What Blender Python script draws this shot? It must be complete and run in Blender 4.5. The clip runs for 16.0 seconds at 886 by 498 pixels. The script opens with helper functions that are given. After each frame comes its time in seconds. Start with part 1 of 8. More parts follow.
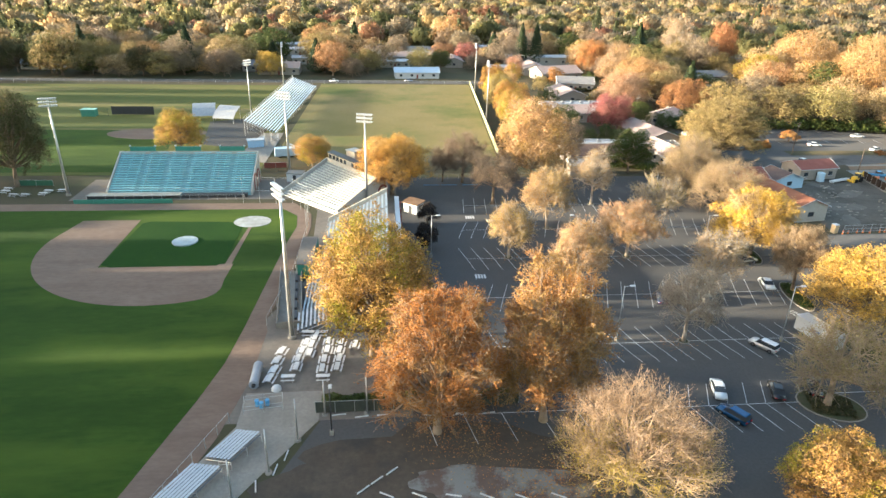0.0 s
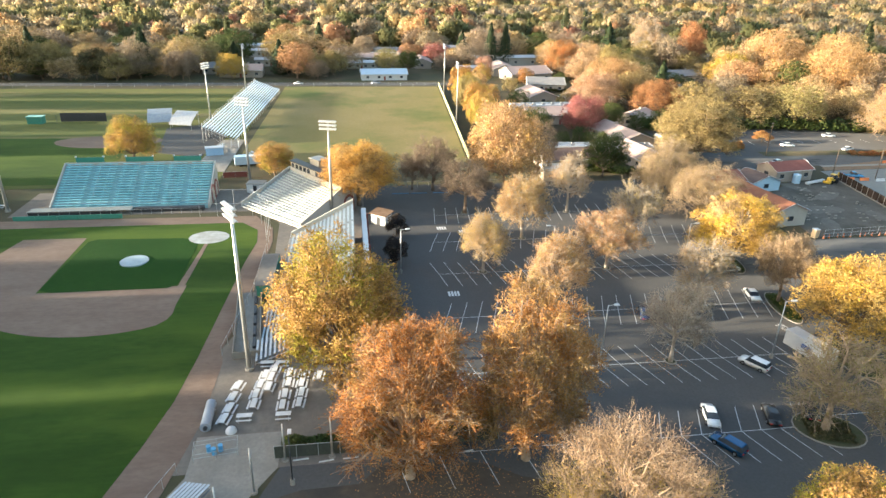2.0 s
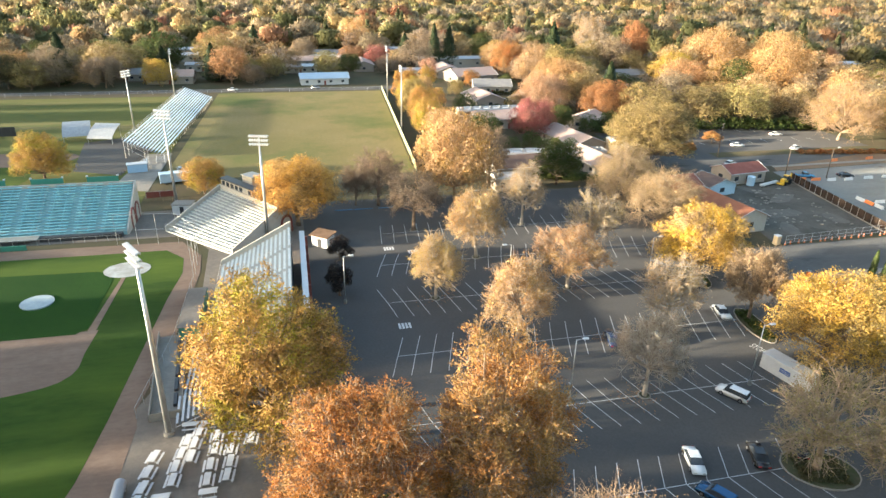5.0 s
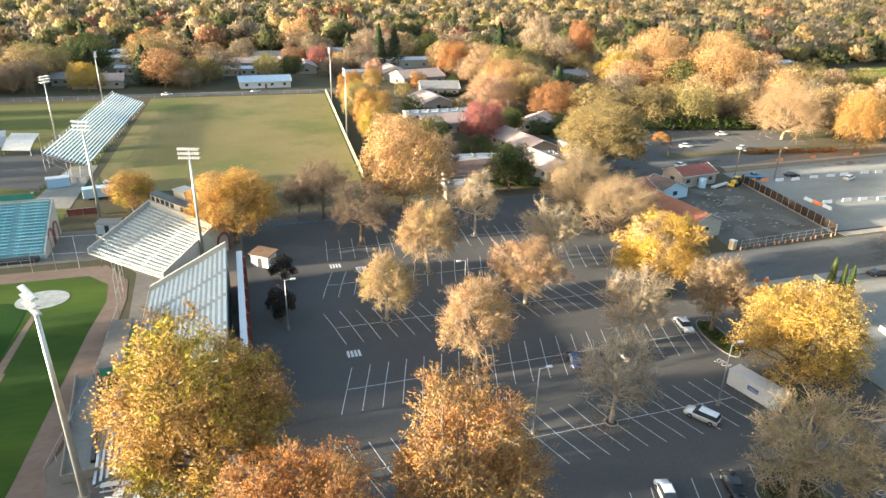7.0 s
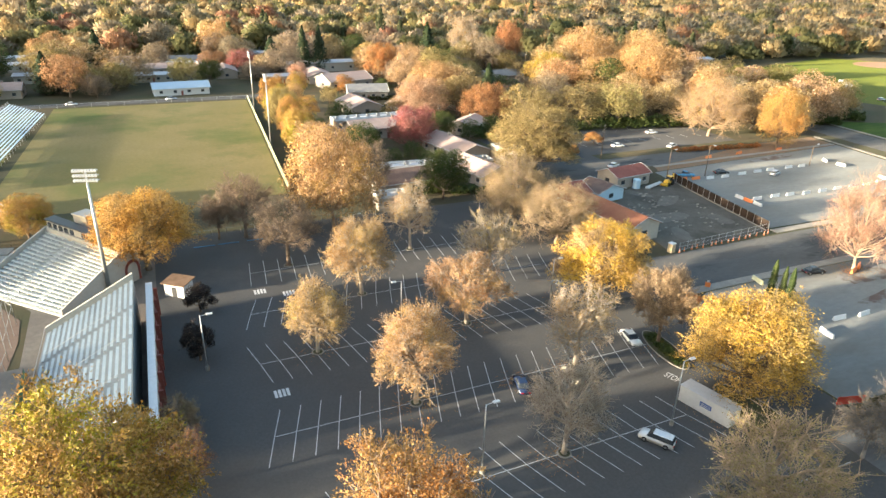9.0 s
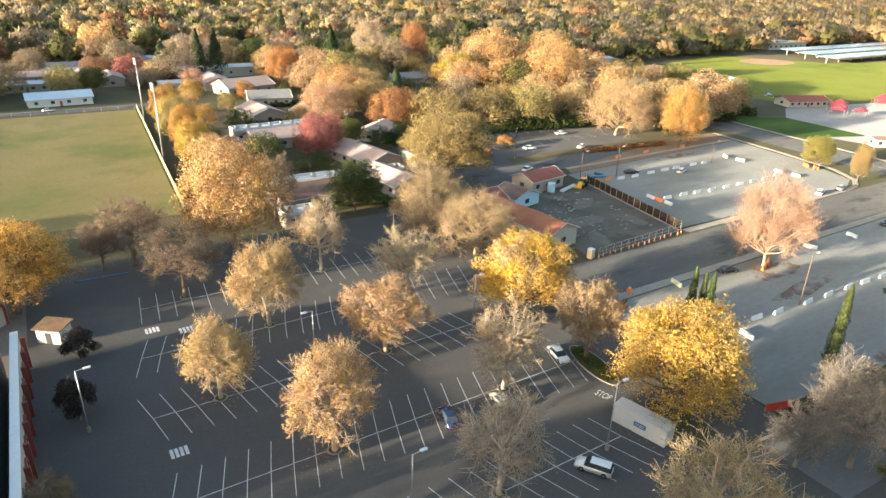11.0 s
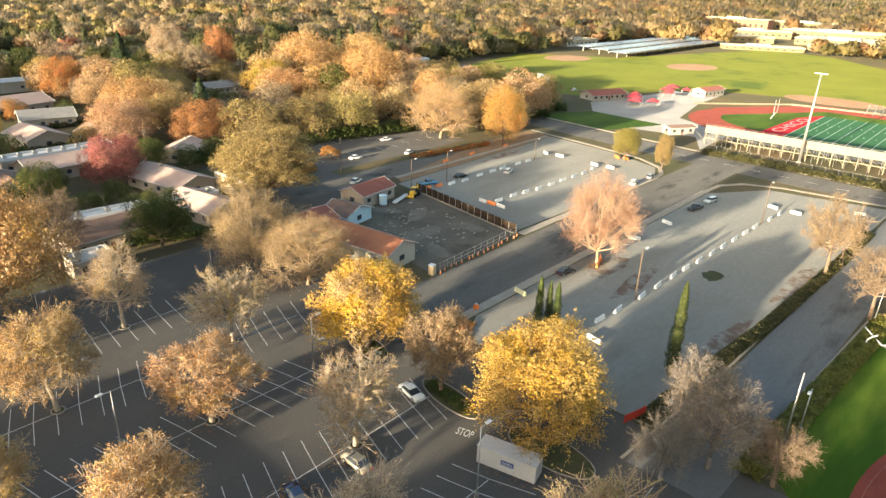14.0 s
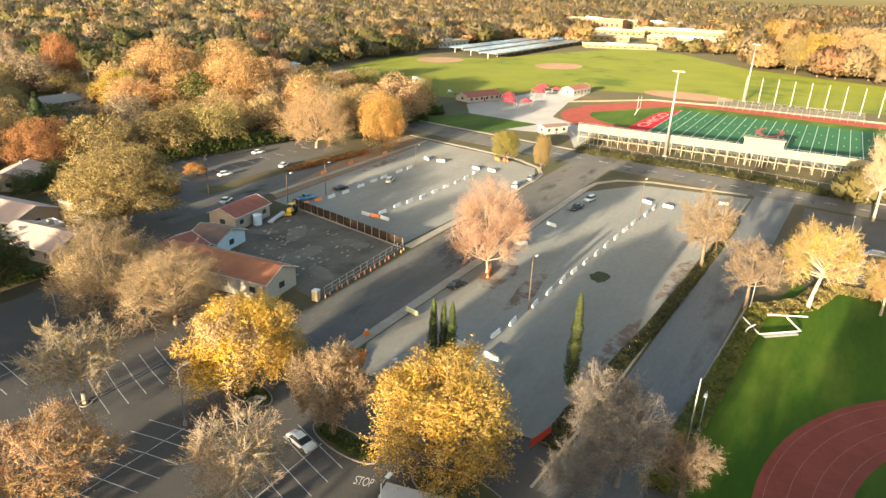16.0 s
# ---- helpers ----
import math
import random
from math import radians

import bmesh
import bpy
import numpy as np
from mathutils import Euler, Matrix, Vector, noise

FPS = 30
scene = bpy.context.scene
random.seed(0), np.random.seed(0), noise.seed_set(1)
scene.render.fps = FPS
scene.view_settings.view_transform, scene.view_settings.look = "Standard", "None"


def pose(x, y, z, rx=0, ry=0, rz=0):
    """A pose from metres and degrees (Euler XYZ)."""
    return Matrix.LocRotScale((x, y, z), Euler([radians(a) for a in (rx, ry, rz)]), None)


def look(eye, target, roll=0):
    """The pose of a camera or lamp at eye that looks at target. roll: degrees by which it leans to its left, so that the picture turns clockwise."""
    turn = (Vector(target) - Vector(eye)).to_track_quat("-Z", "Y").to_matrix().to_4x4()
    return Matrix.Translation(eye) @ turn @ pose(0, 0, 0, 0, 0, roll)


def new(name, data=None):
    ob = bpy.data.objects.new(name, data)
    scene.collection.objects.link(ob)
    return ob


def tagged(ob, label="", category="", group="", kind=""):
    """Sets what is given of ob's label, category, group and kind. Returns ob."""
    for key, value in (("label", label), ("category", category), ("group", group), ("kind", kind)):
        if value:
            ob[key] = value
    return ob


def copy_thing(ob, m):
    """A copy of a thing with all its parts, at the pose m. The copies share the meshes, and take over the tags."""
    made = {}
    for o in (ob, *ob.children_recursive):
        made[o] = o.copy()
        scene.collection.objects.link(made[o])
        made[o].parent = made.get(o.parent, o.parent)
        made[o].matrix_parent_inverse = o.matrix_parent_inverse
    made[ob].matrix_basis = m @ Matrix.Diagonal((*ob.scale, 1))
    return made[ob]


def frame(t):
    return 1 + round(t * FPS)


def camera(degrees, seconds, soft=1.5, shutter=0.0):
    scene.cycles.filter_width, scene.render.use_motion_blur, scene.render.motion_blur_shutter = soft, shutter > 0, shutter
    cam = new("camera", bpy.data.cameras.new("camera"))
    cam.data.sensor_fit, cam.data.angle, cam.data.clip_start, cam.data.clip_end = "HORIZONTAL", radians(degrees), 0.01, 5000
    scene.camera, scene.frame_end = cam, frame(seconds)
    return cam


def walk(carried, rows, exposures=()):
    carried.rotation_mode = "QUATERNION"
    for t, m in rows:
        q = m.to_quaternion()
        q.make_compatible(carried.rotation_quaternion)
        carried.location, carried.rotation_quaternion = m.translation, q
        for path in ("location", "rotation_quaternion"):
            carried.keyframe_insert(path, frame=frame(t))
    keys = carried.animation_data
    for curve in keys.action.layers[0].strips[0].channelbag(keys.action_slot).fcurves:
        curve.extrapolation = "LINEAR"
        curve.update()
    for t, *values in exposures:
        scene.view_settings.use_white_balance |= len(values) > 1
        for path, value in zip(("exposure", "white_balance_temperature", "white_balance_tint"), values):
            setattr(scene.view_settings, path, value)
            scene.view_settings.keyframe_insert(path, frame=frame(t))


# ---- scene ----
cam = camera(69.78, 16.0)
PATH = [
    (0.0, look((-0.64, -9.43, 56.28), (4.00, 36.03, 35.99), 1.40)),
    (0.5, look((-0.35, -7.36, 56.22), (4.81, 38.05, 35.92), 1.40)),
    (1.0, look((-0.04, -5.25, 56.12), (5.64, 40.09, 35.81), 1.40)),
    (1.5, look((0.24, -3.19, 56.02), (6.49, 42.09, 35.74), 1.40)),
    (2.0, look((0.49, -1.17, 55.94), (7.31, 44.03, 35.67), 1.40)),
    (2.5, look((0.78, 0.88, 55.89), (8.18, 45.98, 35.61), 1.40)),
    (3.0, look((1.10, 2.85, 55.83), (9.09, 47.86, 35.57), 1.40)),
    (3.5, look((1.47, 4.79, 55.75), (10.04, 49.70, 35.51), 1.40)),
    (4.0, look((1.90, 6.75, 55.67), (11.07, 51.54, 35.44), 1.40)),
    (6.5, look((4.27, 16.45, 55.63), (17.60, 60.22, 35.46), 1.40)),
    (7.0, look((4.88, 18.36, 55.65), (19.19, 61.82, 35.49), 1.60)),
    (7.5, look((5.60, 20.25, 55.65), (20.99, 63.37, 35.55), 1.50)),
    (8.0, look((6.46, 22.15, 55.65), (22.98, 64.85, 35.57), 1.50)),
    (8.5, look((7.26, 24.03, 55.65), (24.97, 66.26, 35.58), 1.50)),
    (11.0, look((11.94, 33.13, 55.70), (36.66, 71.79, 35.85), 1.80)),
    (11.5, look((13.00, 34.75, 55.74), (39.52, 72.26, 36.00), 1.80)),
    (12.0, look((14.15, 36.29, 55.83), (42.38, 72.55, 36.12), 1.80)),
    (12.5, look((15.36, 37.75, 55.89), (45.25, 72.70, 36.27), 1.80)),
    (13.0, look((16.62, 39.14, 55.85), (48.10, 72.71, 36.29), 1.90)),
    (13.5, look((17.85, 40.54, 55.84), (50.90, 72.62, 36.37), 1.90)),
    (14.0, look((19.27, 41.93, 55.87), (53.79, 72.45, 36.47), 2.00)),
    (14.5, look((20.79, 43.20, 55.88), (56.75, 72.10, 36.60), 2.00)),
    (15.0, look((22.38, 44.37, 55.92), (59.71, 71.56, 36.75), 1.90)),
    (15.5, look((23.99, 45.48, 56.05), (62.62, 70.84, 36.95), 2.00)),
    (16.0, look((25.58, 46.51, 56.18), (65.42, 69.99, 37.17), 2.00)),
]
walk(cam, PATH, ((0.0, 3.02, 5900, 10), (4.0, 2.96, 5920, 10), (8.0, 2.88, 5980, 10), (12.0, 2.74, 6180, 10), (16.0, 2.55, 6750, 10)))

# ---- world and sun ----
SUN_EL = radians(8.4)
world = bpy.data.worlds.new("evening_sky")
scene.world = world
world.use_nodes = True
wn = world.node_tree
sky = wn.nodes.new("ShaderNodeTexSky")
sky.sky_type = "NISHITA"
sky.sun_disc = False
sky.sun_elevation = SUN_EL
sky.sun_rotation = radians(270)
sky.air_density, sky.dust_density, sky.ozone_density = 1.2, 2.0, 1.0
wn.links.new(sky.outputs[0], wn.nodes["Background"].inputs[0])
wn.nodes["Background"].inputs[1].default_value = 0.097
sun_data = bpy.data.lights.new("sun", "SUN")
sun_data.energy, sun_data.angle, sun_data.color = 3.9, radians(0.8), (1.0, 0.83, 0.58)
sun = new("sun", sun_data)
sun.matrix_world = look((-200, 0, 60), (-200 + 100, 0 - 2, 60 - 100 * math.tan(SUN_EL)))
scene.view_settings.exposure = 2.5

# ---- materials ----
def nodes_of(name):
    m = bpy.data.materials.new(name)
    m.use_nodes = True
    nt = m.node_tree
    b = nt.nodes["Principled BSDF"]
    return m, nt, b


def add(nt, kind, **kw):
    n = nt.nodes.new(kind)
    for k, v in kw.items():
        if k in n.inputs:
            n.inputs[k].default_value = v
    return n


def mixed(nt, fac, a, b):
    """A colour mix; fac is a socket, a and b sockets or colours."""
    n = nt.nodes.new("ShaderNodeMix")
    n.data_type = "RGBA"
    nt.links.new(fac, n.inputs[0])
    for i, v in ((6, a), (7, b)):
        if isinstance(v, tuple):
            n.inputs[i].default_value = (*v, 1)
        else:
            nt.links.new(v, n.inputs[i])
    return n.outputs[2]


def ranged(nt, sock, lo, hi, to0=0.0, to1=1.0):
    n = add(nt, "ShaderNodeMapRange")
    nt.links.new(sock, n.inputs[0])
    for i, v in enumerate((lo, hi, to0, to1)):
        n.inputs[i + 1].default_value = v
    return n.outputs[0]


def coarse(nt, scale, detail=4.0, rough=0.6, stretch=(1, 1, 1), warp=0.0):
    """Noise at real-world size (scale per metre) on generated world places."""
    geo = nt.nodes.new("ShaderNodeNewGeometry")
    mp = nt.nodes.new("ShaderNodeMapping")
    mp.inputs["Scale"].default_value = stretch
    nt.links.new(geo.outputs["Position"], mp.inputs["Vector"])
    n = add(nt, "ShaderNodeTexNoise", Scale=scale, Detail=detail, Roughness=rough, Distortion=warp)
    nt.links.new(mp.outputs[0], n.inputs["Vector"])
    return n.outputs["Fac"]


def surface(name, c1, c2, big=0.15, fine=3.0, rough=0.8, metal=0.0, bump=0.0, bump_scale=8.0, c3=None, third=0.05,
            stretch=(1, 1, 1), vary=0.0, lo=0.35, hi=0.65, third_at=(0.5, 0.7)):
    """Two colours mixed at a large and a fine scale, a third in patches, and fine relief."""
    m, nt, b = nodes_of(name)
    f1 = ranged(nt, coarse(nt, big, 5, 0.6, stretch), lo, hi)
    col = mixed(nt, f1, c1, c2)
    f2 = ranged(nt, coarse(nt, fine, 4, 0.7, stretch), 0.3, 0.7)
    dark = tuple(v * 0.72 for v in c1)
    half = add(nt, "ShaderNodeMath")
    half.operation = "MULTIPLY"
    nt.links.new(f2, half.inputs[0])
    half.inputs[1].default_value = 0.55
    col = mixed(nt, half.outputs[0], col, dark)
    if c3:
        f3 = ranged(nt, coarse(nt, third, 6, 0.65, stretch), *third_at)
        col = mixed(nt, f3, col, c3)
    if vary:
        info = nt.nodes.new("ShaderNodeObjectInfo")
        hsv = add(nt, "ShaderNodeHueSaturation")
        nt.links.new(ranged(nt, info.outputs["Random"], 0, 1, 1 - vary, 1 + vary), hsv.inputs["Value"])
        nt.links.new(col, hsv.inputs["Color"])
        col = hsv.outputs[0]
    nt.links.new(col, b.inputs["Base Color"])
    b.inputs["Roughness"].default_value = rough
    b.inputs["Metallic"].default_value = metal
    if rough >= 0.84:
        b.inputs["Specular IOR Level"].default_value = 0.12
        b.inputs["Diffuse Roughness"].default_value = 0.4
    if bump:
        bp = add(nt, "ShaderNodeBump", Strength=bump, Distance=0.05)
        nt.links.new(coarse(nt, bump_scale, 5, 0.7), bp.inputs["Height"])
        nt.links.new(bp.outputs[0], b.inputs["Normal"])
    return m


def leaves(name, c1, c2, c3, glow=0.22, scale=0.2, patch=None, heights=None, grain=1.0):
    """Thin leaves: hues drifting through the crown in patches, each sprig a little different, some light passing through."""
    m, nt, b = nodes_of(name)
    c1, c2, c3, patch = (tuple(v * 0.9 for v in c) if c else None for c in (c1, c2, c3, patch))
    geo = nt.nodes.new("ShaderNodeNewGeometry")
    f = ranged(nt, coarse(nt, scale, 3, 0.5), 0.42, 0.58)
    if heights:
        sep = nt.nodes.new("ShaderNodeSeparateXYZ")
        nt.links.new(geo.outputs["Position"], sep.inputs[0])
        wob = add(nt, "ShaderNodeMath")
        wob.operation = "MULTIPLY_ADD"
        nt.links.new(coarse(nt, 0.3, 2, 0.5), wob.inputs[0])
        wob.inputs[1].default_value = 8.0
        nt.links.new(sep.outputs[2], wob.inputs[2])
        f = ranged(nt, wob.outputs[0], heights[0] + 4, heights[1] + 4)
    col = mixed(nt, f, c1, c2)
    if patch:
        col = mixed(nt, ranged(nt, coarse(nt, scale * 1.4, 2, 0.5, (1, 1.2, 0.9)), 0.5, 0.58), col, patch)
    col = mixed(nt, ranged(nt, geo.outputs["Random Per Island"], 0.65, 1.0, 0.0, grain), col, c3)
    info = nt.nodes.new("ShaderNodeObjectInfo")
    hsv = add(nt, "ShaderNodeHueSaturation")
    nt.links.new(ranged(nt, geo.outputs["Random Per Island"], 0, 1, 1 - 0.42 * grain, 1 + 0.26 * grain), hsv.inputs["Value"])
    nt.links.new(ranged(nt, info.outputs["Random"], 0, 1, 0.487, 0.513), hsv.inputs["Hue"])
    nt.links.new(col, hsv.inputs["Color"])
    nt.links.new(hsv.outputs[0], b.inputs["Base Color"])
    b.inputs["Roughness"].default_value = 0.7
    b.inputs["Specular IOR Level"].default_value = 0.2
    tr = nt.nodes.new("ShaderNodeBsdfTranslucent")
    nt.links.new(hsv.outputs[0], tr.inputs["Color"])
    mx = nt.nodes.new("ShaderNodeMixShader")
    mx.inputs[0].default_value = glow
    nt.links.new(b.outputs[0], mx.inputs[1])
    nt.links.new(tr.outputs[0], mx.inputs[2])
    nt.links.new(mx.outputs[0], nt.nodes["Material Output"].inputs[0])
    return m


def paint(name, c, rough=0.5, metal=0.0, wear=0.12, fine=2.0):
    return surface(name, c, tuple(v * (1 - wear) for v in c), 0.8, fine, rough, metal, lo=0.3, hi=0.8)


def glass(name, c=(0.03, 0.035, 0.04)):
    m, nt, b = nodes_of(name)
    f = ranged(nt, coarse(nt, 0.7, 2), 0.3, 0.7)
    nt.links.new(mixed(nt, f, c, tuple(v * 1.6 for v in c)), b.inputs["Base Color"])
    b.inputs["Roughness"].default_value = 0.06
    return m


ASPHALT = surface("asphalt", (0.08, 0.077, 0.073), (0.097, 0.093, 0.087), 0.06, 2.5, 0.9, bump=0.3, bump_scale=20,
                  c3=(0.114, 0.107, 0.095), third=0.04, third_at=(0.56, 0.75))
ROAD = surface("road_asphalt", (0.09, 0.087, 0.082), (0.125, 0.12, 0.11), 0.12, 1.5, 0.9, bump=0.3, bump_scale=20,
               c3=(0.035, 0.034, 0.034), third=0.15, stretch=(0.35, 1, 1), third_at=(0.55, 0.68))
DRIVE = surface("drive_asphalt", (0.12, 0.124, 0.126), (0.15, 0.153, 0.153), 0.1, 2.0, 0.9, bump=0.3, bump_scale=20, c3=(0.06, 0.058, 0.055), third=0.1, stretch=(0.3, 1, 1), third_at=(0.55, 0.7))
GRAVEL = surface("gravel", (0.185, 0.187, 0.174), (0.23, 0.228, 0.206), 0.05, 1.2, 0.95, bump=0.5, bump_scale=14,
                 c3=(0.14, 0.125, 0.1), third=0.03, stretch=(0.4, 1, 1), third_at=(0.52, 0.72))
DIRT = surface("dirt_yard", (0.085, 0.078, 0.066), (0.13, 0.12, 0.098), 0.12, 0.9, 0.95, bump=0.6, bump_scale=6,
               c3=(0.06, 0.055, 0.045), third=0.09, third_at=(0.52, 0.66))
CLAY = surface("infield_dirt", (0.17, 0.118, 0.088), (0.21, 0.152, 0.114), 0.25, 1.6, 0.95, bump=0.3, bump_scale=10, stretch=(0.4, 1, 1))
PALE_CLAY = surface("pale_infield_dirt", (0.2, 0.125, 0.08), (0.25, 0.16, 0.105), 0.08, 1.0, 0.95)
# c3 streaks along x put low sun on the grass into its colour
TURF = surface("mown_grass", (0.024, 0.052, 0.006), (0.042, 0.08, 0.01), 0.07, 1.2, 0.95, bump=0.5, bump_scale=12,
               c3=(0.066, 0.1, 0.012), third=0.05, stretch=(0.3, 1, 1), third_at=(0.46, 0.68))
LUSH = surface("lush_grass", (0.026, 0.066, 0.004), (0.046, 0.09, 0.007), 0.08, 1.2, 0.95, bump=0.6, bump_scale=8,
               c3=(0.075, 0.11, 0.012), third=0.09, stretch=(0.3, 1, 1), third_at=(0.5, 0.68))
INFIELD = surface("infield_grass", (0.01, 0.042, 0.003), (0.016, 0.053, 0.004), 0.1, 2.0, 0.95, bump=0.4, bump_scale=12)
DRYGRASS = surface("dry_grass", (0.165, 0.14, 0.05), (0.215, 0.168, 0.075), 0.025, 1.0, 0.95, bump=0.5, bump_scale=8,
                   c3=(0.095, 0.11, 0.032), third=0.022, third_at=(0.5, 0.66))
GROUND = surface("leafy_ground", (0.08, 0.066, 0.042), (0.06, 0.066, 0.03), 0.05, 0.8, 0.95, bump=0.5, bump_scale=5,
                 c3=(0.11, 0.08, 0.045), third=0.03)
APRON = surface("worn_apron", (0.15, 0.13, 0.11), (0.2, 0.175, 0.145), 0.12, 1.2, 0.9, bump=0.3, bump_scale=10, c3=(0.24, 0.215, 0.18), third=0.08, third_at=(0.55, 0.72))
CONCRETE = surface("concrete", (0.24, 0.215, 0.18), (0.3, 0.272, 0.23), 0.3, 2.0, 0.85, bump=0.15, bump_scale=15)
PLAZA = surface("plaza_paving", (0.23, 0.228, 0.225), (0.28, 0.275, 0.27), 0.08, 1.0, 0.92)
WHITE_LINE = surface("road_paint", (0.58, 0.58, 0.56), (0.36, 0.36, 0.35), 1.2, 5.0, 0.7)
RUBBER = surface("red_track", (0.17, 0.042, 0.03), (0.22, 0.055, 0.04), 0.2, 3.0, 0.92)
SYNTH = surface("synthetic_turf", (0.02, 0.075, 0.035), (0.028, 0.09, 0.04), 0.1, 2.0, 0.9)
BARK = surface("bark", (0.16, 0.115, 0.08), (0.24, 0.18, 0.13), 1.5, 6.0, 0.9, bump=0.4, bump_scale=9)
PALE_BARK = surface("pale_bark", (0.43, 0.37, 0.3), (0.27, 0.215, 0.16), 0.9, 4.0, 0.85, bump=0.3, bump_scale=7)
TWIG_BARK = surface("tan_bark", (0.37, 0.275, 0.19), (0.27, 0.195, 0.13), 1.5, 6.0, 0.9)
GREY_BARK = surface("grey_bark", (0.22, 0.2, 0.185), (0.16, 0.145, 0.135), 1.5, 6.0, 0.9)
GALV = surface("galvanised_steel", (0.46, 0.46, 0.44), (0.36, 0.36, 0.35), 1.0, 4.0, 0.45, 0.6)
ALU = surface("aluminium_bench", (0.35, 0.41, 0.44), (0.28, 0.34, 0.37), 0.5, 4.0, 0.5, 0.15)
TEAL = surface("teal_bench", (0.3, 0.62, 0.66), (0.36, 0.66, 0.69), 0.4, 3.0, 0.5)
GREEN_PAINT = paint("green_paint", (0.045, 0.2, 0.14))
CREAM = paint("cream_paint", (0.43, 0.4, 0.34), 0.6)
CREAM_SEAT = surface("cream_seat_board", (0.6, 0.6, 0.53), (0.52, 0.53, 0.48), 0.5, 3.0, 0.6)
WHITE = paint("white_paint", (0.56, 0.56, 0.55), 0.5)
BARN = paint("red_brown_paint", (0.2, 0.05, 0.035), 0.6)
DARK = paint("dark_metal", (0.03, 0.03, 0.032), 0.5)
WOODFENCE = surface("weathered_fence", (0.1, 0.075, 0.055), (0.16, 0.12, 0.09), 0.5, 3.0, 0.85)
ORANGE = paint("orange_plastic", (0.75, 0.2, 0.04), 0.45)
BARRIER = paint("white_barrier_plastic", (0.66, 0.66, 0.64), 0.45, 0.0, 0.2)
YELLOW_BARRIER = paint("faded_yellow_barrier", (0.72, 0.66, 0.38), 0.5)
GLASS = glass("window_glass")
RUBBER_TYRE = paint("tyre_rubber", (0.02, 0.02, 0.02), 0.85)

LEAF = {
    "tan": leaves("tan_leaves", (0.46, 0.295, 0.135), (0.42, 0.24, 0.085), (0.47, 0.34, 0.19), patch=(0.45, 0.295, 0.08)),
    "pale": leaves("pale_tan_leaves", (0.44, 0.3, 0.16), (0.4, 0.25, 0.1), (0.46, 0.35, 0.22), patch=(0.4, 0.255, 0.115)),
    "gold": leaves("gold_leaves", (0.41, 0.235, 0.06), (0.44, 0.275, 0.05), (0.36, 0.21, 0.09), scale=0.14, patch=(0.35, 0.3, 0.025)),
    "yellow": leaves("yellow_leaves", (0.6, 0.36, 0.05), (0.53, 0.3, 0.055), (0.5, 0.33, 0.12), scale=0.16, patch=(0.52, 0.35, 0.1)),
    "bright": leaves("bright_yellow_leaves", (0.7, 0.49, 0.045), (0.64, 0.42, 0.06), (0.55, 0.42, 0.14), scale=0.15, patch=(0.48, 0.35, 0.17)),
    "orange": leaves("orange_leaves", (0.42, 0.205, 0.055), (0.42, 0.175, 0.045), (0.42, 0.24, 0.09), scale=0.16, patch=(0.36, 0.22, 0.07)),
    "rust": leaves("rust_leaves", (0.44, 0.14, 0.035), (0.36, 0.12, 0.036), (0.36, 0.16, 0.06), scale=0.16, patch=(0.3, 0.16, 0.06)),
    "twotone": leaves("two_tone_leaves", (0.46, 0.31, 0.04), (0.36, 0.21, 0.125), (0.4, 0.26, 0.15), heights=(6.8, 9.6), grain=0.7),
    "red": leaves("red_leaves", (0.37, 0.15, 0.065), (0.33, 0.13, 0.06), (0.39, 0.21, 0.1)),
    "pink": leaves("pink_leaves", (0.46, 0.275, 0.185), (0.43, 0.21, 0.12), (0.48, 0.35, 0.24)),
    "salmon": leaves("salmon_leaves", (0.43, 0.255, 0.11), (0.41, 0.225, 0.085), (0.45, 0.31, 0.16), scale=0.1),
    "magenta": leaves("plum_leaves", (0.34, 0.1, 0.095), (0.3, 0.12, 0.09), (0.4, 0.18, 0.15)),
    "olive": leaves("olive_leaves", (0.31, 0.24, 0.09), (0.25, 0.195, 0.07), (0.36, 0.28, 0.12)),
    "lime": leaves("lime_leaves", (0.27, 0.245, 0.055), (0.22, 0.21, 0.045), (0.31, 0.265, 0.075)),
    "brown": leaves("brown_leaves", (0.39, 0.29, 0.16), (0.34, 0.24, 0.115), (0.42, 0.33, 0.19)),
    "green": leaves("green_leaves", (0.06, 0.085, 0.02), (0.1, 0.11, 0.025), (0.045, 0.065, 0.016)),
    "deep": leaves("deep_green_leaves", (0.06, 0.065, 0.022), (0.09, 0.085, 0.03), (0.11, 0.09, 0.04)),
    "cypress": leaves("cypress_leaves", (0.055, 0.08, 0.02), (0.045, 0.065, 0.018), (0.1, 0.11, 0.03)),
    "dark": leaves("dark_leaves", (0.03, 0.022, 0.02), (0.04, 0.028, 0.024), (0.022, 0.025, 0.015)),
    "grey": leaves("grey_twigs", (0.3, 0.23, 0.16), (0.24, 0.18, 0.12), (0.36, 0.27, 0.15)),
    "ivy": leaves("ivy_leaves", (0.12, 0.14, 0.03), (0.17, 0.17, 0.035), (0.08, 0.1, 0.022)),
    "conifer": leaves("conifer_needles", (0.035, 0.055, 0.022), (0.05, 0.065, 0.025), (0.03, 0.04, 0.02)),
}

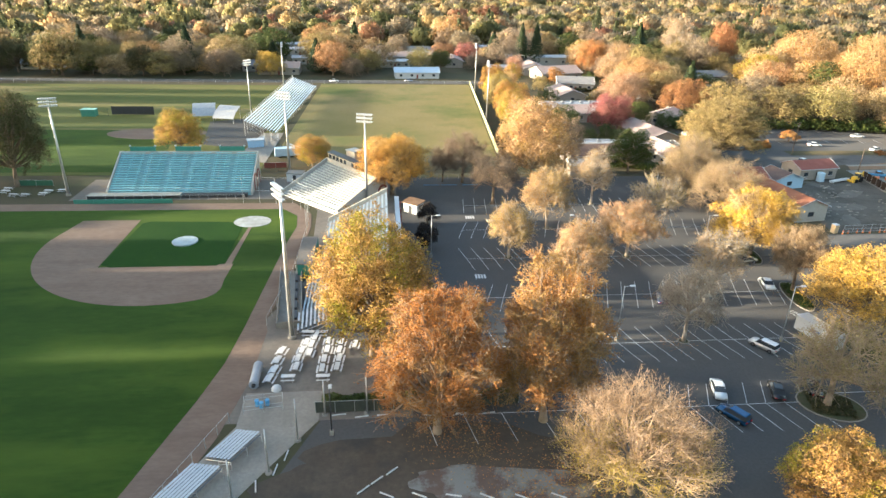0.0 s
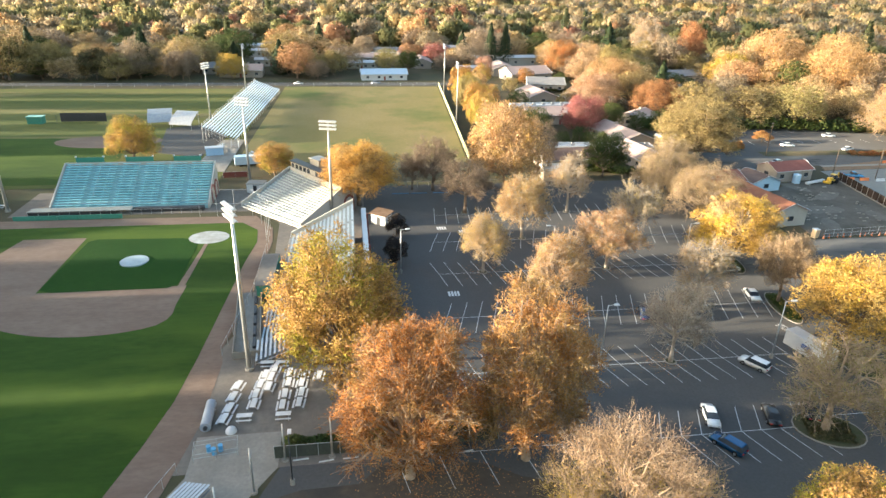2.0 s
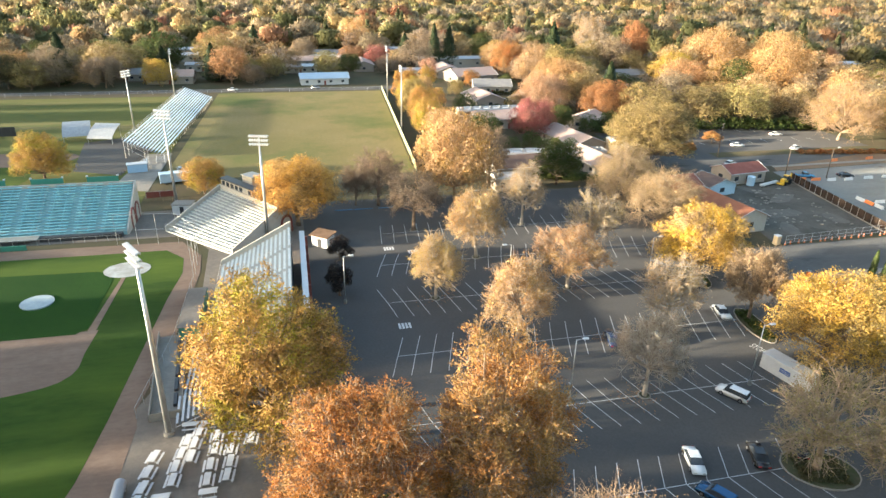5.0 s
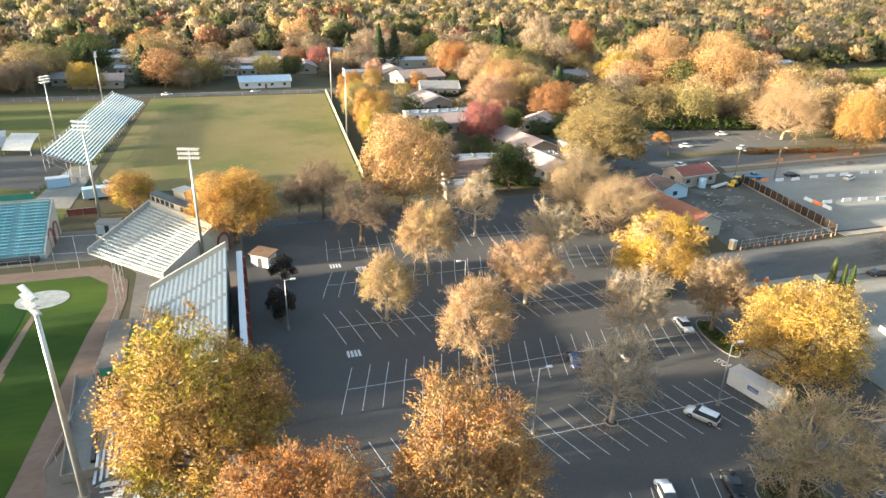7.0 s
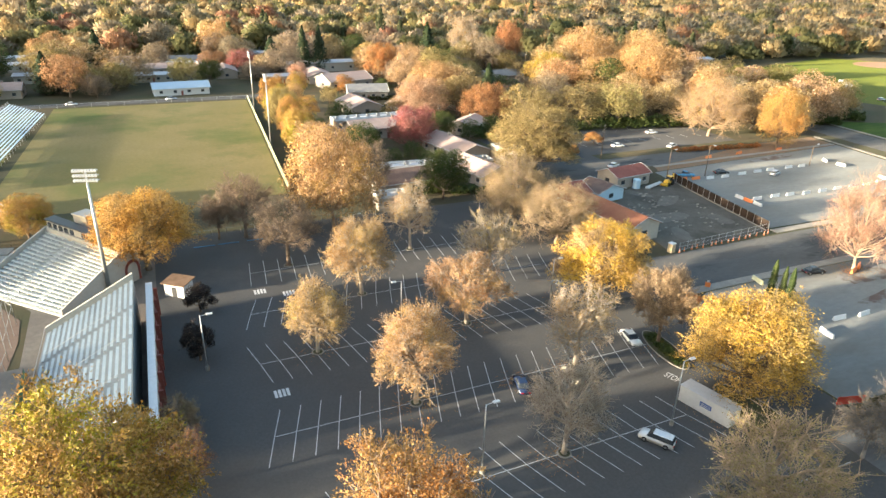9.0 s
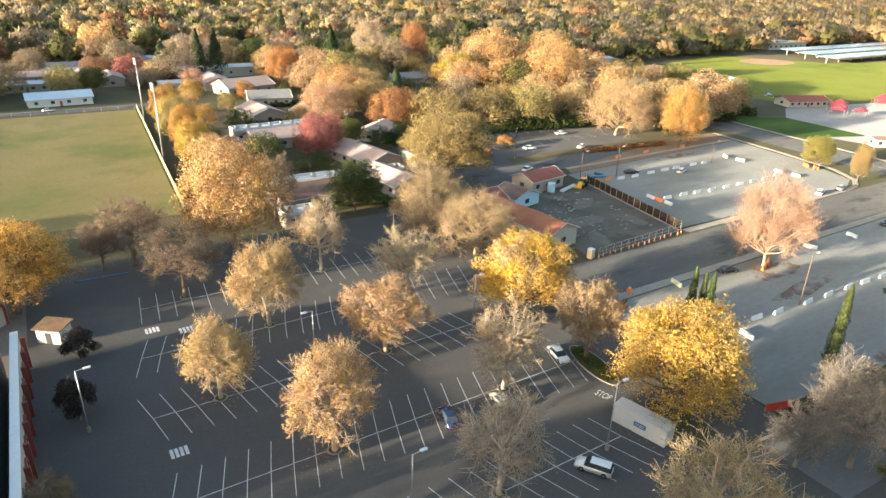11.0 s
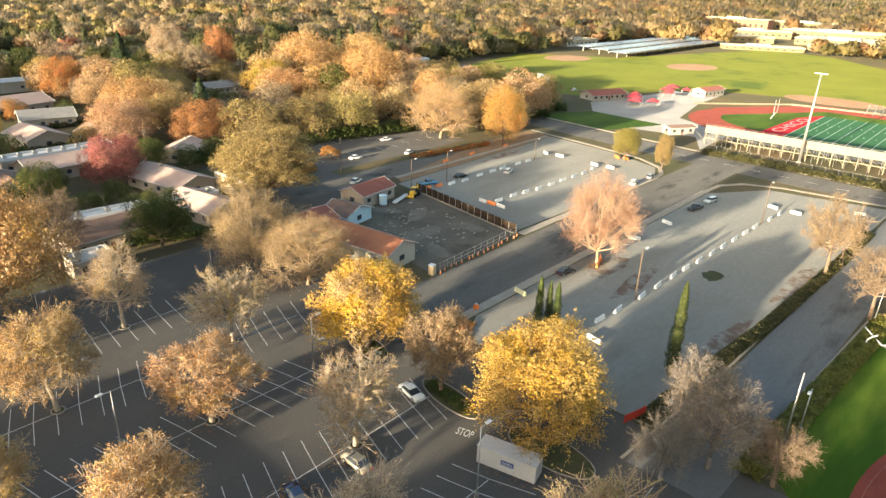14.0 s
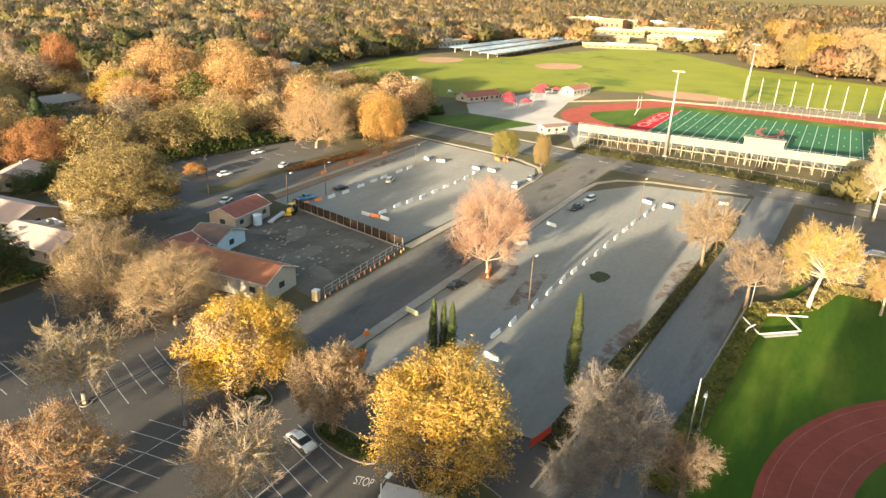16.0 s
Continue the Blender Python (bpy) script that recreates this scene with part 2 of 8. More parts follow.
# ---- building tools ----
def part(name, bm, material, parent=None, label="", smooth=False):
    """One mesh object from a bmesh, under a thing or a part."""
    me = bpy.data.meshes.new(name)
    bmesh.ops.recalc_face_normals(bm, faces=bm.faces)
    bm.to_mesh(me)
    bm.free()
    if smooth:
        me.shade_smooth()
    me.materials.append(material)
    ob = new(name, me)
    if parent:
        ob.parent = parent
    if label:
        ob["label"] = label
    return ob


def thing(name, label, category, x=0, y=0, z=0, turn=0, group="", kind=""):
    ob = new(name)
    ob.matrix_basis = pose(x, y, z, 0, 0, turn)
    ob.empty_display_size = 0.3
    return tagged(ob, label, category, group, kind)


def hull(bm, pts8):
    """A closed six-sided block from four lower and four upper corners."""
    v = [bm.verts.new(p) for p in pts8]
    for f in ((3, 2, 1, 0), (4, 5, 6, 7), (0, 1, 5, 4), (1, 2, 6, 5), (2, 3, 7, 6), (3, 0, 4, 7)):
        bm.faces.new([v[i] for i in f])
    return v


def box(bm, x0, x1, y0, y1, z0, z1):
    return hull(bm, [(x0, y0, z0), (x1, y0, z0), (x1, y1, z0), (x0, y1, z0), (x0, y0, z1), (x1, y0, z1), (x1, y1, z1), (x0, y1, z1)])


def block(x0, x1, y0, y1, z0, z1, bevel=0.0):
    bm = bmesh.new()
    box(bm, x0, x1, y0, y1, z0, z1)
    if bevel:
        bmesh.ops.bevel(bm, geom=bm.edges[:], offset=bevel, segments=1, affect="EDGES")
    return bm


def rod(bm, a, b, r0, r1=None, n=8):
    """A tapered closed tube from a to b."""
    r1 = r0 if r1 is None else r1
    a, b = Vector(a), Vector(b)
    q = (b - a).to_track_quat("Z", "Y")
    rings = []
    for c, r in ((a, r0), (b, r1)):
        rings.append([bm.verts.new(c + q @ Vector((r * math.cos(2 * math.pi * i / n), r * math.sin(2 * math.pi * i / n), 0))) for i in range(n)])
    for i in range(n):
        j = (i + 1) % n
        bm.faces.new((rings[0][i], rings[0][j], rings[1][j], rings[1][i]))
    if n > 5:
        bm.faces.new(rings[0][::-1])
        bm.faces.new(rings[1])


def pipe(a, b, r0, r1=None, n=8):
    bm = bmesh.new()
    rod(bm, a, b, r0, r1, n)
    return bm


def prism(bm, outline, z0, z1):
    """A flat outline (x, y) raised from z0 to z1."""
    lo = [bm.verts.new((x, y, z0)) for x, y in outline]
    hi = [bm.verts.new((x, y, z1)) for x, y in outline]
    n = len(outline)
    for i in range(n):
        bm.faces.new((lo[i], lo[(i + 1) % n], hi[(i + 1) % n], hi[i]))
    bm.faces.new(lo[::-1])
    bm.faces.new(hi)


def slab(name, outline, z, material, label, thick=0.3, category="", kind="structure"):
    """A sheet of ground cover with its top at z."""
    bm = bmesh.new()
    prism(bm, outline, z - thick, z)
    return tagged(part(name, bm, material), label, category, "", kind)


def rect(x0, x1, y0, y1):
    return [(x0, y0), (x1, y0), (x1, y1), (x0, y1)]


def arc(cx, cy, r, a0, a1, n=24, ry=None):
    ry = r if ry is None else ry
    return [(cx + r * math.cos(radians(a0 + (a1 - a0) * i / n)), cy + ry * math.sin(radians(a0 + (a1 - a0) * i / n))) for i in range(n + 1)]


def quads_mesh(name, corners, out=None, soft=0.0):
    """A mesh of loose leaf faces; corners has shape (count, corners a face, 3)."""
    n, k = corners.shape[:2]
    if out is not None:
        face = np.cross(corners[:, 1] - corners[:, 0], corners[:, 2] - corners[:, 0])
        face /= np.linalg.norm(face, axis=1)[:, None] + 1e-9
        out = out / (np.linalg.norm(out, axis=1)[:, None] + 1e-9)
        turned = (face * out).sum(axis=1) < 0
        corners[turned] = corners[turned][:, ::-1]
        face[turned] *= -1
        nrm = face * (1 - soft) + out * soft
        nrm /= np.linalg.norm(nrm, axis=1)[:, None] + 1e-9
    me = bpy.data.meshes.new(name)
    me.vertices.add(n * k)
    me.vertices.foreach_set("co", np.ascontiguousarray(corners, dtype=np.float32).ravel())
    me.loops.add(n * k)
    me.loops.foreach_set("vertex_index", np.arange(n * k, dtype=np.int32))
    me.polygons.add(n)
    me.polygons.foreach_set("loop_start", np.arange(0, n * k, k, dtype=np.int32))
    me.update(calc_edges=True)
    if out is not None:
        me.shade_smooth()
        me.normals_split_custom_set_from_vertices(np.repeat(nrm, k, axis=0))
    return me


def leaf_quads(rng, centres, size, out=None, rough=0.75):
    """Random four-cornered leaf sprays round the centres."""
    n = len(centres)
    nrm = rng.normal(size=(n, 3))
    if out is not None:
        nrm = nrm * rough + out * 1.5
    nrm /= np.linalg.norm(nrm, axis=1)[:, None]
    u = np.cross(nrm, rng.normal(size=(n, 3)))
    u /= np.linalg.norm(u, axis=1)[:, None]
    v = np.cross(nrm, u)
    s = size * rng.uniform(0.6, 1.35, size=(n, 1))
    w = s * rng.uniform(0.45, 0.9, size=(n, 1))
    a = centres + u * s * 1.15
    b = centres + v * w * 1.2 - u * s * 0.7 + nrm * s * 0.15
    c = centres - v * w * 1.2 - u * s * 0.7
    return np.stack([a, b, c], axis=1)

# ---- trees: prototypes ----
def sprigs(rng, pos, along, size, out):
    """Narrow leaf sprigs that follow their twigs."""
    n = len(pos)
    u = along + rng.normal(size=(n, 3)) * 0.75
    u /= np.linalg.norm(u, axis=1)[:, None] + 1e-6
    v = np.cross(u, rng.normal(size=(n, 3)) * 0.7 + out * 1.3)
    v /= np.linalg.norm(v, axis=1)[:, None] + 1e-6
    w = np.cross(u, v)
    s = size * rng.uniform(0.55, 1.5, size=(n, 1))
    k = s * rng.uniform(0.3, 0.7, size=(n, 1))
    return np.stack([pos + u * s * 1.15, pos + v * k - u * s * 0.75 + w * s * 0.15, pos - v * k - u * s * 0.6], axis=1)


def grow(seed, height, spread, trunk=0.25, lobes=12, subs=12, twigs=4, sprays=9000, leaf=0.14, droop=0.0, twig_r=0.022, loose=0.5, even=0.5, shell=0.0, lump=1.0, reach=(0.3, 0.6)):
    """A trunk, a limb to each lobe of the crown, branches and twigs in each lobe, and leaf sprigs along them."""
    rng = np.random.default_rng(seed)
    bm = bmesh.new()
    r0 = height * 0.017 + 0.08
    low = height * trunk
    fork = Vector((rng.normal() * 0.25, rng.normal() * 0.25, low))
    bend = Vector((fork.x * 0.3, fork.y * 0.3, low * 0.45))
    rod(bm, (0, 0, -0.3), bend, r0 * 1.4, r0, 7)
    rod(bm, bend, fork, r0, r0 * 0.85, 7)
    lead = Vector((fork.x * 1.5, fork.y * 1.5, height * 0.72))
    rod(bm, fork, lead, r0 * 0.75, r0 * 0.2, 6)
    z_lo, z_hi, half = low * 0.8, height, spread / 2
    segs, balls = [], []
    for i in range(lobes):
        f = (i + 0.5) / lobes
        ang = i * 2.39996 + rng.uniform(-0.35, 0.35)
        zz = z_lo + (z_hi - z_lo) * (0.16 + 0.7 * f) + rng.normal() * height * 0.03
        rel = (zz - z_lo) / (z_hi - z_lo)
        env = half * math.sqrt(max(0.05, 1 - (2 * min(max(rel, 0.02), 0.98) - 0.74) ** 2 / 1.12)) * (1 + 0.16 * math.sin(2 * ang + seed))
        rr = env * rng.uniform(0.5, 0.78)
        rad = min(lump * half * rng.uniform(0.24, 0.46), (z_hi - z_lo) * 0.28)
        c = Vector((math.cos(ang) * rr, math.sin(ang) * rr, zz))
        balls.append((*c, rad))
        root = fork.lerp(lead, max(0.0, rel - 0.35))
        knee = root.lerp(c, 0.5) + Vector((math.cos(ang), math.sin(ang), -0.3)) * spread * 0.025
        rod(bm, root, knee, r0 * 0.5, r0 * 0.33, 5)
        rod(bm, knee, c, r0 * 0.33, r0 * 0.15, 5)
        for j in range(subs):
            d = Vector(rng.normal(size=3))
            d.normalize()
            d = (d + Vector((math.cos(ang) * 0.5, math.sin(ang) * 0.5, 0.3 - droop))).normalized()
            base = knee.lerp(c, rng.uniform(0.35, 1.0))
            tip = base + d * rad * rng.uniform(0.65, 1.2)
            rod(bm, base, tip, r0 * 0.13, twig_r, 4)
            segs.append((base, tip, rad, c))
            for k in range(twigs):
                b2 = base.lerp(tip, rng.uniform(0.35, 1.0))
                d2 = Vector(rng.normal(size=3))
                d2.normalize()
                d2 = (d2 * 0.8 + d * 0.7 + Vector((0, 0, 0.25 - droop))).normalized()
                e2 = b2 + d2 * rad * rng.uniform(*reach)
                rod(bm, b2, e2, twig_r * 0.9, twig_r * 0.4, 3)
                segs.append((b2, e2, rad, c))
    trunk_me = bpy.data.meshes.new("trunk")
    bm.to_mesh(trunk_me)
    bm.free()
    trunk_me.shade_smooth()
    a = np.array([tuple(x[0]) for x in segs])
    b = np.array([tuple(x[1]) for x in segs])
    rad = np.array([x[2] for x in segs])[:, None]
    wt = np.linalg.norm(b - a, axis=1) * rng.uniform(0.05, 1.0, size=len(segs)) ** even
    pick = rng.choice(len(segs), size=sprays, p=wt / wt.sum())
    t = rng.uniform(0.15, 1.08, size=(sprays, 1))
    along = b[pick] - a[pick]
    along /= np.linalg.norm(along, axis=1)[:, None]
    pos = a[pick] + (b[pick] - a[pick]) * t + rng.normal(size=(sprays, 3)) * rad[pick] * 0.2 * loose
    cc = np.array([tuple(x[3]) for x in segs])[pick]
    n2 = int(sprays * shell)
    if n2:
        # leaves on the outer skin of each lobe, thinner below
        balls = np.array(balls)
        which = rng.choice(lobes, size=n2, p=balls[:, 3] ** 2 / (balls[:, 3] ** 2).sum())
        d = rng.normal(size=(n2, 3))
        d[:, 2] += 0.35
        d /= np.linalg.norm(d, axis=1)[:, None]
        bulge = 1 + 0.16 * np.sin(d[:, :1] * 6 + which[:, None]) * np.sin(d[:, 1:2] * 7 + 2 * which[:, None]) + 0.1 * np.sin(d[:, 2:] * 9)
        pos[:n2] = balls[which, :3] + d * balls[which, 3:] * bulge * rng.uniform(0.72, 1.04, size=(n2, 1)) * np.array([1.0, 1.0, 0.85])
        cc[:n2] = balls[which, :3]
        along[:n2] = d + rng.normal(size=(n2, 3)) * 0.6
        rad = np.concatenate([balls[which, 3:], rad[pick][n2:]])
    else:
        rad = rad[pick]
    out = (pos - cc) / rad + (pos - np.array([0, 0, (z_lo + z_hi) / 2])) / half * 0.6
    out /= np.linalg.norm(out, axis=1)[:, None] + 1e-6
    crown_me = quads_mesh("crown", sprigs(rng, pos, along, leaf, out), out, 0.35)
    return trunk_me, crown_me, float(np.percentile(pos[:, 2], 99.5)), float(np.percentile(np.hypot(pos[:, 0], pos[:, 1]), 97)) * 2


def column(seed, height, spread, sprays=1500, leaf=0.16, taper=0.5):
    """A narrow upright tree."""
    rng = np.random.default_rng(seed)
    bm = bmesh.new()
    rod(bm, (0, 0, -0.3), (0, 0, height * 0.9), 0.16, 0.03, 6)
    trunk_me = bpy.data.meshes.new("trunk")
    bm.to_mesh(trunk_me)
    bm.free()
    z = rng.uniform(0.04, 1.0, size=sprays)
    r = spread / 2 * np.minimum(1, (1 - z) ** taper * 1.25) * np.minimum(1, z * 8) * rng.uniform(0.45, 1.05, size=sprays)
    a = rng.uniform(0, 2 * math.pi, size=sprays)
    r = r * (1 + 0.14 * np.sin(a * 3 + z * 7) + 0.1 * np.sin(z * 31))
    pos = np.stack([r * np.cos(a), r * np.sin(a), z * height], axis=1)
    out = np.stack([np.cos(a), np.sin(a), np.full(sprays, 0.5)], axis=1)
    return trunk_me, quads_mesh("crown", leaf_quads(rng, pos, leaf, out), out, 0.7), height, spread


PROTO = {
    "lot": [grow(s, 13, 13, 0.4, 26, 9, 11, 44000, 0.088, twig_r=0.034, loose=0.3, even=0.9, shell=0.15, lump=0.9, reach=(0.35, 0.8)) for s in (11, 12, 13)],
    "full": [grow(s, 20, 17, 0.16, 28, 8, 3, 42000, 0.155, loose=0.4, even=0.5, shell=0.66, lump=0.95) for s in (21, 22, 23)],
    "dense": [grow(s, 20, 17, 0.2, 40, 8, 7, 72000, 0.122, droop=-0.15, twig_r=0.026, loose=0.35, even=1.0, shell=0.45, lump=0.8, reach=(0.35, 0.75)) for s in (27, 28, 29)],
    "open": [grow(s, 22, 15, 0.12, 34, 9, 11, 96000, 0.088, droop=-0.12, twig_r=0.038, loose=0.3, even=1.1, shell=0.25, lump=0.8, reach=(0.4, 0.95)) for s in (25, 26)],
    "fan": [grow(s, 16, 18, 0.16, 28, 12, 11, 52000, 0.08, droop=-0.25, twig_r=0.03, loose=0.4, even=0.8, shell=0.2, reach=(0.4, 0.9)) for s in (35,)],
    "bare": [grow(s, 14, 12, 0.34, 18, 11, 10, 15000, 0.08, twig_r=0.034, loose=0.35, reach=(0.4, 0.85)) for s in (31, 32, 33)],
    "wide": [grow(s, 18, 23, 0.18, 34, 8, 3, 42000, 0.165, droop=-0.1, loose=0.4, even=0.6, shell=0.6, lump=0.85) for s in (41, 42, 43)],
    "bush": [grow(s, 5, 5.4, 0.25, 12, 8, 3, 9000, 0.09, loose=1.0, even=0.1, shell=0.7) for s in (51,)],
    "far": [grow(s, 14, 14, 0.1, 20, 5, 1, 10000, 0.18, loose=0.7, even=0.4, shell=0.8, lump=0.95) for s in (61, 62, 63, 64, 65)],
    "cypress": [column(s, 12, 2.2, 5200, 0.12) for s in (71, 72)],
    "conifer": [column(s, 24, 8, 2400, 0.4, 0.9) for s in (81, 82)],
}


def plant(kind, i, x, y, h, wide, leaf, label, bark=None, turn=0.0, group="", name="tree"):
    """A tree of height h and crown width wide at (x, y)."""
    trunk_me, crown_me, h0, w0 = PROTO[kind][i % len(PROTO[kind])]
    t = tagged(new(name), label, "tree", group)
    t.matrix_basis = Matrix.Translation((x, y, 0)) @ pose(0, 0, 0, 0, 0, turn) @ Matrix.Diagonal((wide / w0, wide / w0, h / h0, 1))
    for nm, me, m in (("trunk", trunk_me, bark or BARK), ("crown", crown_me, LEAF[leaf])):
        if not me.materials:
            me.materials.append(m)
        ob = new(nm, me)
        ob.parent = t
        ob.material_slots[0].link = "OBJECT"
        ob.material_slots[0].material = m
    return t

# ---- ground, roads and fields ----
bm = bmesh.new()
v = [bm.verts.new((x, y, 0)) for x, y in rect(-5000, 6000, -4000, 6000)]
bm.faces.new(v)
tagged(part("ground", bm, GROUND), "flat leaf-strewn earth and lawn between the trees", "ground", "", "structure")

slab("pavement", rect(3.0, 92.0, 38.0, 168.0), 0.03, ASPHALT, "dark grey asphalt car park with faded patches", category="car park")
slab("pavement", [(-19.0, 38.0), (3.0, 38.0), (3.0, 60.6), (-9.5, 60.6)], 0.03, ASPHALT, "dark grey asphalt yard below the small bleachers", category="car park")
slab("pavement", [(-22.5, 60.6), (3.0, 60.6), (3.0, 168.0), (-80.0, 168.0), (-80.0, 150.5), (-22.0, 150.5), (-17.0, 142.0), (-15.5, 104.0), (-22.5, 84.0)], 0.02,
     APRON, "pale worn concrete and earth apron round the grandstands", category="apron")
slab("pavement", [(-20.5, 60.0), (-26.5, 48.0), (-18.8, 46.0), (-9.8, 60.6), (-9.8, 67.2), (-20.5, 67.2)], 0.035, CONCRETE, "pale concrete path beside the small bleachers", category="path")
# the ball field
field = [(-230, 20), (-33.0, 20)] + [(-32.0, 46.0), (-29.0, 58.0), (-27.0, 66.0), (-25.2, 75.0), (-24.2, 86.0), (-23.3, 100.0), (-22.0, 120.0), (-20.8, 131.0),
         (-21.5, 138.0), (-25.5, 142.8), (-95.0, 143.2), (-150, 150), (-230, 150)]
slab("warning_track", [(-230, 16), (-27.0, 16), (-26.0, 46.0), (-22.5, 58.0), (-20.6, 70.0), (-20.2, 84.0), (-21.0, 88.0), (-18.8, 104.0), (-17.5, 131.0), (-18.2, 139.0), (-23.0, 147.2), (-100.0, 148.2), (-230, 156)],
     0.04, CLAY, "reddish brown dirt warning track round the ball field", category="dirt track")
slab("grass_field", field, 0.055, TURF, "green mown baseball outfield grass with sun streaks put in its colour", category="lawn")
HX, HY = -31.5, 134.2
BX, BY = -44.2, 122.6
pts = arc(BX, BY, 28.6, 176, 289, 40) + [(-33.0, 96.6), (-31.8, 98.2), (-31.3, 100.2), (-31.5, 104.0), (-31.2, 111.0), (-57.4, 110.3), (-57.6, 136.2), (-70.5, 136.2)]
slab("infield_dirt", pts, 0.07, CLAY, "brown raked dirt arc of the baseball infield", category="infield")
slab("infield_grass", [(-33.2, 132.6), (-33.0, 112.0), (-34.5, 110.2), (-55.0, 110.2), (-57.3, 111.5), (-56.5, 134.0), (-55.0, 135.2), (-37, 134.4)], 0.085, INFIELD,
     "dark green infield grass diamond", category="lawn")
slab("base_path", [(-31.0, 133.0), (-31.7, 133.0), (-32.9, 110.0), (-31.6, 110.0)], 0.08, CLAY, "brown dirt base path", category="infield")
bm = bmesh.new()
prism(bm, arc(-31.5, 134.4, 4.3, 0, 345, 28, 3.6), 0.06, 0.1)
tagged(part("plate_cover", bm, surface("plate_tarp", (0.36, 0.37, 0.35), (0.2, 0.19, 0.16), 0.5, 2.0, 0.6)), "pale round tarpaulin over the home plate area", "tarpaulin")
bm = bmesh.new()
prism(bm, arc(-43.9, 122.8, 2.7, 0, 345, 28, 2.7), 0.08, 0.28)
tagged(part("mound_cover", bm, surface("pale_blue_tarp", (0.3, 0.36, 0.38), (0.2, 0.25, 0.27), 0.6, 2.0, 0.6)), "pale grey round tarpaulin over the pitcher's mound", "tarpaulin")
# fields to the north
# tan c3 bands along x paint strips of sun into the grass
slab("grass_field", rect(-300, -36.5, 172, 322), 0.03, surface("olive_grass", (0.085, 0.098, 0.024), (0.15, 0.137, 0.042), 0.05, 1.0, 0.95, bump=0.5, bump_scale=8, c3=(0.2, 0.16, 0.065), third=0.06, stretch=(0.12, 1, 1), third_at=(0.54, 0.66)), "dry yellow-green practice field", category="lawn")
slab("grass_field", [(-300, 175), (-74, 175), (-70, 200), (-75, 226), (-300, 232)], 0.045, TURF, "green outfield of the second ball field", category="lawn")
slab("infield_dirt", arc(-80, 222, 17, 180, 360, 24, 9) + arc(-80, 222, 17, 0, 180, 24, 7)[1:-1], 0.06, CLAY, "brown dirt infield of the second ball field", category="infield")
slab("grass_field", [(-34.5, 194), (36.5, 190), (45.0, 327), (-31.0, 327)], 0.05, DRYGRASS, "dry yellow-green football practice field", category="lawn")
slab("road", rect(-500, 60, 330.5, 339), 0.03, ROAD, "grey asphalt street behind the practice fields", category="road")
slab("road", rect(-12, 12, 168, 192), 0.025, GROUND, "leaf-strewn yard behind the grandstand", category="yard")
# east side: street, gravel car parks, yard, cross street
slab("road", rect(82, 240, 106.3, 121.3), 0.042, ROAD, "patched grey asphalt street", category="road")
slab("gravel_lot", [(93, 68.3), (180, 63.0), (232, 60.5), (226, 92), (208, 104.0), (100, 104.6), (92.5, 101), (92.5, 68.5)], 0.05, GRAVEL, "grey gravel overflow car park with tyre tracks", category="gravel lot")
slab("gravel_lot", [(139.6, 125.2), (190, 123.6), (210, 122.0), (224, 128), (232, 150), (236, 178), (146, 172.5)], 0.035, GRAVEL, "grey gravel car park with white barriers", category="gravel lot")
slab("dirt_yard", [(107, 122.3), (138.6, 124.0), (145.4, 165.0), (128, 162.5), (112, 150)], 0.03, DIRT, "bare dark earth yard with tyre marks", category="yard")
slab("pavement", [(96, 104.9), (210, 104.3), (210, 106.3), (96, 107.0)], 0.13, CONCRETE, "concrete pavement along the street", category="pavement")
slab("pavement", [(139.5, 122.0), (205, 121.6), (212, 121.5), (209, 123.2), (139.5, 124.2)], 0.13, CONCRETE, "concrete pavement along the gravel car park", category="pavement")
slab("road", [(229, -60), (242, -60), (252, 60), (256, 125), (266, 205), (310, 330), (420, 560), (408, 566), (296, 336), (250, 208), (240, 130), (236, 60)], 0.032, ROAD,
     "grey asphalt cross street past the stadium", category="road")
slab("road", [(84, 55.5), (236, 49.0), (236, 60.0), (180, 61.5), (110, 64.6), (84, 66.5)], 0.042, DRIVE, "dark asphalt drive beside the hedge", category="road")
slab("road", rect(118, 236, 178.5, 190), 0.028, ROAD, "grey asphalt side street with leaf litter", category="road")
slab("pavement", rect(112, 205, 196, 228), 0.03, ASPHALT, "dark asphalt car park beyond the side street", category="car park")
slab("pavement", rect(88, 139, 168.5, 196), 0.024, ASPHALT, "dark asphalt drive behind the shed", category="car park")
slab("verge", [(148, 173.2), (236, 178.2), (238, 190.5), (205, 189.0), (150, 177.2)], 0.036, surface("leafy_verge", (0.2, 0.125, 0.075), (0.25, 0.165, 0.1), 0.15, 1.5, 0.95, c3=(0.14, 0.12, 0.09), third=0.2), "brown leaf-covered verge along the side street", category="verge")
# stadium, track and school fields
slab("pavement", [(262, 128), (283, 138), (268, 205), (300, 196), (322, 210), (400, 196), (402, 172), (366, 170), (318, 160), (300, 130)], 0.03, PLAZA, "pale paved plaza at the stadium entrance", category="plaza")
slab("grass_field", [(264, 170), (296, 158), (300, 196), (268, 210)], 0.04, TURF, "green lawn beside the plaza", category="lawn")
slab("running_track", arc(341, 112, 44, 70, 250, 30, 50) + [(325, 45), (318, -80), (405, -80), (420, 40), (418, 123), (362, 160)], 0.045, RUBBER, "red rubber running track", category="track")
slab("school_grass", arc(345, 116, 28, 90, 200, 16, 33) + [(312, 95), (312, -80), (395, -80), (398, 116)], 0.06, TURF, "green grass inside the running track", category="lawn")
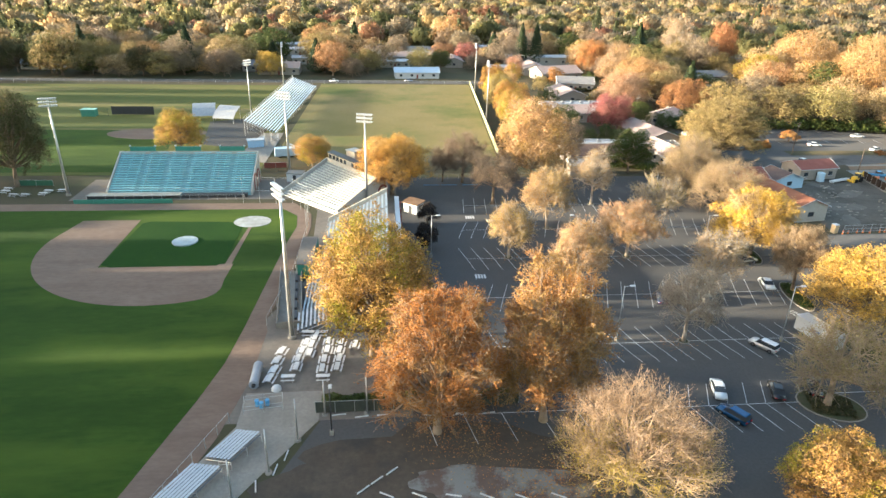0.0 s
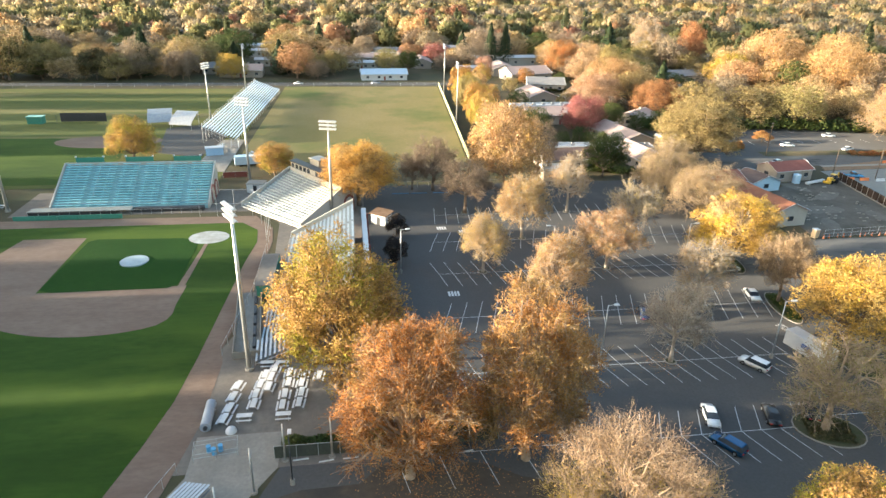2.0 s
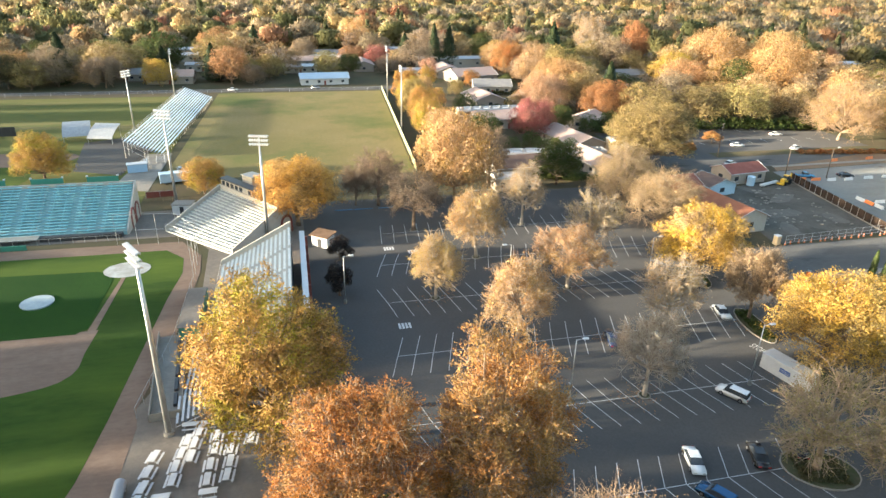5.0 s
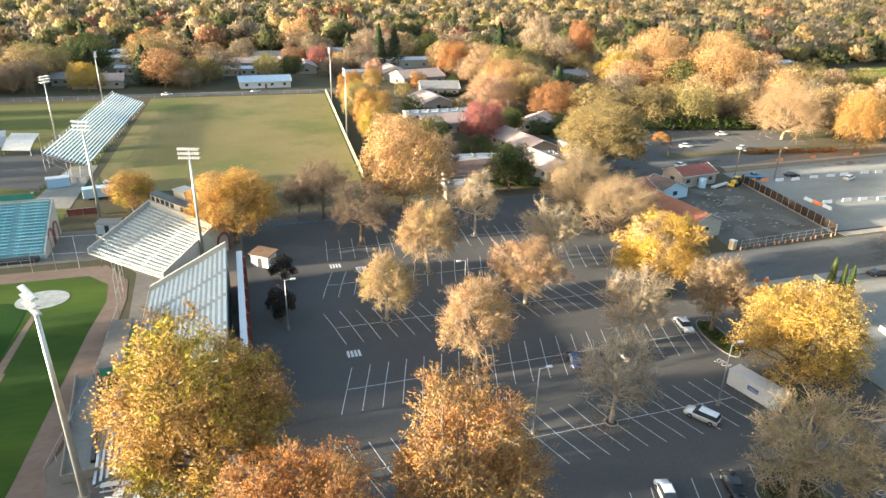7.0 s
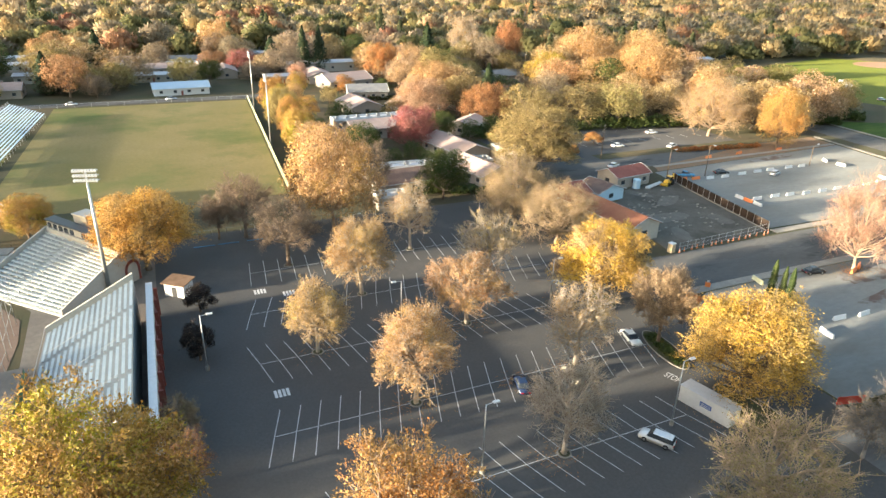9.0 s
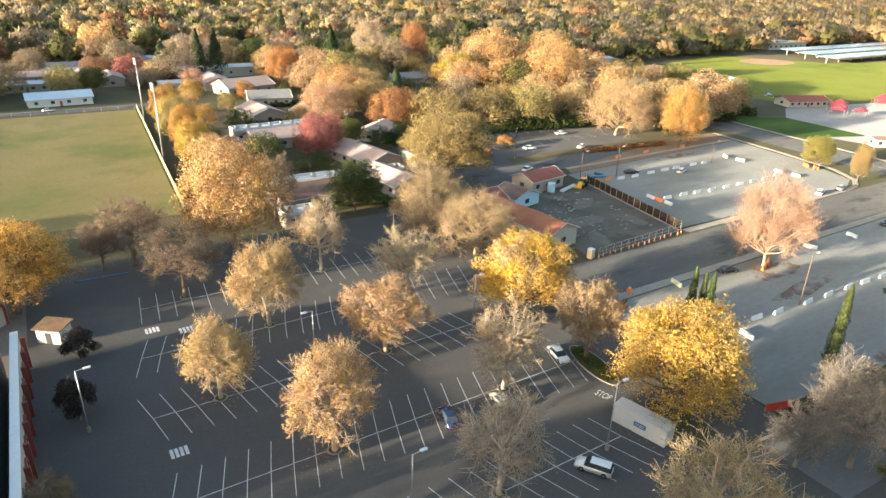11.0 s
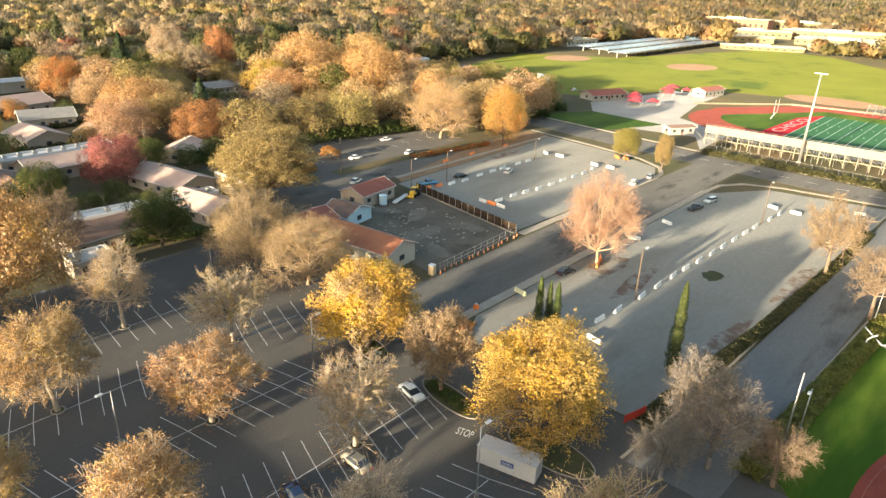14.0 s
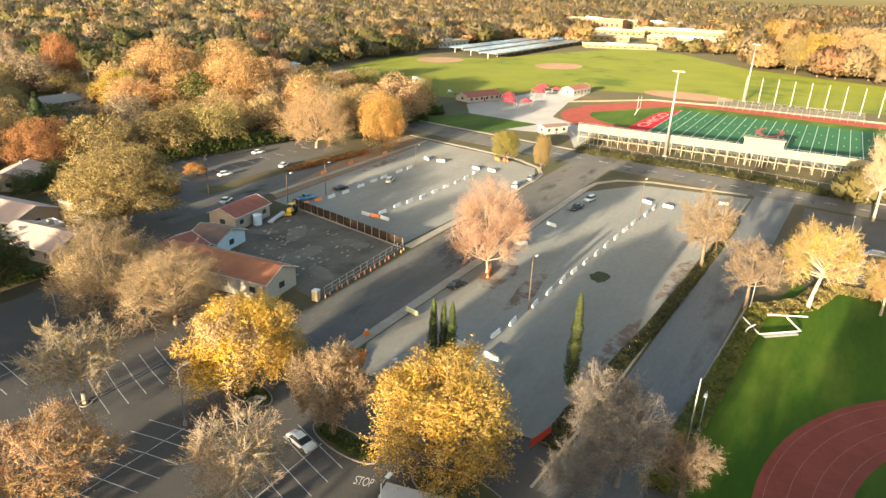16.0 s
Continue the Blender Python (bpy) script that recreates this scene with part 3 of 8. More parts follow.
slab("synthetic_field", [(306.5, 124), (366, 121.5), (383, 113), (386, -70), (314, -70)], 0.075, SYNTH, "dark green synthetic football field", category="field")
# dark c3 patches stand in for tree shadows across the playing fields
slab("grass_field", [(322, 262), (392, 352), (492, 378), (545, 312), (770, 258), (745, 190), (640, 112), (596, 20), (580, -120), (450, -120), (446, 100), (428, 165), (400, 200), (340, 215)], 0.03,
     surface("school_grass", (0.1, 0.118, 0.016), (0.135, 0.145, 0.022), 0.03, 1.0, 0.95, bump=0.4, c3=(0.05, 0.075, 0.012), third=0.018, third_at=(0.55, 0.66)), "bright green school playing fields", category="lawn")
slab("infield_dirt", arc(535, 243, 26, 0, 345, 28, 18), 0.05, PALE_CLAY, "orange-brown dirt softball infield", category="infield")
slab("infield_dirt", arc(500, 335, 24, 0, 345, 28, 18), 0.05, PALE_CLAY, "orange-brown dirt ball infield", category="infield")
slab("infield_dirt", arc(440, 122, 16, 0, 345, 28, 26), 0.05, PALE_CLAY, "orange-brown dirt practice infield", category="infield")
slab("pavement", [(300, 212), (322, 258), (392, 352), (380, 372), (300, 300), (272, 222)], 0.03, ROAD, "asphalt parking strip along the school fields", category="car park")
# the small field with its track, south-east
slab("grass_field", [(96, 53), (152, 49), (170, 44), (176, -60), (60, -60), (70, 30)], 0.05, LUSH, "lush green grass of the lower sports field", category="lawn")
slab("running_track", arc(97, -2.5, 46.5, -20, 200, 48), 0.07, RUBBER, "red rubber curve of a running track", category="track")
slab("grass_field", arc(97, -2.5, 36.5, -20, 200, 48), 0.085, TURF, "green infield of the lower running track", category="lawn")
slab("pavement", rect(178, 232, -40, 46), 0.03, ASPHALT, "dark asphalt car park under the trees", category="car park")


def blotch(name, x, y, rx, ry, turn, z, material, label, seed, category="leaf litter"):
    """An irregular thin patch lying on the ground."""
    rng = random.Random(seed)
    k = [rng.uniform(0.7, 1.15) for _ in range(36)]
    k = [(k[i - 1] + k[i] * 2 + k[(i + 1) % 36]) / 4 for i in range(36)]
    c, s_ = math.cos(radians(turn)), math.sin(radians(turn))
    pts = []
    for i in range(36):
        a = 2 * math.pi * i / 36
        u, w = rx * k[i] * math.cos(a), ry * k[i] * math.sin(a)
        pts.append((x + u * c - w * s_, y + u * s_ + w * c))
    return slab(name, pts, z, material, label, 0.02, category)


LITTER = surface("leaf_litter", (0.115, 0.082, 0.066), (0.15, 0.115, 0.092), 0.5, 2.0, 0.95, bump=0.5, bump_scale=8, c3=(0.19, 0.188, 0.174), third=0.3, third_at=(0.44, 0.56))
blotch("leaf_litter", 138, 98.6, 9, 3.4, 0, 0.058, LITTER, "reddish brown leaf litter under the pink tree", 1)
blotch("leaf_litter", 135, 90.5, 11, 2.2, 4, 0.058, LITTER, "reddish brown leaf litter along the barriers", 2)
blotch("leaf_litter", 122, 69.3, 14, 1.6, -6, 0.058, LITTER, "brown leaf litter along the hedge", 3)
blotch("leaf_litter", 160, 66.0, 14, 2.2, -4, 0.058, LITTER, "dark leaf litter along the hedge", 4)
blotch("weed_patch", 149.3, 80.3, 3.0, 2.2, 0, 0.06, surface("weed_patch", (0.05, 0.06, 0.03), (0.035, 0.04, 0.022), 0.8, 3.0, 0.95, bump=0.6), "dark green round weed patch in the gravel", 5, "weeds")
blotch("leaf_litter", 196, 172.5, 12, 1.8, 4, 0.05, LITTER, "reddish leaf litter at the gravel edge", 6)
blotch("tar_patch", 150, 112, 14, 2.6, 2, 0.048, ASPHALT, "dark tar patch on the street", 7, "road patch")
blotch("tar_patch", 122, 116.5, 9, 2.2, 4, 0.048, ASPHALT, "dark tar patch on the street", 8, "road patch")
blotch("tar_patch", 186, 113.5, 10, 2.0, 0, 0.048, ASPHALT, "dark tar patch on the street", 9, "road patch")
blotch("leaf_litter", 13, 47.5, 12, 3.2, -6, 0.038, LITTER, "brown leaf litter on the lower asphalt", 10)
blotch("leaf_litter", 3, 64.5, 10, 1.8, 0, 0.05, LITTER, "brown leaf litter behind the screened fence", 11)
DUSTY = surface("dusty_brown_asphalt", (0.075, 0.06, 0.046), (0.1, 0.08, 0.06), 0.2, 1.5, 0.95, bump=0.3, bump_scale=12, c3=(0.05, 0.046, 0.04), third=0.12, third_at=(0.52, 0.68))
blotch("dust_patch", 9, 52.0, 19, 7.0, -4, 0.036, DUSTY, "brown dusty patch on the lower asphalt", 30, "dust patch")
blotch("dust_patch", -9, 47.0, 9, 6.0, 10, 0.0365, DUSTY, "dark damp patch below the small bleachers", 31, "dust patch")


def strip(name, pts, width, z, material, label, category, thick=0.2):
    """A band of constant width along a line."""
    left, right = [], []
    for i, (x, y) in enumerate(pts):
        x0, y0 = pts[max(0, i - 1)]
        x1, y1 = pts[min(len(pts) - 1, i + 1)]
        d = math.hypot(x1 - x0, y1 - y0)
        nx, ny = -(y1 - y0) / d * width / 2, (x1 - x0) / d * width / 2
        left.append((x + nx, y + ny))
        right.append((x - nx, y - ny))
    bm = bmesh.new()
    n = len(pts)
    rows = [[bm.verts.new((*p, zz)) for p in ln] for ln, zz in ((left, z - thick), (left, z), (right, z), (right, z - thick))]
    for k in range(4):
        for i in range(n - 1):
            bm.faces.new((rows[k][i], rows[k][i + 1], rows[(k + 1) % 4][i + 1], rows[(k + 1) % 4][i]))
    bm.faces.new([r[0] for r in rows])
    bm.faces.new([r[-1] for r in rows][::-1])
    return tagged(part(name, bm, material), label, category, "", "structure")


strip("pavement", [(210.5, 122.4), (218, 123.2), (225, 127.0), (231, 137), (235.5, 158), (240, 190)], 1.5, 0.13, CONCRETE, "concrete pavement curving round the gravel car park", "pavement")
strip("pavement", [(210.0, 105.3), (219.0, 104.6), (226.5, 100.0), (231.5, 90), (235.5, 62)], 1.5, 0.13, CONCRETE, "concrete pavement curving round the street corner", "pavement")
strip("pavement", [(244.0, -60), (254.0, 60), (258.5, 125), (268.0, 205), (312, 330)], 1.6, 0.13, CONCRETE, "concrete pavement along the stadium side of the street", "pavement")
strip("pavement", [(150, 177.6), (236, 179.6)], 1.6, 0.13, CONCRETE, "concrete pavement along the side street", "pavement")
strip("pavement", [(84, 67.3), (110, 65.2), (180, 62.4)], 0.35, 0.16, CONCRETE, "concrete kerb along the drive", "kerb")
strip("pavement", [(97, 55.6), (137, 52.8), (153, 51.6)], 0.35, 0.16, CONCRETE, "concrete kerb along the ivy bank", "kerb")
for k in range(16):
    y = 20 + k * 9.0
    xx = 240.5 + (y - 20) * 0.075
    slab("lane_dash", rect(xx, xx + 0.2, y, y + 3.4), 0.043, WHITE_LINE, "worn white lane dash on the cross street", 0.01, "road marking")
for k in range(13):
    x = 118 + k * 6.6
    for y in (206.0, 222.0):
        slab("bay_dash", rect(x, x + 0.15, y, y + 4.5), 0.037, WHITE_LINE, "worn white bay line in the far car park", 0.01, "parking lines")
for k in range(14):
    x = 182 + k * 3.2
    slab("bay_dash", rect(x, x + 0.12, 14, 19), 0.037, WHITE_LINE, "worn white bay line in the shaded car park", 0.01, "parking lines")

# ---- trees, each in its place ----
def set_tree(kind, i, x, y, h, w, leaf, label, bark, turn, group):
    """One named tree in its place."""
    if len(label.split()) < 4:
        label += " with a ragged crown"
    plant(kind, i, x, y, h, w, leaf, label, bark, turn, group)


def trees_now():
    SY = "plane tree with thin tan autumn leaves and pale limbs"
    g = "trees of the car park"
    set_tree("lot", 0, 25.7, 111.4, 12.4, 10.5, "tan", SY, PALE_BARK, 10, g)
    set_tree("lot", 1, 51.4, 110.8, 12.7, 13.2, "tan", SY, PALE_BARK, 80, g)
    set_tree("bare", 0, 53.8, 144.0, 15.0, 12.0, "tan", "half-bare plane tree with white limbs", PALE_BARK, 0, g)
    set_tree("bare", 1, 27.8, 145.0, 14.0, 14.5, "grey", "nearly bare grey plane tree in the shade", BARK, 30, g)
    set_tree("lot", 2, 38.0, 127.7, 14.5, 13.0, "tan", SY, PALE_BARK, 200, g)
    set_tree("lot", 0, 35.3, 93.6, 15.7, 12.2, "tan", SY, PALE_BARK, 140, g)
    set_tree("bare", 0, 64.3, 127.3, 13.0, 12.7, "tan", "half-bare plane tree with tan leaves", PALE_BARK, 100, g)
    set_tree("bare", 1, 61.8, 93.4, 13.2, 11.5, "tan", "half-bare plane tree with long white limbs", PALE_BARK, 220, g)
    set_tree("bare", 0, 48.9, 77.1, 13.5, 11.5, "grey", "nearly bare plane tree in a kerbed island", PALE_BARK, 310, g)
    set_tree("lot", 1, 78.3, 93.5, 13.6, 10.8, "brown", "thinning tree with pale olive-tan leaves", BARK, 50, g)
    set_tree("dense", 0, 78.9, 110.4, 15.2, 18.0, "bright", "full bright yellow autumn tree on a kerbed island", BARK, 0, g)
    set_tree("dense", 1, 80.2, 78.0, 15.4, 19.0, "yellow", "broad golden yellow autumn tree", BARK, 60, g)
    set_tree("bare", 2, 62.3, 59.3, 13.6, 15.5, "olive", "olive-brown half-bare tree on a planted island", TWIG_BARK, 160, g)
    set_tree("fan", 0, 27.8, 45.0, 15.0, 17.5, "twotone", "broad tree with pinkish tan twigs above yellow leaves", TWIG_BARK, 20, g)
    set_tree("full", 0, 49.0, 39.5, 11.0, 12.0, "gold", "small golden tree", BARK, 200, g)
    set_tree("open", 0, 6.0, 57.2, 21.0, 16.0, "rust", "tall rust-red autumn tree", TWIG_BARK, 130, g)
    set_tree("open", 1, 20.6, 58.6, 23.5, 16.5, "orange", "tall orange-brown autumn tree", TWIG_BARK, 220, g)
    set_tree("dense", 0, -2.6, 76.0, 23.0, 19.5, "gold", "large gold and tan tree beside the bleachers", BARK, 300, "")
    set_tree("dense", 1, 1.9, 152.7, 16.3, 18.5, "yellow", "round golden tree behind the grandstand", BARK, 10, "")
    set_tree("full", 2, -65.0, 197.5, 13.3, 15.4, "gold", "round golden-brown tree beside the batting nets", BARK, 60, "")
    set_tree("full", 0, -21.4, 178.5, 9.4, 12.7, "gold", "low round golden tree", BARK, 120, "")
    set_tree("dense", 1, -98.0, 162.5, 25.0, 20.0, "deep", "large dark tree beside the ball field", BARK, 180, "")
    set_tree("bare", 1, 16.4, 164.0, 10.3, 8.0, "grey", "small bare tree with dark limbs", BARK, 0, "")
    set_tree("wide", 0, 41.8, 161.9, 24.0, 22.0, "tan", "tall spreading tan tree with a dark forked trunk", TWIG_BARK, 0, "")
    set_tree("bare", 0, 22.0, 163.0, 15.0, 14.0, "grey", "bare grey tree at the edge of the car park", BARK, 250, "")
    set_tree("dense", 2, 108.5, 182.5, 20.4, 25.0, "olive", "broad olive-brown tree", BARK, 30, "")
    set_tree("fan", 0, 83.5, 150.5, 16.5, 22.0, "pale", "spreading pale tan tree", TWIG_BARK, 90, "")
    set_tree("fan", 0, 86.0, 136.0, 14.5, 18.0, "pale", "spreading pale tan tree behind the long cream building", TWIG_BARK, 210, "")
    set_tree("wide", 1, 84.9, 222.0, 14.5, 17.0, "magenta", "plum-red ornamental tree", BARK, 120, "")
    set_tree("full", 0, 74.1, 172.0, 13.2, 13.0, "green", "dark green bushy tree", BARK, 0, "")
    set_tree("wide", 0, 126.2, 250.0, 15.5, 20.0, "red", "bright orange-red tree", BARK, 200, "")
    set_tree("wide", 1, 104.0, 262.0, 17.0, 20.0, "pink", "salmon-coloured tree", BARK, 250, "")
    set_tree("fan", 0, 137.4, 101.2, 20.5, 16.0, "pink", "pink-leaved tree with pale limbs beside orange barriers", TWIG_BARK, 0, "")
    set_tree("bare", 0, 90.0, 58.5, 13.0, 12.0, "grey", "leafless grey tree", GREY_BARK, 60, "")
    set_tree("bare", 1, 92.5, 51.4, 9.0, 7.5, "grey", "small tree with a few tan leaves", BARK, 60, "")
    set_tree("bare", 0, 167.5, 63.1, 17.5, 13.0, "brown", "thin tan tree on the hedge line", BARK, 0, "")
    set_tree("bare", 1, 151.4, 51.8, 14.7, 11.5, "grey", "leafless tan tree beside the drive", BARK, 0, "")
    set_tree("lot", 2, 158.7, 41.4, 17.6, 15.2, "gold", "pale tan tree beside the drive", PALE_BARK, 0, "")
    set_tree("lot", 1, 164.0, 29.0, 12.0, 9.0, "gold", "golden tree beside the drive", PALE_BARK, 0, "")
    set_tree("full", 0, 224.3, 139.8, 11.2, 10.0, "lime", "round yellow-green tree beside orange barriers", BARK, 0, "")
    set_tree("full", 1, 222.5, 125.3, 12.6, 6.0, "olive", "narrow yellow-green tree", BARK, 0, "")
    set_tree("fan", 0, 199.6, 204.8, 21.5, 26.0, "tan", "tall pale golden tree group", TWIG_BARK, 140, "")
    set_tree("wide", 1, 208.5, 181.5, 21.5, 15.5, "orange", "russet tree beside the street", BARK, 0, "")
    set_tree("wide", 1, 219.6, 315.0, 30.0, 34.0, "salmon", "huge salmon-orange tree", PALE_BARK, 0, "")
    set_tree("wide", 0, 252.0, 310.0, 29.0, 36.0, "salmon", "huge salmon-orange tree", PALE_BARK, 77, "")
    set_tree("wide", 0, 209.0, 380.0, 29.0, 18.0, "red", "tall red tree above the houses", BARK, 0, "")
    set_tree("bare", 1, 230.4, 29.1, 25.0, 12.0, "tan", "tall thin tree beside the street", PALE_BARK, 0, "")
    set_tree("bush", 0, 9.9, 131.4, 5.2, 5.2, "dark", "round clipped dark purple tree", BARK, 0, "clipped trees")
    set_tree("bush", 0, 8.5, 115.8, 6.5, 5.2, "dark", "round clipped dark purple tree", BARK, 90, "clipped trees")
    set_tree("cypress", 0, 99.6, 91.4, 12.6, 1.8, "cypress", "slim green cypress", BARK, 0, "cypresses")
    set_tree("cypress", 1, 100.9, 88.8, 12.0, 1.8, "cypress", "slim green cypress", BARK, 0, "cypresses")
    set_tree("cypress", 0, 101.4, 90.6, 11.4, 1.6, "cypress", "slim green cypress", BARK, 80, "cypresses")
    set_tree("cypress", 1, 106.3, 70.8, 16.5, 2.2, "cypress", "tall slim green cypress", BARK, 0, "cypresses")
    set_tree("wide", 0, 120.8, 284.0, 20.0, 27.0, "salmon", "spreading salmon and tan tree among houses", BARK, 10, "")
    # four trees out of view, added to shade the lower sports field
    set_tree("full", 0, 66.0, 30.0, 17.0, 15.0, "gold", "golden tree beside the drive", BARK, 0, "")
    set_tree("full", 1, 78.5, 33.5, 13.0, 13.0, "gold", "golden tree beside the drive", BARK, 0, "")
    set_tree("full", 2, 60.0, 18.0, 17.0, 15.0, "tan", "tan tree beside the drive", BARK, 0, "")
    set_tree("full", 0, 74.0, 20.0, 16.0, 15.0, "tan", "tan tree beside the drive", BARK, 0, "")
    set_tree("bush", 0, 149.1, 208.7, 4.0, 7.0, "orange", "low rounded orange tree in the far car park", BARK, 0, "")
    set_tree("far", 1, 71.0, 204.0, 6.0, 8.0, "green", "dark green shrubby tree between the apartments", BARK, 0, "")
    set_tree("far", 2, 79.0, 206.0, 7.0, 8.0, "green", "dark green shrubby tree between the apartments", BARK, 30, "")
    set_tree("far", 3, 108.0, 226.0, 8.0, 9.0, "green", "dark green shrubby tree between the apartments", BARK, 60, "")
    set_tree("far", 0, 118.0, 228.0, 8.0, 10.0, "green", "dark green shrubby tree by the side street", BARK, 90, "")
    set_tree("far", 1, 72.0, 266.0, 9.0, 10.0, "green", "dark green shrubby tree between the apartments", BARK, 120, "")
    set_tree("far", 2, 94.0, 266.0, 9.0, 10.0, "olive", "olive shrubby tree between the apartments", BARK, 150, "")
    set_tree("far", 3, 57.0, 246.0, 9.0, 9.0, "green", "dark green shrubby tree at the field edge", BARK, 180, "")
    set_tree("far", 0, 56.0, 212.0, 9.0, 10.0, "green", "dark green shrubby tree at the field edge", BARK, 210, "")
    set_tree("far", 1, 111.0, 208.0, 7.0, 9.0, "olive", "olive shrubby tree by the apartment end", BARK, 240, "")
    set_tree("far", 2, 84.0, 232.0, 7.0, 8.0, "green", "dark green shrubby tree between the apartments", BARK, 270, "")
    set_tree("far", 3, 118.0, 200.0, 6.0, 8.0, "green", "dark shrubs behind the olive tree", BARK, 300, "")
    set_tree("far", 0, 64.0, 286.0, 8.0, 9.0, "gold", "golden shrubby tree between the houses", BARK, 10, "")
    set_tree("far", 1, 78.0, 306.0, 8.0, 9.0, "olive", "olive shrubby tree between the houses", BARK, 40, "")
    set_tree("far", 2, 92.0, 331.0, 9.0, 10.0, "orange", "orange-brown tree beside a tan roof", BARK, 70, "")
    set_tree("far", 3, 108.0, 322.0, 8.0, 9.0, "green", "dark green tree between the houses", BARK, 100, "")
    set_tree("far", 4, 112.0, 296.0, 9.0, 10.0, "olive", "olive shrubby tree between the houses", BARK, 130, "")
    set_tree("far", 0, 70.0, 336.0, 10.0, 11.0, "gold", "golden tree between the houses", BARK, 160, "")
    set_tree("far", 1, 64.0, 312.0, 9.0, 10.0, "tan", "tan tree between the houses", BARK, 190, "")
    set_tree("far", 2, 76.0, 362.0, 11.0, 12.0, "pink", "pinkish tree before the white house", BARK, 220, "")
    set_tree("bare", 2, 189.3, 398.0, 31.0, 22.0, "tan", "tall leafless pale tree above the houses", PALE_BARK, 0, "")
    set_tree("wide", 1, 216.0, 262.0, 30.0, 30.0, "salmon", "tall orange-tan tree beyond the car park", BARK, 0, "")
    set_tree("wide", 0, 194.0, 309.0, 19.5, 23.0, "gold", "round golden tree among houses", BARK, 40, "")
    set_tree("wide", 1, 122.0, 362.0, 19.5, 19.0, "orange", "orange tree beside the long white house", BARK, 80, "")
    set_tree("wide", 0, 240.0, 288.0, 18.5, 26.0, "olive", "olive-tan tree beside the far car park", BARK, 130, "")
    set_tree("full", 1, 257.0, 246.0, 18.5, 22.0, "lime", "large yellow-green tree beside the cross street", BARK, 0, "")
    set_tree("full", 2, 278.0, 244.0, 15.5, 16.0, "lime", "yellow-green tree beside the cross street", BARK, 0, "")
    set_tree("full", 0, 47.5, 224.0, 15.5, 10.0, "gold", "tall golden tree along the practice field", BARK, 0, "field edge trees")
    set_tree("full", 1, 49.5, 236.0, 14.0, 11.0, "orange", "tall orange tree along the practice field", BARK, 60, "field edge trees")
    set_tree("full", 2, 50.5, 250.0, 15.0, 11.0, "gold", "tall golden tree along the practice field", BARK, 120, "field edge trees")
    set_tree("full", 0, 50.0, 264.0, 15.0, 12.0, "olive", "olive-green tree along the practice field", BARK, 180, "field edge trees")
    set_tree("full", 1, 51.5, 278.0, 14.0, 12.0, "gold", "tall golden tree along the practice field", BARK, 200, "field edge trees")
    set_tree("full", 2, 52.5, 296.0, 15.0, 12.0, "orange", "orange tree along the practice field", BARK, 240, "field edge trees")
    set_tree("full", 0, 48.5, 206.0, 15.0, 11.0, "pale", "pale tan tree along the practice field", BARK, 300, "field edge trees")
    set_tree("wide", 1, 66.0, 218.0, 11.0, 13.0, "green", "dark green tree between the apartments", BARK, 0, "")
    set_tree("wide", 0, 100.0, 232.0, 10.0, 11.0, "green", "dark green tree between the apartments", BARK, 50, "")
    set_tree("conifer", 0, 88.5, 404.0, 25.5, 11.0, "conifer", "tall dark conifer behind the white house", BARK, 0, "")
    set_tree("conifer", 1, 98.0, 405.0, 25.5, 11.0, "conifer", "tall dark conifer behind the white house", BARK, 0, "")
    set_tree("conifer", 0, -36.0, 362.0, 19.0, 13.0, "conifer", "broad dark conifer beside the far street", BARK, 0, "")
    set_tree("bare", 2, 55.0, 176.0, 16.0, 14.0, "grey", "bare grey tree by the apartment wall", BARK, 0, "")
    set_tree("bare", 0, 5.2, 88.5, 7.5, 6.5, "rust", "bare reddish tree at the stadium wall", BARK, 0, "")
    set_tree("bare", 1, 5.2, 97.0, 7.0, 5.5, "brown", "small bare tree at the stadium wall", BARK, 70, "")
    set_tree("bare", 0, 84.0, 62.0, 9.0, 8.0, "grey", "small leafless tree by the drive", GREY_BARK, 70, "")
    set_tree("bare", 2, 96.0, 62.0, 12.0, 11.0, "grey", "leafless grey tree by the drive", GREY_BARK, 20, "")
    rt = random.Random(8)
    for k in range(26):
        x, y = rt.uniform(612, 720), -120 + 225 * k / 25 + rt.uniform(-4, 4)
        x += max(0, y - 60) * 0.6
        leaf = rt.choice(("pale", "gold", "gold", "pale", "olive", "salmon"))
        set_tree("wide", k, x, y, rt.uniform(30, 42), rt.uniform(26, 36), leaf, "tall autumn tree behind the school fields", BARK, k * 50, "tall trees behind the school fields")
    for k, (x, y, h, w) in enumerate(((-192, 356, 17, 22), (-170, 350, 20, 24), (-148, 352, 18, 22), (-126, 349, 15, 19), (-106, 353, 18, 22), (-84, 348, 14, 18), (-60, 350, 13, 16), (-16, 349, 10, 12), (34, 372, 12, 14))):
        set_tree("wide", k, x, y, h, w, ("deep", "green", "olive", "deep", "grey", "grey", "yellow", "grey", "green")[k], "broad tree beyond the street, mostly in shade", BARK, k * 65, "dark trees beyond the street")
    # unseen tall trees added west to shade the ball field, with a few gaps
    for k in range(27):
        y = -60 + k * 7.8
        if k in (18, 22) or y > 126:
            continue
        set_tree("full", k, -152 + rt.uniform(-4, 4), y, rt.uniform(31, 34) if y < 88 else rt.uniform(26, 28), rt.uniform(13, 16), "deep", "tall dark shade tree west of the ball field", BARK, k * 70, "shade trees of the ball field")

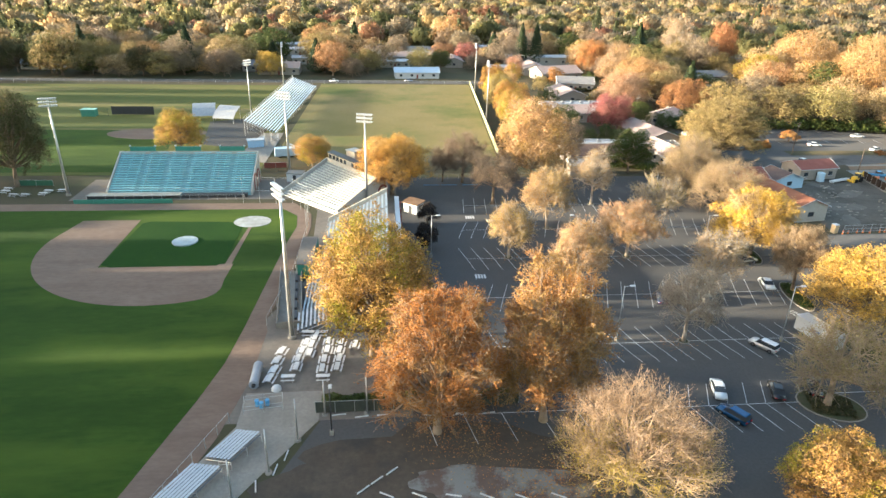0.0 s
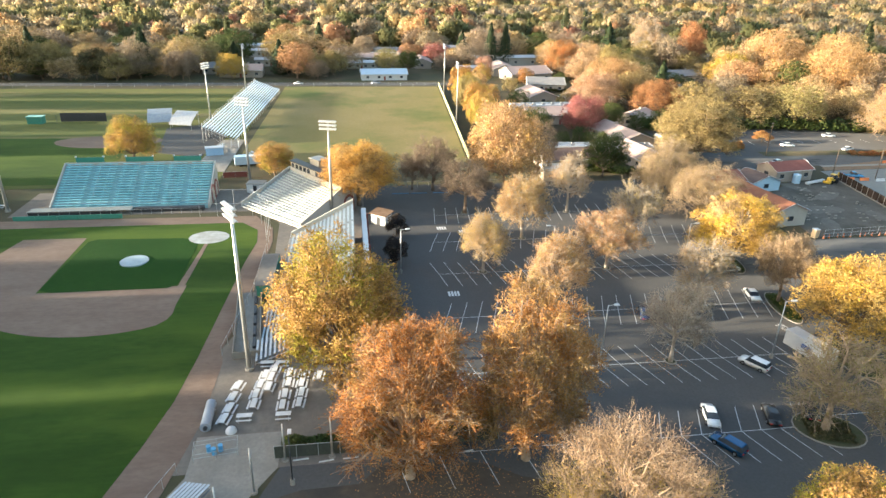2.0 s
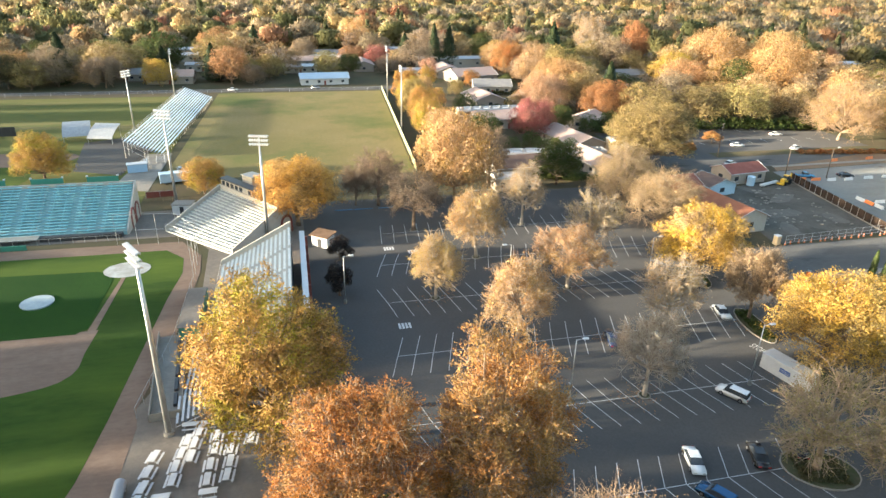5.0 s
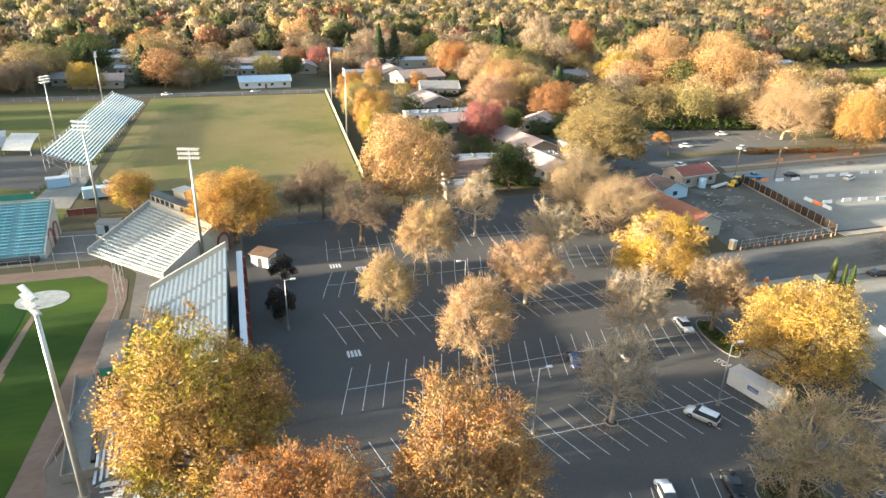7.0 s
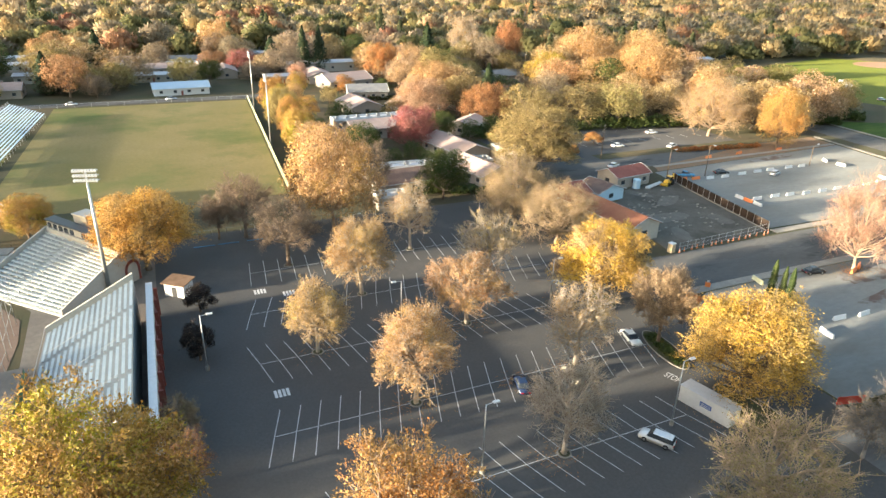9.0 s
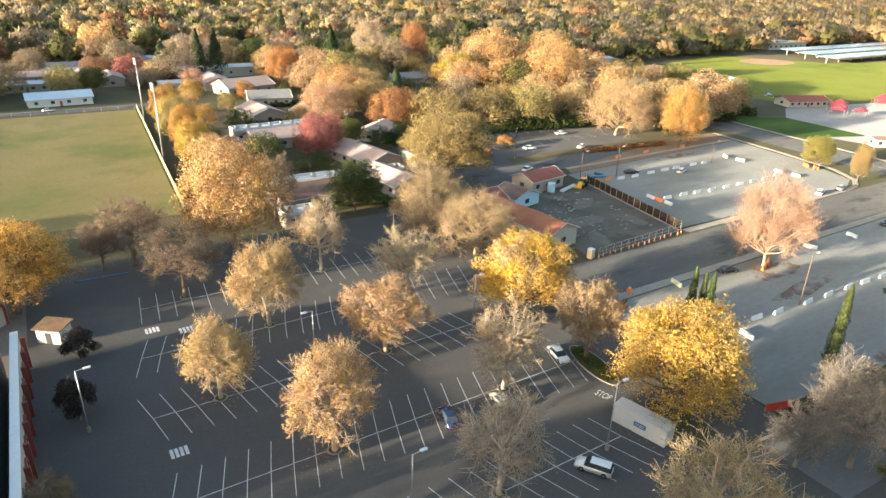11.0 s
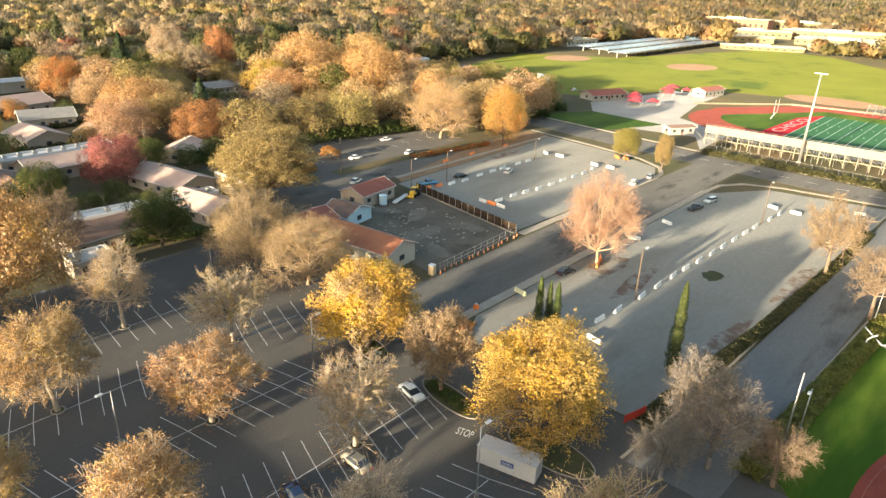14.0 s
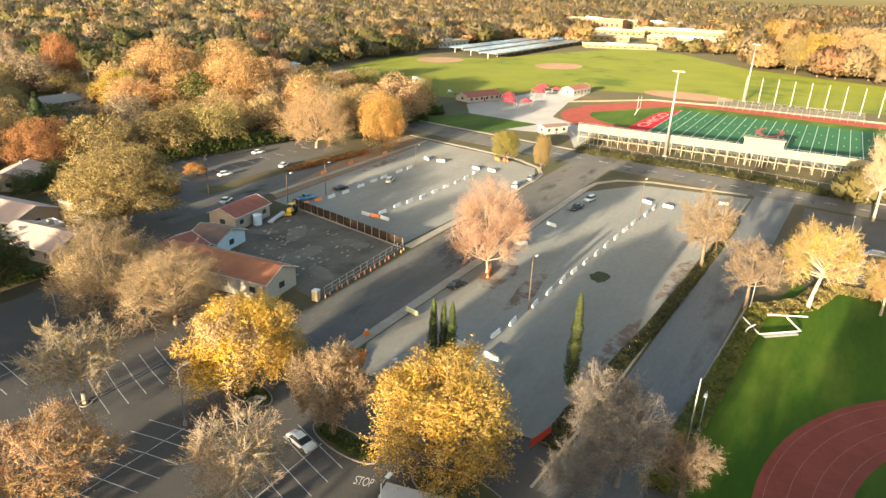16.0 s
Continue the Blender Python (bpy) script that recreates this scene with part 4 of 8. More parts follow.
    # unseen tall trees added west of the practice fields; gaps pass bands of sun
    for k, y in enumerate((178, 212, 220, 229, 244, 262, 281, 289, 306)):
        set_tree("full", k, -196 + rt.uniform(-8, 8), y, rt.uniform(22, 27), rt.uniform(11, 14), "deep", "tall dark shade tree west of the practice fields", BARK, k * 70, "shade trees of the practice fields")


trees_now()

# ---- the woods of the town beyond ----
CLEAR = ((-150, 47, -400, 172), (-280, 47, 170, 345), (-60, 100, -60, 168), (88, 268, 40, 192), (250, 445, -120, 205), (112, 206, 190, 226), (296, 560, 190, 372), (530, 760, 120, 385), (440, 590, -140, 260),
         (85, 240, -70, 70), (-900, 60, 328, 341), (-60, 100, -400, 0), (52, 122, 168, 372), (590, 640, 60, 140),
         (725, 800, 215, 310), (790, 1130, 135, 395), (1090, 1150, 350, 465), (1150, 1260, 270, 390), (585, 655, 388, 412))
HOUSES = []


def plot(*row):
    """A house plot: x, y, length, width, turn, wall height, roof colour."""
    HOUSES.append(row)


plot(96, 212, 22, 12, 100, 3.4, "tan")
plot(92, 186, 17, 11, 100, 3.4, "tan")
plot(66, 184, 17, 11, 5, 3.6, "brown")
plot(82, 246, 26, 12, 5, 3.8, "tan")
plot(97, 350, 24, 16, 14, 4.2, "tan")
plot(86, 288, 18, 13, 96, 3.6, "tan")
plot(104, 276, 18, 12, 95, 3.6, "tan")
plot(99, 408, 44, 13, 2, 5.0, "white")
plot(62, 232, 18, 12, 95, 3.6, "brown")
plot(114, 240, 14, 10, 40, 3.6, "tan")
plot(99, 318, 18, 13, -10, 3.8, "grey")
plot(19, 352, 24, 11, 3, 3.2, "blue")
plot(24, 440, 26, 14, 0, 4.0, "grey")
plot(-6, 422, 18, 11, 0, 3.8, "grey")
plot(44, 398, 18, 11, 90, 3.8, "tan")
plot(-45, 402, 18, 11, 0, 3.8, "white")
plot(-95, 420, 18, 11, 0, 3.8, "grey")
plot(150, 420, 20, 12, 20, 3.8, "blue")
plot(185, 345, 22, 12, 5, 3.8, "grey")
plot(160, 300, 18, 11, 0, 3.8, "grey")
plot(232, 420, 20, 12, 0, 3.8, "grey")
plot(70, 470, 22, 12, 0, 4.0, "white")
plot(-140, 470, 26, 12, 0, 4.0, "white")
plot(-240, 560, 26, 12, 0, 4.0, "white")
plot(-30, 520, 22, 12, 0, 4.2, "tan")
plot(110, 560, 22, 12, 0, 4.2, "blue")
plot(330, 470, 20, 12, 20, 4.0, "white")
plot(280, 500, 20, 12, 20, 4.0, "blue")
plot(-190, 395, 20, 12, 0, 3.8, "grey")
plot(30, 600, 24, 12, 0, 4.2, "white")
plot(-300, 640, 28, 13, 0, 4.0, "white")
plot(210, 530, 22, 12, 0, 4.0, "grey")
plot(380, 560, 22, 12, 0, 4.0, "white")
plot(-70, 372, 16, 11, 0, 3.6, "grey")
plot(8, 392, 18, 11, 0, 3.6, "white")
plot(70, 372, 16, 10, 0, 3.6, "white")
plot(-120, 560, 24, 12, 0, 4.0, "grey")
plot(150, 480, 20, 12, 0, 4.0, "white")
plot(-67, 474, 18, 12, 10, 3.8, "white")
plot(-56, 446, 20, 13, 15, 3.8, "white")
plot(-17, 447, 16, 12, 80, 3.8, "white")
plot(-7, 446, 18, 12, 0, 3.8, "tan")
plot(24, 436, 22, 11, 0, 3.8, "white")
plot(21, 551, 40, 14, 0, 3.8, "tan")
plot(-22, 513, 16, 11, 5, 3.8, "blue")
plot(32, 409, 14, 11, 90, 3.8, "tan")

rh = random.Random(21)
for k in range(46):
    HOUSES.append((-330 + (k * 137.5) % 760 + rh.uniform(-10, 10), 372 + (k // 6) * 50 + rh.uniform(-14, 14), rh.uniform(15, 24), rh.uniform(10, 13), rh.choice((0, 0, 5, 90)), rh.uniform(3.4, 4.4),
                   rh.choice(("white", "grey", "grey", "white", "blue", "tan"))))


def is_clear(x, y):
    for x0, x1, y0, y1 in CLEAR:
        if x0 < x < x1 and y0 < y < y1:
            return True
    for hx, hy, a, b, *_ in HOUSES:
        if abs(x - hx) < a * 0.5 + 2 and abs(y - hy) < b * 0.5 + 3:
            return True
        if abs(x - hx) < a * 0.5 and 0 < hy - y < (40 if hy < 490 else 22):
            return True
    return False


TONES = (  # tone of a tree, colour of its leaves or twigs
    (0.0, (0.085, 0.095, 0.05)), (0.11, (0.14, 0.145, 0.065)), (0.22, (0.215, 0.2, 0.085)), (0.33, (0.297, 0.252, 0.108)), (0.44, (0.323, 0.258, 0.181)),
    (0.56, (0.423, 0.328, 0.197)), (0.68, (0.464, 0.347, 0.157)), (0.78, (0.444, 0.292, 0.151)), (0.87, (0.413, 0.236, 0.137)), (0.94, (0.373, 0.181, 0.111)), (1.0, (0.413, 0.252, 0.187)))


def woods_material():
    """Leaves of the far woods: each tree carries its own tone, each spray a little lighter or darker."""
    m, nt, b = nodes_of("woods_leaves")
    at = nt.nodes.new("ShaderNodeAttribute")
    at.attribute_name = "tone"
    ramp = nt.nodes.new("ShaderNodeValToRGB")
    els = ramp.color_ramp.elements
    els[0].position, els[1].position = 0.0, 1.0
    for p, c in TONES[1:-1]:
        els.new(p)
    for e, (p, c) in zip(els, TONES):
        e.position, e.color = p, (*c, 1)
    nt.links.new(at.outputs["Fac"], ramp.inputs[0])
    geo = nt.nodes.new("ShaderNodeNewGeometry")
    hsv = add(nt, "ShaderNodeHueSaturation")
    nt.links.new(ranged(nt, geo.outputs["Random Per Island"], 0, 1, 0.9, 1.06), hsv.inputs["Value"])
    nt.links.new(ramp.outputs[0], hsv.inputs["Color"])
    nt.links.new(hsv.outputs[0], b.inputs["Base Color"])
    b.inputs["Roughness"].default_value = 0.8
    b.inputs["Specular IOR Level"].default_value = 0.1
    tr = nt.nodes.new("ShaderNodeBsdfTranslucent")
    nt.links.new(hsv.outputs[0], tr.inputs["Color"])
    mx = nt.nodes.new("ShaderNodeMixShader")
    mx.inputs[0].default_value = 0.68
    nt.links.new(b.outputs[0], mx.inputs[1])
    nt.links.new(tr.outputs[0], mx.inputs[2])
    nt.links.new(mx.outputs[0], nt.nodes["Material Output"].inputs[0])
    return m


WOODS_LEAVES = woods_material()
NEAR_LEAF = ((0.17, "green"), (0.38, "olive"), (0.5, "grey"), (0.64, "pale"), (0.78, "tan"), (0.88, "salmon"), (0.95, "orange"), (1.01, "magenta"))


def far_crown(rng, h, w, tone, d):
    """Leaf sprays over the lobes of one far crown: places, outward ways and spray size."""
    s = min(max(0.0029 * d, 1.0), 1.75 + 0.0036 * max(0.0, d - 600), 7.0)
    if tone < 0.07:
        k = int(min(420, 1.6 * w * h * 1.2 / (0.9 * s * s))) + 14
        z = rng.uniform(0.06, 1.0, size=k) ** 1.15
        a = rng.uniform(0, 2 * math.pi, size=k)
        r = w / 2 * (1.03 - z) ** 0.8 * (0.86 + 0.2 * np.sin(z * 42 + a * 2)) * rng.uniform(0.8, 1.05, size=k)
        p = np.stack([r * np.cos(a), r * np.sin(a), z * h], axis=1)
        return p, np.stack([np.cos(a), np.sin(a), np.full(k, 0.35)], axis=1), np.full((k, 1), s * 0.85)
    bare = 0.38 < tone < 0.5 or tone > 0.97
    k = int((0.9 if bare else 1.45) * 7.5 * (w / 2) ** 2 / (0.92 * s * s)) + 14
    nl = int(rng.integers(6, 11))
    ang = np.arange(nl) * 2.4 + rng.uniform(0, 6)
    up = rng.uniform(0.3, 1.0, size=nl)
    reach = np.sqrt(1.04 - up ** 2) * rng.uniform(0.5, 0.72, size=nl)
    lobe = np.stack([np.cos(ang) * reach, np.sin(ang) * reach, up - 0.36], axis=1)
    size = rng.uniform(0.38, 0.56, size=nl)
    pick = rng.choice(nl, size=k, p=size ** 2 / (size ** 2).sum())
    dirs = rng.normal(size=(k, 3))
    dirs[:, 2] += 0.35
    dirs /= np.linalg.norm(dirs, axis=1)[:, None]
    p = lobe[pick] + dirs * size[pick][:, None] * rng.uniform(0.75 if bare else 0.9, 1.06, size=(k, 1))
    p[:, 2] = np.maximum(p[:, 2], -0.25)
    return p * np.array([w / 2, w / 2, h * 0.56]) + np.array([0, 0, h * 0.38]), dirs * 0.35 + p * 1.2 + np.array([0, 0, 0.12]), np.full((k, 1), s)


def woods():
    rng = np.random.default_rng(5)
    spots = []
    step = 16.0
    for gx in np.arange(-900, 2500, step):
        for gy in np.arange(-420, 2000, step):
            x, y = gx + rng.uniform(-7, 7), gy + rng.uniform(-7, 7)
            d = math.hypot(x - 15, y - 30)
            az = math.degrees(math.atan2(x - 15, y - 10))
            # trees outside the view stay to 330 m; western ones added to shade the fields
            if not -44 < az < 99 and d > 330:
                continue
            if d > 2300 or (d > 800 and rng.uniform() < 0.5) or (d > 1300 and rng.uniform() < 0.5) or is_clear(x, y):
                continue
            n = noise.noise(Vector((x * 0.012, y * 0.012, 3.3)))
            m = noise.noise(Vector((x * 0.03, y * 0.03, 9.1)))
            # greener and darker in the north-west, more golden towards the east
            east = min(max((az + 40) / 110, 0.0), 1.0)
            u = rng.uniform()
            conifer = 0.085 - 0.06 * east + 0.05 * max(0.0, m)
            green = conifer + 0.22 - 0.12 * east - 0.1 * n
            olive = green + 0.19
            bare = olive + 0.18 - 0.04 * east
            tan = bare + 0.16 + 0.08 * east
            gold = tan + 0.1 + 0.05 * east
            if u < conifer:
                tone = rng.uniform(0.0, 0.06)
            elif u < green:
                tone = rng.uniform(0.09, 0.22)
            elif u < olive:
                tone = rng.uniform(0.22, 0.36)
            elif u < bare:
                tone = rng.uniform(0.4, 0.5)
            elif u < tan:
                tone = rng.uniform(0.5, 0.62)
            elif u < gold:
                tone = rng.uniform(0.62, 0.76)
            else:
                tone = 0.76 + 0.24 * rng.uniform() ** 1.5
            # beyond 650 m tones draw together, putting haze into the leaf colour
            if d > 650:
                tone = 0.5 + (tone - 0.5) * 0.62 + 0.11 * max(0.0, east - 0.35)
            big = rng.uniform() ** 2
            h = rng.uniform(9, 14) + 9 * big + 6 * max(0, m)
            w = rng.uniform(14, 20) + 9 * big + 4 * max(0, m)
            if d > 1300:
                w, h = w * 1.9, h * 1.2
            elif d > 800:
                w, h = w * 1.4, h * 1.1
            if x > 600 and y < 150:
                w, h = w * 1.3, h * 1.7
                tone = rng.uniform(0.5, 0.85)
            if tone < 0.07:
                w, h = w * 0.62, h * 1.45
            spots.append((d + (0 if -44 < az < 80 else 900), d, x, y, h, w, tone))
    spots.sort()
    for i, (_, d, x, y, h, w, tone) in enumerate(spots[:190]):
        if tone < 0.07:
            plant("conifer", i, x, y, h, w, "conifer", "dark green conifer among the houses", BARK, i * 47, "trees of the neighbourhood")
        else:
            leaf = next(key for top, key in NEAR_LEAF if tone <= top)
            plant("far", i, x, y, h, w, leaf, leaf + "-leaved autumn tree among the houses", BARK, i * 47, "trees of the neighbourhood")
    rows = spots[190:]
    # the last clumps before the horizon
    for k in range(6500):
        d, az = 2250 * (5600 / 2250) ** rng.uniform(), radians(rng.uniform(-45, 104))
        rows.append((d, d, 15 + d * math.sin(az), 30 + d * math.cos(az), rng.uniform(20, 34), rng.uniform(50, 130), rng.choice((0.15, 0.27, 0.45, 0.55, 0.6, 0.7)) + rng.uniform(-0.04, 0.04)))
    for lo, hi, word in ((0, 700, "mixed autumn trees of the town beyond"), (700, 1300, "distant mixed autumn trees of the town"), (1300, 9000, "hazy distant woods in autumn leaf")):
        cs, outs, sz, tones = [], [], [], []
        for _, d, x, y, h, w, tone in rows:
            if not lo <= d < hi:
                continue
            if d > 2240:
                k = 26
                dirs = rng.normal(size=(k, 3))
                dirs /= np.linalg.norm(dirs, axis=1)[:, None]
                p, o, s = dirs * np.array([w / 2, w / 2, h * 0.4]) + np.array([0, 0, h * 0.55]), dirs + np.array([0, 0, 0.3]), np.full((k, 1), 9.0)
            else:
                p, o, s = far_crown(rng, h, w, tone, d)
            cs.append(p + np.array([x, y, 0]))
            outs.append(o)
            sz.append(s)
            tones.append(np.full(len(p), tone))
        cs, outs, sz, tones = np.concatenate(cs), np.concatenate(outs), np.concatenate(sz), np.concatenate(tones)
        me = quads_mesh("woods", sprigs(rng, cs, outs * 0.4 + np.array([0, 0, 0.8]), sz, outs), outs, 0.96)
        me.attributes.new("tone", "FLOAT", "FACE").data.foreach_set("value", tones.astype(np.float32))
        me.materials.append(WOODS_LEAVES)
        tagged(new("woods", me), word, "woods", "", "stuff")


woods()

# ---- grandstands ----
def stand(name, label, x, y, turn, length, rows, rise, run, z0, seat, deck, wall, aisle, back_wall=True, rim=1.0):
    """Tiered seating: its front edge along local x, climbing towards +y. Each bench row, riser and aisle is a part."""
    t = thing(name, label, "grandstand", x, y, 0, turn)
    h = length / 2
    bm = bmesh.new()
    prof = [(0.0, 0.0)]
    for i in range(rows):
        prof += [(i * run, z0 + i * rise), ((i + 1) * run, z0 + i * rise)]
    prof.append((rows * run, 0.0))
    ends = [[bm.verts.new((sx * h, u, w)) for u, w in prof] for sx in (-1, 1)]
    for i in range(len(prof)):
        j = (i + 1) % len(prof)
        bm.faces.new((ends[0][i], ends[0][j], ends[1][j], ends[1][i]))
    bm.faces.new(ends[0])
    bm.faces.new(ends[1][::-1])
    part("stepped_deck", bm, deck, t)
    for i in range(rows):
        z = z0 + i * rise
        bm = bmesh.new()
        a = -h + 0.4
        for b in list(aisle) + [h + 0.2]:
            box(bm, a, b - 0.6, i * run + run * 0.45, i * run + run * 0.45 + 0.38, z + 0.38, z + 0.45)
            k = a + 0.6
            while k < b - 0.8:
                box(bm, k, k + 0.1, i * run + run * 0.5, i * run + run * 0.7, z, z + 0.38)
                k += 2.4
            a = b + 0.6
        part("bench", bm, seat, t)
    top = z0 + rows * rise
    dpt = rows * run
    for sx in (-1, 1):
        bm = bmesh.new()
        x0, x1 = sorted((sx * h, sx * (h + 0.35)))
        hull(bm, [(x0, 0, 0), (x1, 0, 0), (x1, dpt, 0), (x0, dpt, 0), (x0, 0, z0 + rim), (x1, 0, z0 + rim), (x1, dpt, top + rim), (x0, dpt, top + rim)])
        part("side_wall", bm, wall, t)
    if back_wall:
        part("back_wall", block(-h - 0.35, h + 0.35, dpt, dpt + 0.35, 0, top + rim), wall, t)
    return t, top, dpt


tA, topA, dA = stand("grandstand", "teal-benched grandstand with arched cream side wall", -53.4, 153.6, 0, 36.2, 17, 0.41, 0.78, 1.0, TEAL,
                     surface("pale_green_deck", (0.2, 0.36, 0.38), (0.25, 0.41, 0.43), 0.4, 2.0, 0.6), CREAM, (-11.0, -5.0, 0.6, 6.4, 12.0), True, 0.35)
tB, topB, dB = stand("grandstand", "cream grandstand with a press box on its rim", -21.4, 145.0, -46, 22.5, 18, 0.297, 0.83, 0.35, CREAM_SEAT,
                     surface("cream_deck", (0.42, 0.43, 0.39), (0.35, 0.37, 0.345), 0.4, 2.0, 0.65), CREAM, (-3.2, 3.2))
# deck colour kept dark to stand in for shadows between the bench rows
tC, topC, dC = stand("grandstand", "long grey-white bleacher stand with a cream back wall", -13.4, 112.0, -90, 38.0, 16, 0.46, 0.86, 1.0, ALU,
                     surface("grey_deck", (0.15, 0.17, 0.18), (0.2, 0.22, 0.23), 0.4, 2.0, 0.6), CREAM, (-9, 0, 9), False)


# ---- light masts ----
def field_mast(x, y, h, turn, r=0.38, rows=3, cols=8, label="tall pale steel floodlight mast with a bank of lamps"):
    t = thing("floodlight_mast", label, "light mast", x, y, 0, turn, "floodlight masts")
    part("pole", pipe((0, 0, 0), (0, 0, h - 0.8), r, r * 0.45, 12), GALV, t, smooth=True)
    part("base", pipe((0, 0, 0), (0, 0, 0.5), r * 1.7, r * 1.6, 12), CONCRETE, t)
    for i in range(rows):
        z = h - 0.4 - i * 0.85
        bar = part("crossbar", block(-cols * 0.26, cols * 0.26, -0.07, 0.07, z - 0.08, z + 0.08), GALV, t)
        for k in range(cols):
            x0 = (k - (cols - 1) / 2) * 0.5
            bm = bmesh.new()
            rod(bm, (x0, -0.05, z + 0.12), (x0, -0.55, z - 0.1), 0.13, 0.24, 8)
            part("lamp", bm, WHITE, bar)
    return t


field_mast(-15.9, 81.9, 26.6, -60, 0.42)
field_mast(-81.7, 154.8, 25.3, 20)
field_mast(-27.0, 168.8, 24.7, -20)
field_mast(-4.7, 143.9, 24.0, -15)
field_mast(-52.7, 252.0, 21.8, 60, 0.32)
field_mast(-48.7, 318.1, 21.3, 90, 0.32)
field_mast(40.9, 239.8, 24.0, -90, 0.32)
field_mast(44.7, 301.1, 23.9, -90, 0.32)
field_mast(271.0, 95.5, 31.5, 90, 0.5, 1, 8)
field_mast(442.9, 90.0, 32.5, -90, 0.5, 1, 8)

# ---- car park: lines, kerbs, lamps ----
def stripes(label, y, x0, x1, pitch, up, low, slope_up, slope_low, skip=()):
    """One double row of bays: a spine line and bay lines to either side, thin paint on the asphalt."""
    t = thing("bay_markings", label, "parking lines", 0, 0, 0, 0, "parking rows")
    if x1 > x0:
        part("spine_line", block(x0, x1, y - 0.05, y + 0.05, 0.03, 0.036), WHITE_LINE, t)
    me = {}
    n = int(round((x1 - x0) / pitch))
    for side, ln, sl in ((1, up, slope_up), (-1, low, slope_low)):
        if not ln:
            continue
        for i in range(n + 1):
            x = x0 + i * pitch
            if any(a < x < b for a, b in skip):
                continue
            if side not in me:
                bm = bmesh.new()
                y0, y1 = side * 0.1, side * ln
                hull(bm, [(sl * y0 - 0.05, y0, 0.03), (sl * y0 + 0.05, y0, 0.03), (sl * y1 + 0.05, y1, 0.03), (sl * y1 - 0.05, y1, 0.03),
                          (sl * y0 - 0.05, y0, 0.037), (sl * y0 + 0.05, y0, 0.037), (sl * y1 + 0.05, y1, 0.037), (sl * y1 - 0.05, y1, 0.037)])
                o = part("bay_line", bm, WHITE_LINE, t)
                me[side] = o.data
            else:
                o = new("bay_line", me[side])
                o.parent = t
            o.location = (x, y, 0)


stripes("faded white parking bay lines by the north edge", 143.9, 20.0, 74.0, 2.85, 5.0, 5.6, 0.1, 0.1)
stripes("white parking bay lines with a spine", 127.3, 17.7, 77.0, 2.85, 5.2, 5.0, 0.33, 0.28)
stripes("white slanted parking bay lines with a spine", 111.3, 16.8, 68.4, 2.85, 5.4, 5.4, -0.22, -0.18)
stripes("white parking bay lines with a spine", 93.9, 15.8, 76.2, 2.85, 5.3, 5.3, 0.32, 0.3)
stripes("white slanted parking bay lines with a spine", 77.2, 15.0, 69.2, 2.85, 5.0, 5.6, -0.24, -0.33)
stripes("white slanted parking bay lines with a spine", 60.3, 28.0, 58.9, 2.85, 5.0, 5.8, 0.4, -0.33)
stripes("long white bay lines beside the fence", 60.6, 4.6, 26.0, 5.3, 0, 6.0, 0, -0.2)
stripes("white bay lines on the lower asphalt", 62.0, 62.0, 82.0, 2.85, 0, 0, 0, 0)


def island(x, y, a, b, turn, label):
    """A kerbed planting island: a raised kerb ring and its soil."""
    t = thing("planting_island", label, "traffic island", x, y, 0, turn, "planting islands")
    out, inn = arc(0, 0, a, 0, 345, 20, b), arc(0, 0, a - 0.18, 0, 345, 20, b - 0.18)
    bm = bmesh.new()
    n = len(out)
    lo = [[bm.verts.new((x_, y_, z)) for x_, y_ in o] for o, z in ((out, 0.0), (out, 0.18), (inn, 0.18), (inn, 0.0))]
    for k in range(4):
        for i in range(n):
            bm.faces.new((lo[k][i], lo[k][(i + 1) % n], lo[(k + 1) % 4][(i + 1) % n], lo[(k + 1) % 4][i]))
    part("kerb", bm, CONCRETE, t)
    bm = bmesh.new()
    prism(bm, inn, 0, 0.12)
    part("soil", bm, surface("island_soil", (0.06, 0.07, 0.03), (0.1, 0.08, 0.05), 0.8, 3.0, 0.95, bump=0.6), t)
    return t


SMALL = "small concrete-kerbed tree island in the car park"
for x, y in ((25.7, 111.4), (51.4, 110.8), (53.8, 144.0), (27.8, 145.0), (38.0, 127.7), (35.3, 93.6), (64.3, 127.3), (61.8, 93.4), (48.9, 77.1)):
    island(x, y, 0.95, 0.95, 0, SMALL)
island(78.0, 91.5, 2.1, 6.0, -8, "long kerbed island with low shrubs")
island(79.0, 110.5, 2.2, 5.0, -8, "long kerbed island with low shrubs")
island(78.5, 74.5, 3.0, 6.5, 0, "broad kerbed island under a golden tree")
island(62.8, 59.2, 4.6, 3.6, -25, "broad kerbed island with ivy round a tree")


def lamp_post(x, y, h, turn, label="grey steel car park lamp post", arm=1.1, base=True, mat=None, r=0.1):
    t = thing("lamp_post", label, "lamp post", x, y, 0, turn, "car park lamps")
    part("pole", pipe((0, 0, 0), (0, 0, h), r, r * 0.7, 8), mat or GALV, t, smooth=True)
    if base:
        part("base", pipe((0, 0, 0), (0, 0, 0.75), 0.3, 0.28, 10), CONCRETE, t)
    part("arm", pipe((0, 0, h - 0.1), (arm, 0, h + 0.05), 0.045, 0.04, 6), mat or GALV, t)
    bm = block(arm - 0.2, arm + 0.65, -0.22, 0.22, h - 0.05, h + 0.13, 0.04)
    hd = part("lamp_head", bm, WHITE, t)
    part("lens", block(arm - 0.1, arm + 0.55, -0.16, 0.16, h - 0.09, h - 0.05), CREAM, hd)
    return t


